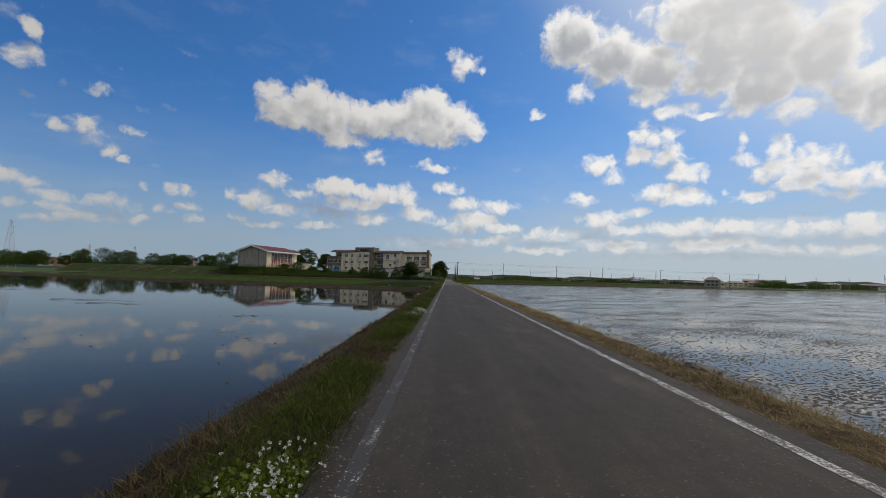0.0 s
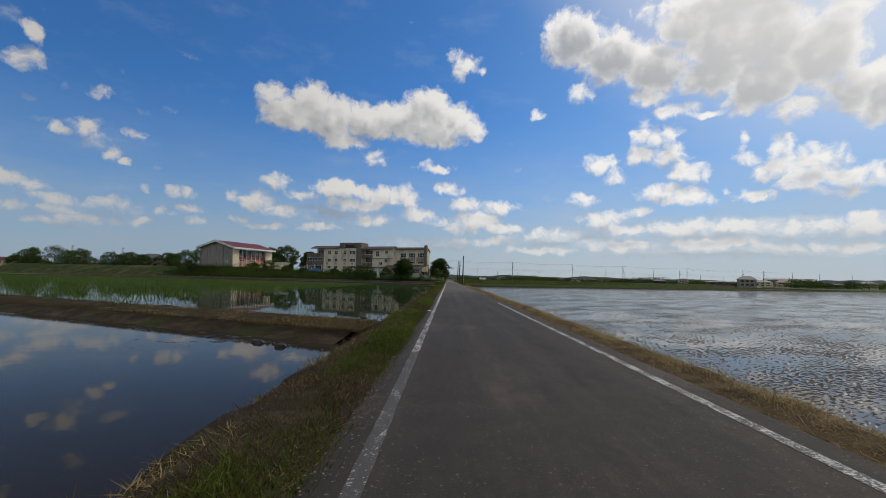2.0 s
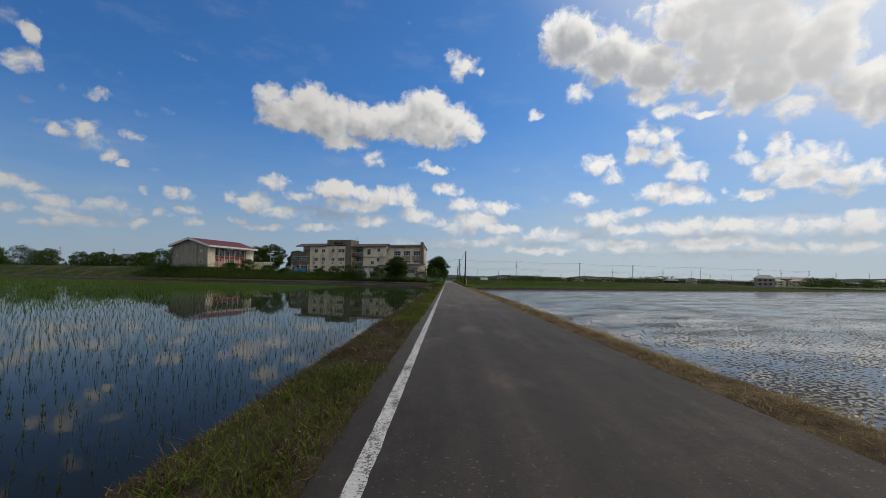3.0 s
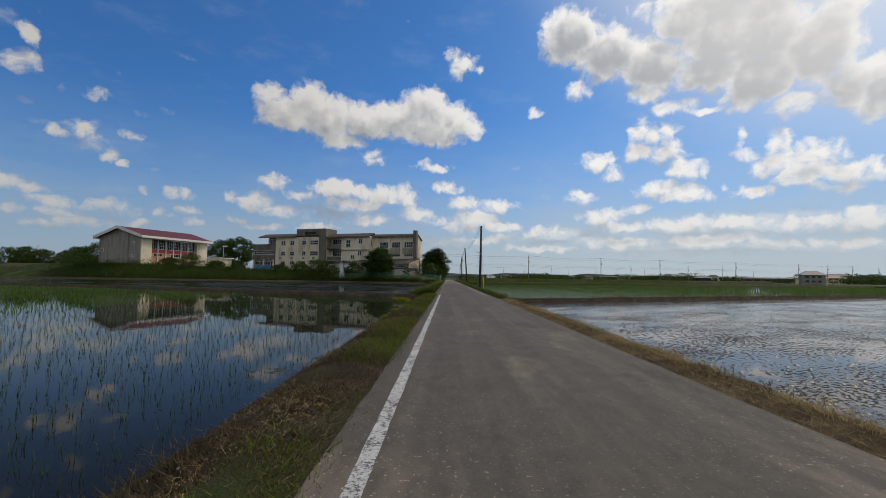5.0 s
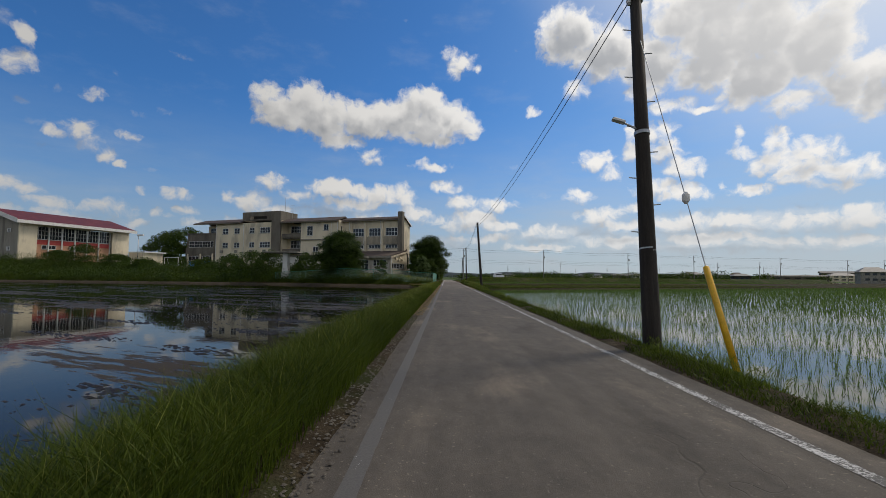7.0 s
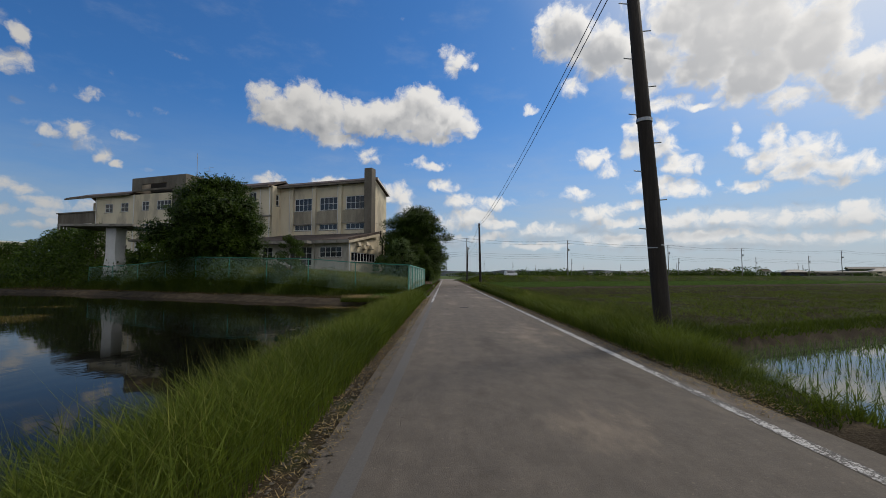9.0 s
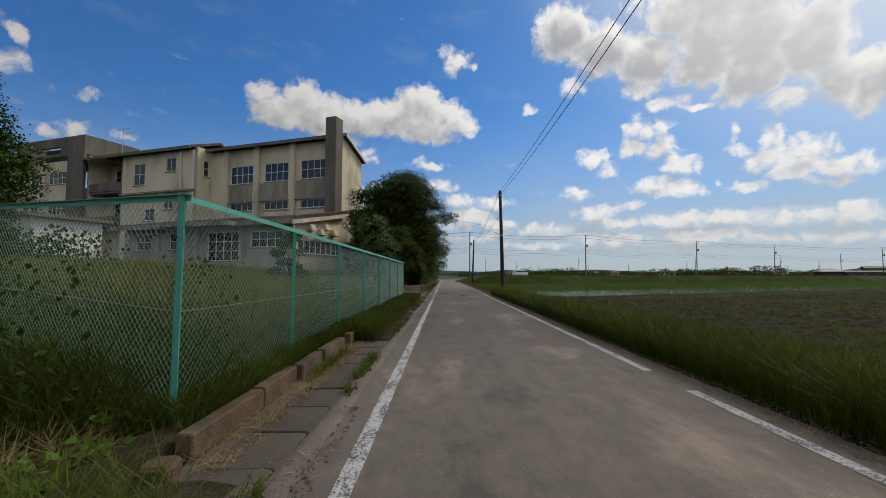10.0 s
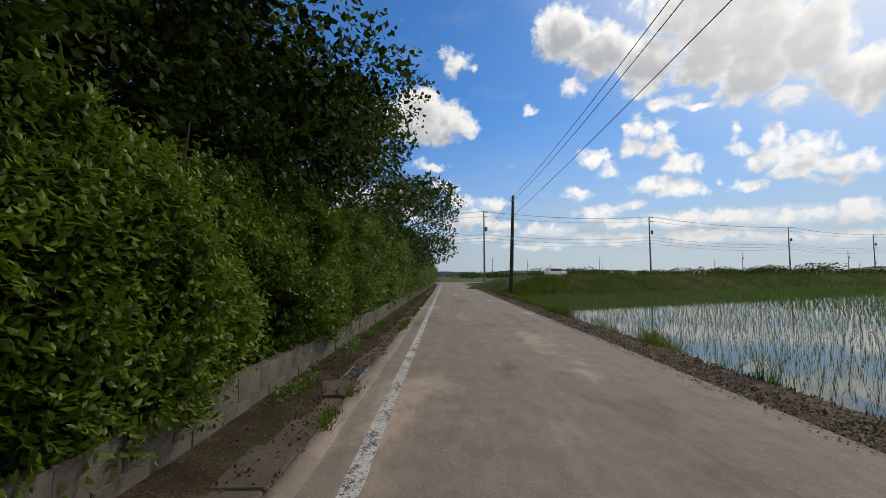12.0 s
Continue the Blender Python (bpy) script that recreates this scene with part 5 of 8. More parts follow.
def hedge(y0, y1, count, size, mat, label, per=9):
    """A shaggy hedge behind the block wall: shoots all over its bulging face, inner leaves coloured dark for shade."""
    t = thing("hedge", label, "hedge", m=Matrix.Translation((-2.4, (y0 + y1) / 2, 0.3)))

    def spread(n, depth, power):
        yy = RNG.uniform(y0, y1, n)
        u = RNG.uniform(0, 1, n) ** power
        zt = 1.85 + 0.6 * np.clip((yy - 239) / 8, 0, 1) + 0.45 * np.clip((233 - yy) / 3, 0, 1) + 0.5 * np.array([wob(0, a, 0.35, 2) for a in yy]) + 0.45 * np.array([wob(0, a, 1.3, 6) for a in yy])
        zz = 0.25 + u * (zt - 0.25)
        bulge = np.array([0.50 * wob(a, b, 0.8, 4) + 0.50 * wob(a, b, 2.0, 9) + 0.12 * wob(a, b, 5.0, 12) for a, b in zip(yy, zz)])
        face = -1.72 + 0.75 * bulge * np.clip(0.6 + 2.0 * u, 0, 1) + 0.12 * np.sin(u * math.pi) - 0.55 * np.clip(u - 0.75, 0, 1)
        return np.stack([face - RNG.exponential(depth, n) + 2.4, yy - (y0 + y1) / 2, zz - 0.3], 1), u

    P, u = spread(count // per, 0.10, 0.85)
    D = np.stack([np.full(len(u), 0.75), np.full(len(u), -0.12), 0.15 + 0.8 * u], 1)
    Vv, Ff = sprigs(P, D, size * 3.0, per, size, 0.26, 0.15)
    part("leaves", mesh_from("leaves", Vv, Ff, 3, mat), mat, t)
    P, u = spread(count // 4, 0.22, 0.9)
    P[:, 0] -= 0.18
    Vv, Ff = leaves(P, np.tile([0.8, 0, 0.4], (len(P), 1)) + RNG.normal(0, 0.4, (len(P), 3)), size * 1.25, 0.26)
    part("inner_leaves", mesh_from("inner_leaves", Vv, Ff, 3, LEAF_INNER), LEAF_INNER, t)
    for y in np.arange(y0 + 0.3, y1, 0.8):
        h = RNG.uniform(1.6, 2.2)
        x = 0.4 - RNG.uniform(0.35, 0.7)
        st = Mesh().tube([(x, y - (y0 + y1) / 2, -0.3), (x + RNG.uniform(-0.1, 0.2), y - (y0 + y1) / 2 + RNG.uniform(-0.15, 0.15), h * 0.5), (x + RNG.uniform(-0.1, 0.3), y - (y0 + y1) / 2, h)], [0.03, 0.022, 0.008], 5)
        part("stem", st, BARK, t)
    return t


# one hedge: its shaded end is painted with the darker leaf colour
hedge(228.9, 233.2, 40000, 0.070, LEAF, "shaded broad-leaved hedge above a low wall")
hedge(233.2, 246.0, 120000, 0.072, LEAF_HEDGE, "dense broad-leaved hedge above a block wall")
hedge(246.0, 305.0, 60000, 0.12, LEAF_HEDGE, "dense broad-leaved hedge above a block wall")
# trees behind the hedge, some reaching over the lane
tree(-4.1, 234.0, 0.3, 9.5, 4.1, LEAF_DARK, 170000, 0.10, "large dark green tree leaning over the lane", low=0.16, clumps=64, lean=(0.5, 0.2), trunk=0.22, flat=0.85, spray=8)
tree(-5.2, 241.0, 0.3, 8.6, 4.0, LEAF_DARK, 80000, 0.105, "dark green tree behind the hedge", low=0.15, clumps=40, lean=(0.5, 0), spray=8)
tree(-4.2, 249.0, 0.3, 6.6, 3.2, LEAF, 18000, 0.17, "green tree behind the hedge", low=0.15, clumps=30, lean=(0.9, 0))
tree(-3.6, 257.0, 0.3, 5.6, 3.2, LEAF_DARK, 16000, 0.14, "dark tree behind the hedge reaching over the lane", low=0.2, clumps=26, lean=(1.4, 0))
tree(-4.6, 267.0, 0.3, 6.2, 3.0, LEAF, 9000, 0.18, "green tree behind the hedge", low=0.15, clumps=22)
tree(-4.2, 280.0, 0.3, 5.8, 2.8, LEAF_DARK, 7000, 0.2, "dark tree behind the hedge", low=0.15, clumps=20)
tree(-3.5, 230.4, 0.3, 4.6, 1.7, LEAF, 34000, 0.085, "leafy shrub mass beside the drive", name="shrub", low=0.05, clumps=30, trunk=0.07, spray=7)
tree(-5.6, 230.2, 0.3, 5.0, 2.0, LEAF_DARK, 30000, 0.10, "dark leafy shrub mass beside the drive", name="shrub", low=0.05, clumps=30, trunk=0.07)
tree(-4.6, 236.8, 0.3, 6.0, 2.6, LEAF_DARK, 16000, 0.12, "dark tree filling the space behind the hedge", low=0.05, clumps=30, trunk=0.1)
tree(-4.6, 243.5, 0.3, 6.0, 2.6, LEAF_DARK, 14000, 0.12, "dark tree filling the space behind the hedge", low=0.05, clumps=30, trunk=0.1)
tree(-4.75, 226.8, 0.25, 5.0, 1.35, LEAF_PALE, 7000, 0.17, "leafy young tree at the corner of the drive", low=0.12, clumps=26, trunk=0.07, spray=6)
tree(-13.0, 257.0, 0.5, 8.5, 2.4, LEAF, 7000, 0.2, "slim green tree beside the gable", low=0.1)
tree(-2.9, 229.6, 0.3, 3.4, 1.25, LEAF, 26000, 0.085, "leafy shrub at the end of the hedge", name="shrub", low=0.04, clumps=34, trunk=0.05, spray=7)
tree(-4.5, 228.6, 0.3, 3.0, 1.3, LEAF, 20000, 0.095, "leafy shrub on the planting bed", name="shrub", low=0.08, clumps=30, trunk=0.05, spray=7)
# trees on the school ground
tree(-17.2, 209.4, lot_height(-17.2, 209.4), 7.0, 3.7, LEAF, 80000, 0.15, "spreading leafy tree by the school fence", low=0.1, clumps=46, flat=0.7, spray=7)
tree(-9.8, 204.8, lot_height(-9.8, 204.8), 2.9, 1.1, LEAF_DARK, 5000, 0.11, "dark shrub inside the school fence", name="shrub", low=0.05, clumps=16, trunk=0.05)
tree(-5.0, 210.5, lot_height(-5.0, 210.5), 2.2, 0.7, LEAF, 3000, 0.09, "weedy shrub inside the school fence", name="shrub", low=0.05, clumps=12, trunk=0.03)
for i, (x, y, h, r) in enumerate(((-24.6, 214.5, 3.6, 2.2), (-32.0, 217, 4.6, 3.2), (-36, 219, 4.4, 3.0), (-42, 223, 3.2, 2.6), (-62, 228, 1.8, 2.6), (-70, 231, 2.0, 2.6), (-79, 233, 3.8, 3.2), (-87, 236, 2.2, 2.4), (-104, 232, 1.8, 2.8), (-114, 236, 2.0, 3.0), (-126, 246, 3.6, 4.6), (-48, 225, 2.6, 2.4))):
    tree(x, y, lot_height(x, y), h, r, LEAF_DARK if i % 3 else LEAF, 4500, 0.24, "dark green shrub along the school ground", name="shrub", low=0.05, clumps=20, trunk=0.06, seed=i, group="shrubs along the school ground")
for i, (x, y, h, r) in enumerate(((-96, 300, 14, 7), (-84, 306, 12, 6), (-108, 306, 12.5, 7), (-72, 300, 10, 5))):
    tree(x, y, lot_height(x, y), h, r, LEAF_DARK, 13000, 0.5, "large dark tree behind the school ground", low=0.1, clumps=28, trunk=0.3, seed=i, group="trees behind the school")
for i in range(26):
    x = -128 - i * 9.5 + RNG.uniform(-3, 3)
    y = 262 + i * 2.5 + RNG.uniform(0, 14)
    h = RNG.uniform(6.5, 10.5) + (2.5 if 8 < i < 14 else 0)
    tree(x, y, 3.6, h, h * 0.62, LEAF_DARK, 2600, 0.6, "dark tree in the far row", low=0.03, clumps=20, trunk=0.25, seed=i, group="far row of trees")

# ---------------------------------------------------------------- far land
V, F = [], []
nx = 140
for i in range(nx):
    a = -1.15 + 2.3 * i / (nx - 1)
    r = 1900 + 120 * math.sin(i * 0.7)
    h = 19 + 12 * wob(i * 0.11, 0, 1.0, 3) + 7 * wob(i * 0.5, 0, 1.0, 8) + 4 * wob(i * 1.9, 0, 1.0, 12)
    if a < 0:
        h *= 0.9
    V += [(r * math.sin(a), r * math.cos(a), -2.0), ((r + 60) * math.sin(a), (r + 60) * math.cos(a), h), ((r + 300) * math.sin(a), (r + 300) * math.cos(a), -2)]
for i in range(nx - 1):
    for j in range(2):
        a = i * 3 + j
        F += [a, a + 3, a + 4, a + 1]
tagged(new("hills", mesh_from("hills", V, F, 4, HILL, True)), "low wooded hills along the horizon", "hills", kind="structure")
# far hedgerows and copses
P, D = [], []
cl = []
for i in range(170):
    a = RNG.uniform(0.02, 0.95)
    r = RNG.uniform(520, 900)
    h = RNG.uniform(2.5, 7.0)
    for j in range(3):
        cl.append((r * math.sin(a) + RNG.uniform(-12, 12), r * math.cos(a), h * 0.5 + 0.2, RNG.uniform(4, 10), 4.0, h * 0.6))
for i in range(70):
    a = RNG.uniform(-1.0, -0.5)
    r = RNG.uniform(420, 640)
    h = RNG.uniform(4.0, 9.0)
    for j in range(3):
        cl.append((r * math.sin(a) + RNG.uniform(-8, 8), r * math.cos(a), h * 0.5 + 3, RNG.uniform(3, 7), 4.0, h * 0.6))
P, D = crown_points(cl, 90000)
Vv, Ff = leaves(P, D, 0.95, 0.5, True)
tagged(new("far_copses", mesh_from("far_copses", Vv, Ff, 3, LEAF_DARK)), "dark copses and hedgerows across the far fields", "trees", kind="stuff")


def house(x, y, z, w, d, h, turn, wallmat, roofmat, label, storeys=2, name="house"):
    """A small house: walls with windows, hipped or gabled roof with eaves."""
    t = thing(name, label, "house", m=Matrix.Translation((x, y, z)) @ Matrix.Rotation(turn, 4, "Z"))
    eh = h * 0.68
    wins = []
    for s in range(storeys):
        z0 = eh * (s + 0.35) / storeys
        for q in (0.16, 0.42, 0.68):
            wins.append((-w / 2 + w * q, -w / 2 + w * (q + 0.16), z0, z0 + eh / storeys * 0.42))
    wl = part("wall", wall_with_holes(-w / 2, w / 2, -1.0, eh, -d / 2, wins), wallmat, t)
    for q in wins:
        part("window", Mesh().box(q[0], -d / 2 + 0.12, q[2], q[1], -d / 2 + 0.16, q[3]), GLASS, wl)
    part("side_walls", Mesh().box(-w / 2, -d / 2 + 0.31, -1, -w / 2 + 0.3, d / 2, eh).box(w / 2 - 0.3, -d / 2 + 0.31, -1, w / 2, d / 2, eh).box(-w / 2 + 0.31, d / 2 - 0.3, -1, w / 2 - 0.31, d / 2, eh), wallmat, t)
    o = 0.7
    r = Mesh()
    A = [(-w / 2 - o, -d / 2 - o, eh), (w / 2 + o, -d / 2 - o, eh), (w / 2 + o, d / 2 + o, eh), (-w / 2 - o, d / 2 + o, eh)]
    R = [(-w / 4, 0, h), (w / 4, 0, h)]
    r.poly([A[0], A[1], R[1], R[0]]).poly([A[2], A[3], R[0], R[1]]).poly([A[1], A[2], R[1]]).poly([A[3], A[0], R[0]]).poly(A[::-1])
    part("roof", r, roofmat, t)
    return t


GREYTILE = material("grey_tile", ((0.06, 0.06, 0.065), (0.10, 0.10, 0.105), (0.15, 0.15, 0.155)), 0.6, 0.6, 0.4, 6.0)
house(217, 365, 0, 11, 9, 7.8, -0.5, CONCRETE, GREYTILE, "white two-storey farmhouse with grey tiled roof")
house(229, 376, 0, 9, 7, 5.2, -0.5, WALL, GREYTILE, "low outbuilding with grey roof", 1)
house(163, 384, 0.2, 8.5, 5, 4.0, -0.3, POLEWOOD, GREYTILE, "small dark wooden field hut", 1, "hut")
house(330, 480, 0, 14, 9, 7.0, -0.5, WALL, REDROOF, "far house with red roof")
house(-290, 335, 3.5, 13, 9, 7.0, 0.4, ORANGE, GREYTILE, "brown house among far trees")
house(-315, 348, 3.5, 12, 9, 6.5, 0.4, WALL, REDROOF, "far house with red roof among trees")
house(-196, 330, 4.5, 14, 10, 9.0, 0.2, DARKCONC, GREYTILE, "dark gabled house behind trees")
for i in range(16):
    a = 0.12 + i * 0.05 + RNG.uniform(-0.02, 0.02)
    r = RNG.uniform(560, 780)
    house(r * math.sin(a), r * math.cos(a), 0, RNG.uniform(9, 20), 9, RNG.uniform(5, 8), -a + RNG.uniform(-0.5, 0.5), (WALL, WHITE, DARKCONC)[i % 3], (GREYTILE, ROOF, GREYTILE)[i % 3],
          ("far cream house with grey roof", "far white house with brown roof", "far grey house with grey roof")[i % 3])


def shed(x, y, z, w, d, h, turn, label):
    t = thing("warehouse", label, "warehouse", m=Matrix.Translation((x, y, z)) @ Matrix.Rotation(turn, 4, "Z"))
    part("wall", wall_with_holes(-w / 2, w / 2, -1, h, -d / 2, [(-w / 2 + w * q, -w / 2 + w * (q + 0.1), h * 0.45, h * 0.7) for q in (0.1, 0.28, 0.46, 0.64, 0.82)]), DARKCONC, t)
    # black filling whose colour stands in for the unlit interior
    part("inside", Mesh().box(-w / 2 + 0.4, -d / 2 + 0.5, -1, w / 2 - 0.4, d / 2, h - 0.1), RUBBER, t)
    part("roof", Mesh().poly([(-w / 2 - 1, -d / 2 - 1, h), (w / 2 + 1, -d / 2 - 1, h), (w / 2 + 1, 0, h * 1.25), (-w / 2 - 1, 0, h * 1.25)]).poly([(-w / 2 - 1, 0, h * 1.25), (w / 2 + 1, 0, h * 1.25), (w / 2 + 1, d / 2 + 1, h), (-w / 2 - 1, d / 2 + 1, h)]), CONCRETE, t)


shed(459, 647, 0, 50, 18, 9, -0.55, "long grey warehouse with pale roof")
shed(300, 520, 0, 40, 12, 4, -0.5, "long low shed with pale roof")
shed(190, 560, 0, 60, 14, 4, -0.3, "long low shed with pale roof")
shed(620, 640, 0, 44, 16, 7, -0.7, "grey warehouse with pale roof")


def mast(x, y, z, h, w, label):
    """A lattice transmission tower, painted red and white."""
    t = thing("transmission_tower", label, "tower", m=Matrix.Translation((x, y, z)))
    for sx, sy in ((-1, -1), (1, -1), (1, 1), (-1, 1)):
        part("leg", Mesh().tube([(sx * w, sy * w, 0), (sx * w * 0.15, sy * w * 0.15, h)], [0.22, 0.12], 4), STEEL, t)
    br = Mesh()
    n = 9
    for i in range(n):
        a, b = i / n, (i + 1) / n
        wa, wb = w * (1 - 0.85 * a), w * (1 - 0.85 * b)
        for s in (-1, 1):
            br.tube([(-wa, s * wa, h * a), (wb, s * wb, h * b)], 0.09, 3).tube([(wa, s * wa, h * a), (-wb, s * wb, h * b)], 0.09, 3)
            br.tube([(s * wa, -wa, h * a), (s * wb, wb, h * b)], 0.09, 3)
    part("bracing", br, REDPAINT, t)
    for q in (0.72, 0.84, 0.95):
        part("arm", Mesh().tube([(-w * 1.3, 0, h * q), (w * 1.3, 0, h * q)], 0.12, 4), STEEL, t)


mast(-560, 560, -0.6, 62, 5.5, "tall red and white lattice tower")
mast(-620, 760, -0.6, 44, 4.0, "far red and white lattice tower")
mast(-640, 900, -0.6, 50, 4.0, "far red and white lattice tower")

# ---------------------------------------------------------------- poles and cables


def lane_pole(x, y, h, lean=0.0, lamp=True, along=0.0):
    """A dark wooden roadside pole with step bolts, bands and insulators."""
    t = thing("utility_pole", "dark weathered wooden utility pole beside the lane", "utility pole", "poles along the lane", m=Matrix.Translation((x, y, 0)) @ Matrix.Rotation(-along / h, 4, "X"))
    part("shaft", Mesh().tube([(0, 0, -0.6), (0, 0, 0.0), (lean * 0.5, 0, h * 0.5), (lean, 0, h)], [0.15, 0.145, 0.12, 0.095], 14), POLEWOOD, t, smooth=True)
    for i in range(9):
        z = 1.9 + i * (h - 2.4) / 9
        s = 1 if i % 2 else -1
        part("step_bolt", Mesh().tube([(lean * z / h + s * 0.10, 0, z), (lean * z / h + s * 0.26, 0, z + 0.015)], 0.011, 5), STEEL, t)
    for z in (h - 0.35, h * 0.55, 1.6):
        part("band", Mesh().lathe([(0.128, -0.03), (0.133, -0.03), (0.133, 0.03), (0.128, 0.03)], 14, Matrix.Translation((lean * z / h, 0, z))), STEEL, t)
    for dz in (0.22, 0.42):
        part("insulator", Mesh().lathe([(0.02, 0), (0.05, 0.01), (0.045, 0.05), (0.055, 0.06), (0.03, 0.1), (0.0, 0.11)], 8, Matrix.Translation((lean - 0.13, 0, h - dz))), WHITE, t)
        part("bracket", Mesh().box(lean - 0.16, -0.02, h - dz - 0.03, lean - 0.06, 0.02, h - dz), STEEL, t)
    if lamp:
        z = h * 0.57
        l = part("lamp_arm", Mesh().tube([(lean * 0.57, 0, z - 0.1), (lean * 0.57 - 0.25, -0.05, z), (lean * 0.57 - 0.42, -0.08, z + 0.06)], 0.018, 6), STEEL, t)
        part("lamp_head", Mesh().chamfer(-0.13, -0.05, -0.02, 0.10, 0.05, 0.03, 0.015, Matrix.Translation((lean * 0.57 - 0.42, -0.08, z + 0.06)) @ Matrix.Rotation(radians(18), 4, "Y")), WHITE, l)
    return t


POLES = [(3.36, 144.6, 6.72, 0.18), (3.74, 184.1, 6.9, -0.45), (4.1, 226.8, 7.1, -0.1), (4.55, 266.2, 6.75, 0.25)]
for i, (x, y, h, l) in enumerate(POLES):
    lane_pole(x, y, h, l, i in (0, 2), (0.8, 0.0, 0.35, 0.0)[i])


def cable(a, b, sag, r=0.0095, label="thin black overhead cable", n=14):
    a, b = Vector(a), Vector(b)
    pts = [a.lerp(b, i / n) - Vector((0, 0, 4 * sag * (i / n) * (1 - i / n))) for i in range(n + 1)]
    c = (a + b) / 2
    solo("cable", Mesh().tube([p - c for p in pts], r, 4), CABLE, label, "cable", "overhead cables", m=Matrix.Translation(c))


for (x0, y0, h0, l0), (x1, y1, h1, l1) in zip(POLES[:-1], POLES[1:]):
    for k, dz in enumerate((0.2, 0.42)):
        cable((x0 + l0 - 0.13, y0 + (0.76 if h0 == 6.72 else 0), h0 - dz), (x1 + l1 - 0.13, y1, h1 - dz), 0.55 + 0.1 * k)
# lower drop line towards the crossing and across to the school
cable((4.05, 227.0, 5.5), (4.7, 266.2, 5.3), 0.25)
cable((4.55, 266.2, 6.5), (6.8, 313.8, 9.2), 0.5)
cable((4.65, 266.2, 6.2), (6.8, 313.8, 8.4), 0.5)
cable((4.1, 234.0, 5.31), (-9.5, 236.0, 8.2), 0.1)
cable((-9.6, 231.0, 5.9), (-16.0, 238.0, 7.2), 0.35)
# stay wire with its yellow guard
stay = thing("stay_wire", "steel stay wire with yellow plastic guard", "stay wire", m=Matrix.Translation((3.62, 142.9, -0.1)))
part("wire", Mesh().tube([(0, 0, 0), (-0.11, 2.40, 5.90)], 0.008, 5), STEEL, stay)
part("guard", Mesh().tube([(0, 0, 0.05), (-0.025, 0.553, 1.36), (-0.026, 0.561, 1.38)], [0.042, 0.042, 0.02], 10), YELLOW, stay, smooth=True)
part("insulator", Mesh().lathe([(0.02, -0.09), (0.05, -0.05), (0.055, 0.0), (0.05, 0.05), (0.02, 0.09)], 10, Matrix.Translation((-0.045, 0.980, 2.41))), WHITE, stay)


def road_pole(x, y, h, label="tall grey concrete utility pole with crossarms"):
    t = thing("utility_pole", label, "utility pole", "poles along the crossing road", m=Matrix.Translation((x, y, 0)))
    part("shaft", Mesh().tube([(0, 0, -0.5), (0, 0, h)], [0.19, 0.11], 10), POLECONC, t, smooth=True)
    for k, (z, w) in enumerate(((h - 0.3, 0.9), (h - 1.1, 0.75))):
        arm = part("crossarm", Mesh().box(-w * 0.5, -w * 0.9, z - 0.05, w * 0.5, -w * 0.9 + 0.1, z + 0.05, Matrix.Rotation(radians(20), 4, "Z")), STEEL, t)
        for q in (-0.45, 0.0, 0.45):
            part("insulator", Mesh().lathe([(0.03, 0), (0.06, 0.04), (0.05, 0.14), (0.03, 0.2)], 6, Matrix.Translation((q * w, -w * 0.85, z + 0.05))), WHITE, arm)
    part("transformer", Mesh().lathe([(0.0, 0), (0.24, 0.02), (0.25, 0.7), (0.2, 0.78), (0, 0.8)], 10, Matrix.Translation((0.35, -0.3, h - 3.6))), POLECONC, t)
    return t


CROSS = [(-34, 318, 12.8), (6.95, 314, 12.7), (41, 324, 12.9), (85, 345, 12.9), (129, 369, 13.3), (182, 380, 12.9), (240, 404, 13.0), (300, 430, 13.0)]
for x, y, h in CROSS:
    road_pole(x, y, h)
for a, b in zip(CROSS[:-1], CROSS[1:]):
    for dz, off, sg in ((0.1, -0.4, 0.7), (0.1, 0.4, 0.8), (4.2, 0.0, 0.7), (4.8, 0.1, 0.8), (5.4, 0.0, 0.9), (1.0, 0.3, 0.7)):
        cable((a[0] + off, a[1] - 0.7, a[2] - dz), (b[0] + off, b[1] - 0.7, b[2] - dz), sg, 0.022, n=10)
for i in range(22):
    a = 0.06 + i * 0.042
    r = RNG.uniform(430, 720)
    t = road_pole(r * math.sin(a), r * math.cos(a), RNG.uniform(11, 14), "far grey utility pole across the fields")

# ---------------------------------------------------------------- school fence, drive and walls
FY0, SPAN, FH = 199.2, 2.28, 1.62


def chain_mesh(w, h, cell=0.062):
    """Woven diamond wire in the plane x-z."""
    mb_v, mb_f = [], []
    r = 0.0021
    cols_, rows_ = int(w / cell), int(h / cell)
    for s in (0, 1):
        for c in range(cols_ + rows_):
            x0 = (c - rows_) * cell if s == 0 else c * cell
            x1 = x0 + rows_ * cell * (1 if s == 0 else -1)
            p, q = [x0, 0.0], [x1, rows_ * cell]
            d = 1 if s == 0 else -1
            if d > 0:
                if p[0] < 0:
                    p = [0.0, -x0]
                if q[0] > w:
                    q = [w, w - x0]
            else:
                if p[0] > w:
                    p = [w, x0 - w]
                if q[0] < 0:
                    q = [0.0, x0]
            if q[1] - p[1] < 0.03:
                continue
            n = len(mb_v)
            for (x, z) in (p, q):
                for k in range(3):
                    t = k * math.tau / 3
                    mb_v.append((x + r * math.cos(t) * 0.7 - d * r * 0, r * math.sin(t) + (0.003 if s else -0.003), z + r * math.cos(t) * 0.7 * -d))
            for k in range(3):
                k2 = (k + 1) % 3
                mb_f += [n + k, n + k2, n + 3 + k2, n + 3 + k]
    return mb_v, mb_f


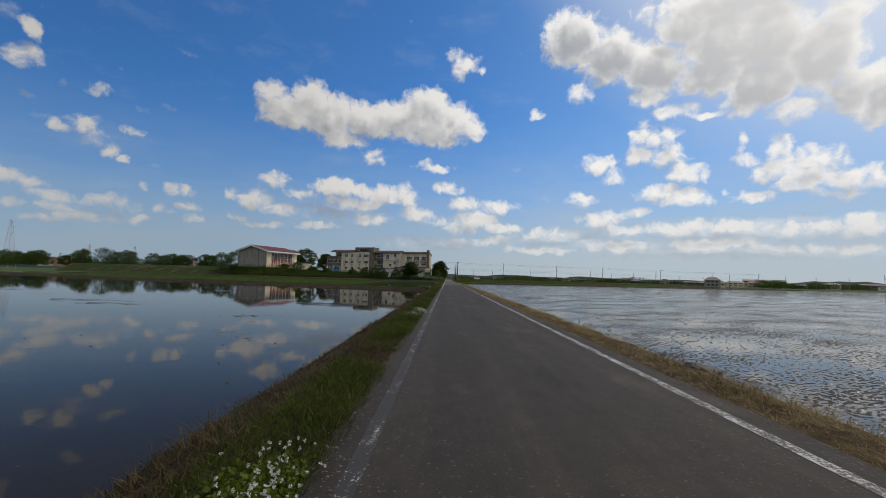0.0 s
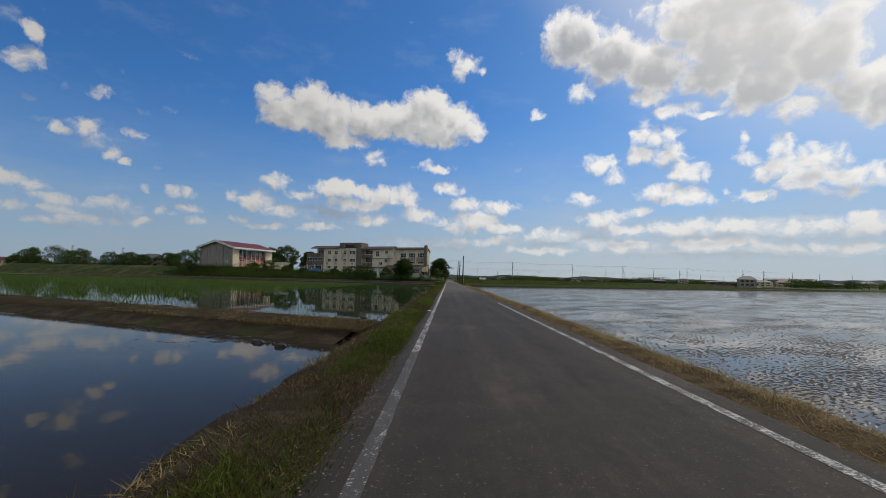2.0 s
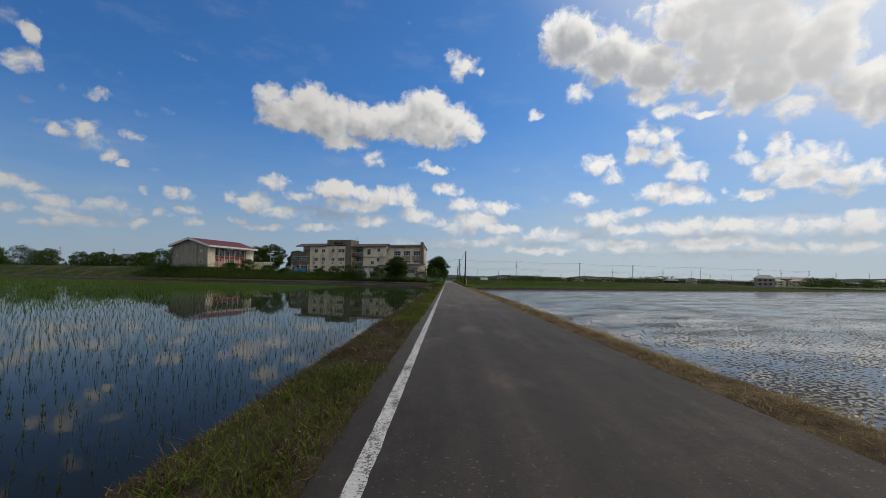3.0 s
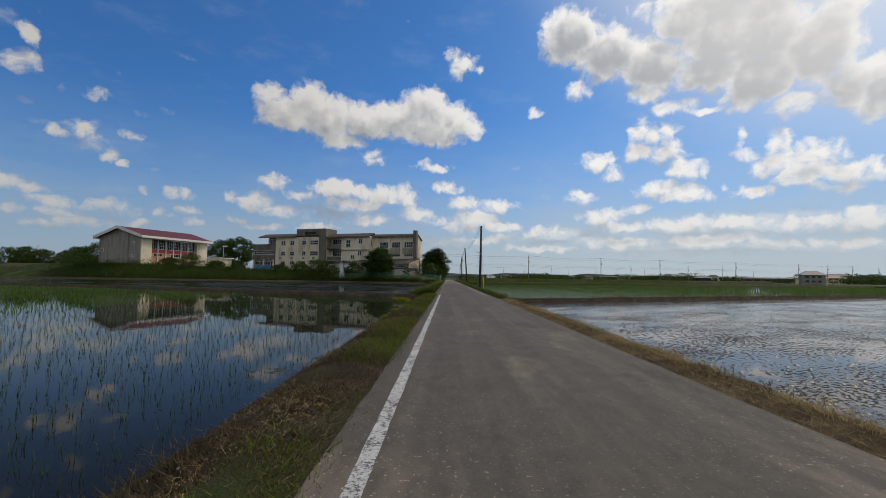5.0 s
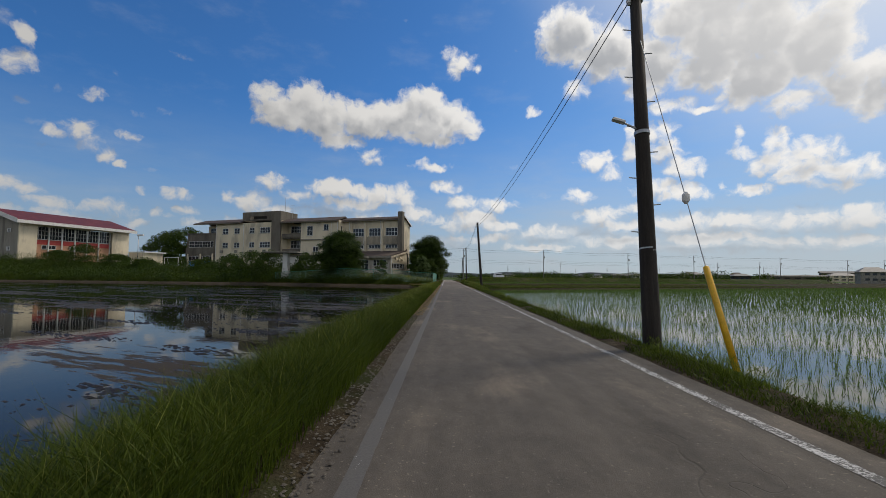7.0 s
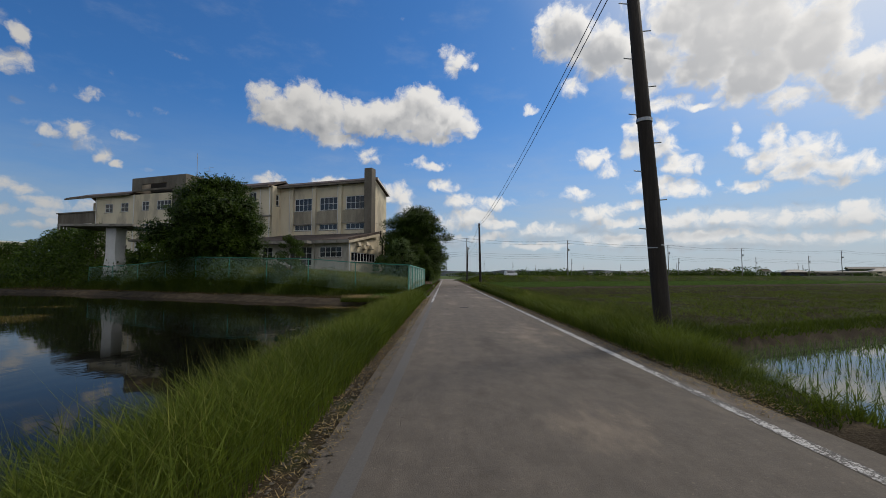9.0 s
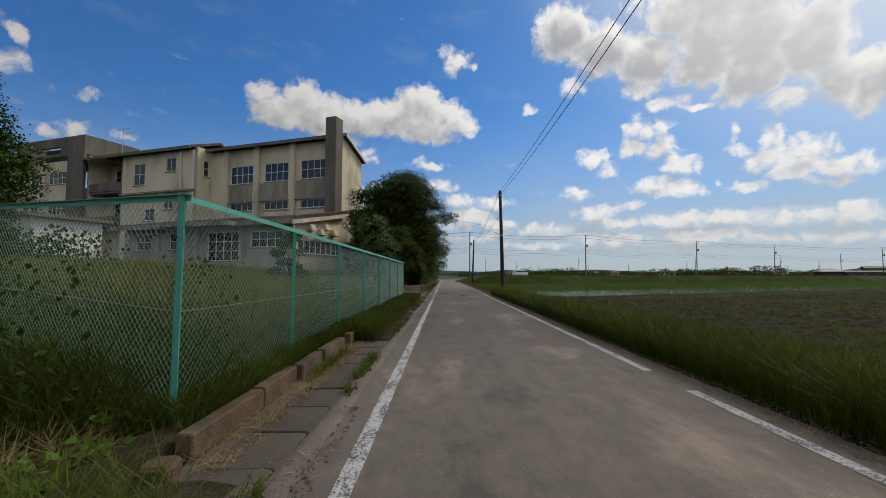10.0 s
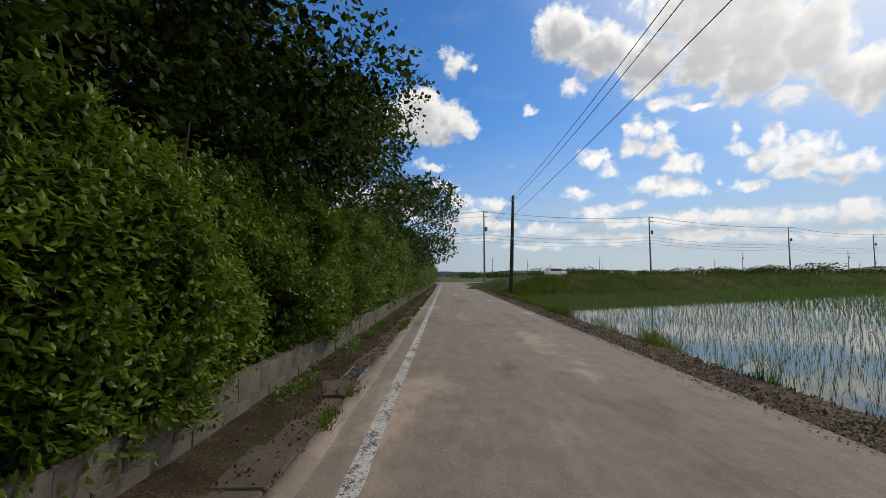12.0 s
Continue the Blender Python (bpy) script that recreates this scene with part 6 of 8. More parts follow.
def fence(x0, y0, ux, uy, spans, span, zs, label):
    """Chain-link fence: posts, top rail, two tension wires and mesh, following the ground."""
    t = thing("chain_link_fence", label, "fence", m=Matrix.Translation((x0, y0, zs(x0, y0))))
    zb = zs(x0, y0)
    post = Mesh().box(-0.022, -0.022, -0.3, 0.022, -0.017, FH).box(-0.022, -0.0165, -0.3, -0.017, 0.022, FH).data("post", GREENPAINT)
    rail = Mesh().box(0, -0.022, -0.022, span, -0.017, 0.022).box(0, -0.0165, 0.017, span, 0.022, 0.022).data("top_rail", GREENPAINT)
    tens = Mesh().tube([(0, 0, 0), (span, 0, 0)], 0.003, 4).data("tension_wire", STEEL)
    mv, mf = chain_mesh(span - 0.06, FH - 0.12)
    net = mesh_from("mesh", mv, mf, 4, WIRE)
    ang = math.atan2(uy, ux)
    for i in range(spans + 1):
        x, y = ux * span * i, uy * span * i
        z = zs(x0 + x, y0 + y) - zb
        p = new("post", post)
        p.parent, p.matrix_local = t, Matrix.Translation((x, y, z)) @ Matrix.Rotation(radians(RNG.uniform(-1.5, 1.5)), 4, "X")
        if i < spans:
            z2 = zs(x0 + ux * span * (i + 1), y0 + uy * span * (i + 1)) - zb
            rot = Matrix.Translation((x, y, z)) @ Matrix.Rotation(ang, 4, "Z") @ Matrix.Rotation(-math.atan2(z2 - z, span), 4, "Y")
            for me, dz in ((rail, FH - 0.02), (tens, 0.12), (tens, FH * 0.5)):
                o = new(me.name, me)
                o.parent, o.matrix_local = t, rot @ Matrix.Translation((0, 0, dz))
            o = new("mesh", net)
            o.parent, o.matrix_local = t, rot @ Matrix.Translation((0.03, 0.025, 0.08))
    return t


fence(-1.80, FY0, 0.006, 1.0, 7, SPAN, lambda x, y: 0.04, "green chain-link fence beside the lane")
fence(-1.80, FY0, -0.894, 0.447, 9, 3.4, lambda x, y: max(0.05, lot_height(x, y + 0.4)) if x < -2.2 else 0.04, "green chain-link fence along the school ground")

# kerb stones below the fence, tilted and broken
kerb = thing("kerb", "row of tan concrete kerb stones below the fence", "kerb", m=Matrix.Translation((-1.5, 198.6, 0)))
yk = 0.2
while yk < 5.2:
    L = RNG.uniform(0.85, 1.25)
    part("kerb_stone", Mesh().chamfer(-0.055, 0, -0.2, 0.055, L - 0.03, RNG.uniform(0.13, 0.2), 0.012, Matrix.Translation((RNG.uniform(-0.03, 0.03), yk, 0)) @ Matrix.Rotation(radians(RNG.uniform(-2, 2)), 4, "Z") @ Matrix.Rotation(radians(RNG.uniform(-5, 3)), 4, "Y")), RUSTWALL, kerb)
    yk += L + (0.35 if RNG.random() < 0.2 else 0.0)

# the kerb turns the corner below the school fence
for i_ in range(4):
    c_ = 0.15 + i_ * 1.05
    part("kerb_stone", Mesh().chamfer(0, -0.055, -0.2, 1.0, 0.055, RNG.uniform(0.05, 0.11), 0.012, Matrix.Translation((-0.40 - c_ * 0.894, 0.75 + c_ * 0.447, 0)) @ Matrix.Rotation(math.atan2(0.447, -0.894) + radians(RNG.uniform(-3, 3)), 4, "Z")), RUSTWALL, kerb)
part("corner_block", Mesh().chamfer(-0.09, -0.10, -0.25, 0.09, 0.08, 0.09, 0.02, Matrix.Translation((-0.02, 0.02, 0)) @ Matrix.Rotation(radians(12), 4, "Z")), RUSTWALL, kerb, "broken concrete block at the kerb's corner")
# soil heaped over the gutter along the fence
sweep("verge_school", straight(-1.05, 202.2, 216.4, 0.25), [(0.3, -0.05), (0.1, 0.02), (-0.2, 0.06), (-0.55, 0.09), (-0.9, 0.07), (-1.4, 0.04)], SOIL, "weedy soil between lane and school fence", 0.05, seed=51, taper=1.6)
sweep("verge_fence", straight(-1.6, 196.5, 203.4, 0.25), [(0.05, -0.2), (0.03, 0.10), (-0.15, 0.12), (-0.4, 0.08), (-0.9, 0.03)], SOIL, "soil under the school fence", 0.03, seed=52)
sweep("verge_grit", straight(-0.84, 196.5, 303, 0.4), [(0.12, -0.05), (0.06, -0.002), (-0.02, 0.005), (-0.08, 0.0), (-0.12, -0.05)], ASPHALT, "asphalt apron along the lane's edge", 0.008, seed=53)
# drive into the school
V = [(-1.42, 215.8, 0.004), (-1.42, 229.0, 0.004), (-2.2, 229.0, 0.02), (-3.4, 224.6, 0.03), (-4.9, 224.8, 0.03), (-7.4, 225.8, 0.03), (-11.5, 227.6, 0.06), (-12.5, 221.0, 0.1), (-7, 216.2, 0.03)]
tagged(new("drive", Mesh().poly([(x, y, z + 0.035) for x, y, z in V][::-1]).data("drive", DRIVE)), "worn grey asphalt drive into the school ground", "drive", kind="structure")
n = 9000
x = -3.9 - 9.5 * RNG.uniform(0, 1, n)
P = np.stack([x, 225.5 + (-7.4 - x) * 0.44 + RNG.normal(0.1, 0.38, n), np.full(n, 0.075)], 1)
Vv, Ff = leaves(P, np.tile([0, 0, 1.0], (n, 1)) + RNG.normal(0, 0.5, (n, 3)), 0.055, 0.3)
tagged(new("leaf_litter", mesh_from("leaf_litter", Vv, Ff, 3, LITTER)), "dead leaves and soil along the drive's far edge", "litter", kind="stuff")
# low curved retaining wall with yellow stripes
pts = [(-4.3, 225.4), (-3.9, 224.9), (-3.45, 224.6), (-3.0, 224.75), (-2.5, 225.5), (-2.1, 226.5), (-1.75, 227.7), (-1.62, 228.2)]
w = Mesh()
for a, b in zip(pts[:-1], pts[1:]):
    d = Vector((b[0] - a[0], b[1] - a[1], 0))
    m = Matrix.Translation((a[0], a[1], 0)) @ Matrix.Rotation(math.atan2(d.y, d.x), 4, "Z")
    w.box(0, 0, -0.2, d.length + 0.01, 0.16, 0.42, m)
wall = solo("retaining_wall", w, RUSTWALL, "low curved concrete retaining wall with faded yellow stripes", "wall")
for a, f in ((1, 0.4), (3, 0.6)):
    p, q = Vector((*pts[a], 0)), Vector((*pts[a + 1], 0))
    c = p.lerp(q, f)
    d = q - p
    m = Matrix.Translation(c) @ Matrix.Rotation(math.atan2(d.y, d.x), 4, "Z")
    part("stripe", Mesh().poly([(-0.05, -0.018, 0.14), (0.04, -0.018, 0.10), (0.05, -0.018, 0.40), (-0.04, -0.018, 0.42)]).poly([(-0.04, -0.012, 0.42), (0.05, -0.012, 0.40), (0.04, -0.012, 0.10), (-0.05, -0.012, 0.14)]), YELLOW, wall, "faded yellow paint stripe").matrix_local = m
# planting bed behind it
V = [(x, y + 0.1, 0.36) for x, y in pts] + [(-1.62, 236, 0.34), (-8.5, 236, 0.6), (-7.5, 229, 0.4)]
tagged(new("ground", Mesh().poly(V).data("ground", STRAWSOIL)), "leaf-littered planting bed behind the low wall", "ground", kind="structure")
# block wall along the hedge
bw = thing("block_wall", "low grey concrete block wall under the hedge", "wall", m=Matrix.Translation((-1.64, 228.2, 0)))
pw = thing("panel_wall", "tan concrete panels between stubby posts below the hedge", "wall", m=Matrix.Translation((-1.64, 228.2, 0)))
for y0_, y1_, x_ in ((-0.05, 1.32, 0.0), (1.46, 3.05, 0.0)):
    part("panel", Mesh().chamfer(x_ - 0.05, y0_, -0.2, x_ + 0.05, y1_, 0.40, 0.012), PANEL, pw)
    part("foot_board", Mesh().chamfer(x_ + 0.053, y0_ + 0.02, -0.2, x_ + 0.075, y1_ - 0.01, 0.14, 0.008), PANEL, pw)
for x_, y_, h_ in ((0.12, -0.2, 0.37), (-0.02, -0.16, 0.40), (0.11, 1.32, 0.44), (0.07, 3.08, 0.44)):
    part("old_post", Mesh().chamfer(x_ - 0.07, y_, -0.2, x_ + 0.07, y_ + 0.13, h_, 0.04), PANEL, pw, "weathered stubby concrete post")
blk = Mesh().chamfer(-0.06, 0.002, 0.0, 0.06, 0.398, 0.193, 0.005).data("block", BLOCK)
for c in range(2):
    for i in range(8, 148):
        o = new("block", blk)
        o.parent = bw
        o.matrix_local = pose(RNG.normal(0, 0.003), i * 0.4 + (0.2 if c else 0), -0.05 + c * 0.195, 0, 0, RNG.normal(0, 0.3))
part("footing", Mesh().box(-0.045, 3.2, -0.3, 0.045, 76, 0.33), OLDCONC, bw)
# grey blocks facing the wall's end towards the lane
for a, b in zip(pts[3:-1], pts[4:]):
    d = Vector((b[0] - a[0], b[1] - a[1], 0))
    m = Matrix.Translation((a[0], a[1], 0)) @ Matrix.Rotation(math.atan2(d.y, d.x), 4, "Z")
    k_ = max(1, round(d.length / 0.4))
    for c in range(2):
        for i in range(k_):
            part("block", Mesh().chamfer(d.length * i / k_ + 0.004, -0.014, -0.05 + c * 0.235, d.length * (i + 1) / k_ - 0.004, 0.02, 0.18 + c * 0.235, 0.004, m), RUSTWALL, wall)
# gutter with concrete lids
gut = thing("gutter", "roadside gutter covered with concrete lids", "gutter", m=Matrix.Translation((-1.12, 197.5, 0)))
lid = Mesh().chamfer(-0.2, 0.006, -0.06, 0.2, 0.594, 0.012, 0.01).data("lid", LID)
grate_y = (222.5, 231.6, 240.5)
for i in range(125):
    y = i * 0.6
    if any(abs(197.5 + y + 0.3 - g) < 0.45 for g in grate_y):
        continue
    o = new("lid", lid)
    o.parent = gut
    o.matrix_local = pose(RNG.normal(0, 0.006), y, RNG.normal(0, 0.005), RNG.normal(0, 0.4), RNG.normal(0, 0.6), RNG.normal(0, 0.5))
for g in grate_y:
    gr = Mesh()
    y0 = g - 197.5
    gr.box(-0.2, y0 - 0.4, -0.03, -0.17, y0 + 0.4, 0.01).box(0.17, y0 - 0.4, -0.03, 0.2, y0 + 0.4, 0.01)
    for j in range(17):
        gr.box(-0.168, y0 - 0.4 + j * 0.049, -0.03, 0.168, y0 - 0.4 + j * 0.049 + 0.012, 0.008)
    gr.box(-0.01, y0 - 0.4, 0.009, 0.01, y0 + 0.4, 0.014)
    part("grating", gr, STEEL, gut, "steel drain grating")
part("channel", Mesh().box(-0.36, -1.0, -0.35, -0.21, 78, 0.0).box(0.21, -1.0, -0.35, 0.26, 78, -0.004).box(-0.2, -1.0, -0.35, 0.2, 78, -0.2), OLDCONC, gut)

sweep("verge_wall", straight(-1.38, 226.0, 304), [(0.27, -0.01), (0.2, 0.018), (0.1, 0.03), (0.0, 0.035), (-0.1, 0.04), (-0.2, 0.05)], SOIL, "soil and litter along the wall's foot", 0.012, seed=61)
# traffic cone
cone = thing("traffic_cone", "faded orange traffic cone with white bands, leaning slightly", "traffic cone", m=Matrix.Translation((-2.5, 223.85, 0.04)) @ Matrix.Rotation(radians(-5), 4, "Y"))
part("base", Mesh().chamfer(-0.19, -0.19, 0, 0.19, 0.19, 0.035, 0.02), RUBBER, cone)


def cone_r(z):
    return 0.125 - 0.105 * z / 0.62


part("body", Mesh().lathe([(0.15, 0.036), (0.145, 0.05), (cone_r(0.05), 0.07), (cone_r(0.6), 0.62), (0.012, 0.635)], 20), CONEORANGE, cone, smooth=True)
for z0, z1 in ((0.22, 0.29), (0.37, 0.43), (0.49, 0.535)):
    part("band", Mesh().lathe([(cone_r(z0) + 0.004, z0), (cone_r(z1) + 0.004, z1), (cone_r(z1) + 0.001, z1 + 0.001), (cone_r(z0) + 0.001, z0 - 0.001)], 20), CONCRETE, cone, "white reflective band", smooth=True)
# chain across the drive
cp = thing("chain_barrier", "white post with a slack chain across the drive", "barrier", m=Matrix.Translation((-4.7, 225.0, 0.03)))
part("post", Mesh().tube([(0, 0, -0.1), (0, 0, 0.98)], 0.028, 10), WHITE, cp)
ch = [(-i * 0.5, i * 0.15, max(0.95 - 0.90 * math.sin(min(1, i / 7) * math.pi / 2), lot_height(-4.7 - i * 0.5, 225.0 + i * 0.15) + 0.05)) for i in range(20)]
part("chain", Mesh().tube(ch, 0.012, 5), WHITE, cp)


def cover(x, y, r, label):
    t = thing("manhole_cover", label, "manhole cover", m=Matrix.Translation((x, y, road_z(min(max(x, -0.7), 2.7)) if x > -1 else 0.072)))
    part("rim", Mesh().lathe([(r, -0.02), (r, 0.001), (r * 0.9, 0.003), (r * 0.9, -0.01)], 28), IRON, t)
    part("lid", Mesh().lathe([(r * 0.9, -0.02), (r * 0.895, 0.001), (r * 0.8, 0.004), (r * 0.45, 0.002), (0.0, 0.004)], 28), IRON, t)


cover(0.71, 192.0, 0.16, "small round iron cover in the lane")
cover(1.62, 130.2, 0.10, "small round iron valve cover in the lane")
cover(0.16, 223.6, 0.34, "round iron manhole cover in the lane")
cover(-6.6, 223.3, 0.36, "round iron manhole cover in the drive")

# shelter with a white pier in front of the school
sh = thing("shelter", "flat-roofed shelter on a white curved pier", "shelter", m=Matrix.Translation((-27.6, 213.0, lot_height(-27.6, 214))))
part("pier", Mesh().poly([(-0.75, 0, -0.5), (0.95, 0, -0.5), (0.55, 0, 1.0), (0.35, 0, 2.2), (0.42, 0, 4.3), (-0.45, 0, 4.3), (-0.4, 0, 2.0), (-0.55, 0, 1.0)])
     .poly([(-0.75, 1.2, -0.5), (-0.55, 1.2, 1.0), (-0.4, 1.2, 2.0), (-0.45, 1.2, 4.3), (0.42, 1.2, 4.3), (0.35, 1.2, 2.2), (0.55, 1.2, 1.0), (0.95, 1.2, -0.5)])
     .poly([(0.95, 0, -0.5), (0.95, 1.2, -0.5), (0.55, 1.2, 1.0), (0.55, 0, 1.0)]).poly([(0.55, 0, 1.0), (0.55, 1.2, 1.0), (0.35, 1.2, 2.2), (0.35, 0, 2.2)])
     .poly([(0.35, 0, 2.2), (0.35, 1.2, 2.2), (0.42, 1.2, 4.3), (0.42, 0, 4.3)]), WHITE, sh, "white painted curved pier")
part("roof", Mesh().box(-3.6, -1.0, 4.31, 2.4, 3.0, 4.5), CONCRETE, sh)

# lamp post and a white goal frame on the school ground
lp = thing("street_lamp", "grey steel lamp post on the school ground", "street lamp", m=Matrix.Translation((-73.7, 242.5, 3.4)))
part("pole", Mesh().tube([(0, 0, -0.3), (0, 0, 7.0)], [0.10, 0.07], 8), STEEL, lp, smooth=True)
part("lamp_head", Mesh().chamfer(-0.3, -0.25, 7.0, 1.2, 0.25, 7.35, 0.08), WHITE, lp)
goal = thing("football_goal", "white steel football goal on the school ground", "goal", m=Matrix.Translation((-64.0, 240.0, lot_height(-64.0, 240.0))))
for x in (-1.6, 1.6):
    part("upright", Mesh().tube([(x, 0, -0.2), (x, 0, 2.0)], 0.06, 8), WHITE, goal)
    part("stay", Mesh().tube([(x, 0, 2.0), (x, 1.0, 1.9), (x, 1.8, 0.0)], 0.04, 6), WHITE, goal)
part("crossbar", Mesh().tube([(-1.66, 0, 2.05), (1.66, 0, 2.05)], 0.06, 8), WHITE, goal)

# small white outbuilding on the school ground
ob_ = thing("outbuilding", "small white flat-roofed outbuilding on the school ground", "outbuilding", m=Matrix.Translation((-30.8, 226.5, lot_height(-30.8, 226.5))) @ Matrix.Rotation(ANG, 4, "Z"))
wq = part("wall", wall_with_holes(-6.0, 3.6, -0.3, 3.3, 0, [(0.6, 2.0, 0.9, 2.1), (-3.5, -1.5, 0.9, 2.1)]), WHITE, ob_)
window(wq, 0.6, 2.0, 0.9, 2.1, 0.1, 2, 1)
window(wq, -3.5, -1.5, 0.9, 2.1, 0.1, 3, 1)
part("side_wall", Mesh().box(3.3, 0.31, -0.3, 3.6, 4.5, 3.3), WHITE, ob_)
# another dark slab in place of the dim interior
part("inside", Mesh().box(-5.8, 1.2, -0.3, 3.2, 1.3, 3.2), DARKCONC, ob_)
part("roof", Mesh().box(-6.4, -0.5, 3.31, 4.1, 5.0, 3.55), DARKCONC, ob_)

# a scrap of paper on the lane's shoulder, a clump of twigs on the lane
solo("paper_scrap", Mesh().poly([(-0.09, -0.06, 0.004), (0.08, -0.04, 0.010), (0.10, 0.05, 0.004), (-0.05, 0.07, 0.018)]).poly([(-0.05, 0.07, 0.016), (0.10, 0.05, 0.002), (0.08, -0.04, 0.008), (-0.09, -0.06, 0.002)]), WHITE, "crumpled white paper scrap beside the lane", "paper", m=Matrix.Translation((-0.63, 54.3, 0.004)))
tw = thing("twig_clump", "clump of twigs and dead leaves on the lane", "twigs", m=Matrix.Translation((1.1, 219.9, 0.006)))
for k_ in range(14):
    a_ = RNG.uniform(0, math.tau)
    part("twig", Mesh().tube([(0.12 * math.cos(a_ + 2), 0.12 * math.sin(a_ + 2), 0.008), (0.02 * k_ / 14, 0, 0.05), (0.16 * math.cos(a_), 0.16 * math.sin(a_), 0.012)], 0.006, 5), BARK, tw)

# a white van far off on the crossing road
car = thing("van", "white van on the far crossing road", "van", m=Matrix.Translation((22.0, 324.0, 0.82)) @ Matrix.Rotation(radians(24), 4, "Z"))
part("body", Mesh().chamfer(-2.2, -0.85, 0.3, 2.2, 0.85, 1.25, 0.15).chamfer(-2.0, -0.8, 1.2, 1.3, 0.8, 1.95, 0.2), CARWHITE, car)
part("window", Mesh().box(-1.8, -0.86, 1.3, 1.0, -0.81, 1.75), GLASS, car)
for x in (-1.35, 1.4):
    part("wheel", Mesh().lathe([(0.0, -0.1), (0.31, -0.1), (0.31, 0.1), (0.0, 0.1)], 14, Matrix.Translation((x, -0.8, 0.31)) @ Matrix.Rotation(radians(90), 4, "X")), RUBBER, car)

# ---------------------------------------------------------------- grasses, rice and litter


def prof_z(profile, o):
    xs_ = [p[0] for p in profile]
    zs_ = [p[1] for p in profile]
    if xs_[0] > xs_[-1]:
        xs_, zs_ = xs_[::-1], zs_[::-1]
    return np.interp(o, xs_, zs_)


def on_left(n, y0, y1, o0, o1, power=1.0):
    y = RNG.uniform(y0, y1, n)
    o = o0 + (o1 - o0) * RNG.uniform(0, 1, n) ** power
    return np.stack([-0.76 + o, y, prof_z(LEFT, o) - 0.02], 1)


def on_right(n, y0, y1, o0, o1, power=1.0):
    y = RNG.uniform(y0, y1, n)
    o = o0 + (o1 - o0) * RNG.uniform(0, 1, n) ** power
    return np.stack([2.74 + o, y, prof_z(RIGHT, o) - 0.02], 1)


def patchy(P, s, lo, seed):
    """Keeps points where a slow noise is high."""
    k = np.array([wob(p[0], p[1], s, seed) for p in P])
    return P[k > lo]


def clods(name, P, size, mat, label, flat=0.5, turn=None, long=1.0):
    """Small lumps of mud: squashed octahedra."""
    n = len(P)
    s = size * RNG.uniform(0.4, 1.5, n)
    o = np.array([[1, 0, 0], [0, 1, 0], [-1, 0, 0], [0, -1, 0], [0, 0, 1]], float)
    a = RNG.uniform(0, math.tau, n) if turn is None else turn + RNG.normal(0, 0.2, n)
    st = RNG.uniform(0.6, 1.6, n) * long
    q = o[None] * np.stack([s * st, s / st, s * flat], 1)[:, None]
    c, d = np.cos(a)[:, None], np.sin(a)[:, None]
    V = np.stack([q[..., 0] * c - q[..., 1] * d, q[..., 0] * d + q[..., 1] * c, q[..., 2]], -1) + P[:, None]
    i = np.arange(n)[:, None] * 5
    F = np.concatenate([i + [0, 1, 4], i + [1, 2, 4], i + [2, 3, 4], i + [3, 0, 4]], 1).ravel()
    return tagged(new(name, mesh_from(name, V.reshape(-1, 3), F, 3, mat)), label, "mud", kind="stuff")


# bank beside the open paddy: matted brown growth with green patches
blades("bank_grass", patchy(on_left(90000, -3, 126, -0.15, -1.3), 0.9, -0.2, 20), 0.075, GRASS_BROWN, "matted brown-green growth on the bank", width=0.008, lean=1.2)
blades("bank_grass", patchy(on_left(60000, -3, 50, 0.06, -0.55), 0.55, -0.12, 21), 0.13, GRASS_TALL, "fresh green grass on the bank", width=0.006, lean=0.9)
blades("bank_grass", on_left(60000, -3, 127, 0.05, -0.9), 0.05, GRASS_BROWN, "low brown growth along the lane's edge", width=0.006, lean=1.6)
blades("bank_grass", patchy(on_left(40000, -3, 127, -0.3, -1.3), 0.8, 0.05, 26), 0.16, GRASS_BROWN, "rust-brown weeds on the bank", width=0.006, lean=1.0)
blades("bank_grass", patchy(on_left(30000, 47, 127, 0.03, -0.7), 0.5, 0.08, 22), 0.13, GRASS, "green grass tufts on the bank", width=0.008, lean=0.9)
blades("bank_grass", patchy(on_left(70000, 30, 127, -0.1, -1.1), 0.7, -0.12, 23), 0.05, GRASS_DRY, "dry grass on the bank", width=0.004, lean=3.0)
blades("bank_grass", on_left(90000, -3, 60, 0.08, -0.7), 0.07, GRASS_BROWN, "matted brown growth close to the lane", width=0.008, lean=1.4)
blades("bank_grass", patchy(on_left(40000, -3, 60, 0.08, -0.5), 0.9, -0.1, 41), 0.08, GRASS_TALL, "low green growth close to the lane", width=0.008, lean=1.2)
blades("straw", patchy(on_left(60000, 55, 127, -0.02, -0.75), 0.8, -0.15, 48), 0.03, GRASS_DRY, "pale trampled straw on the bank", "straw", width=0.005, lean=3.5)
blades("bank_grass", patchy(on_left(26000, 50, 127, 0.0, -0.9), 0.45, 0.15, 49), 0.15, GRASS, "fresh green tufts on the bank", width=0.007, lean=0.9)
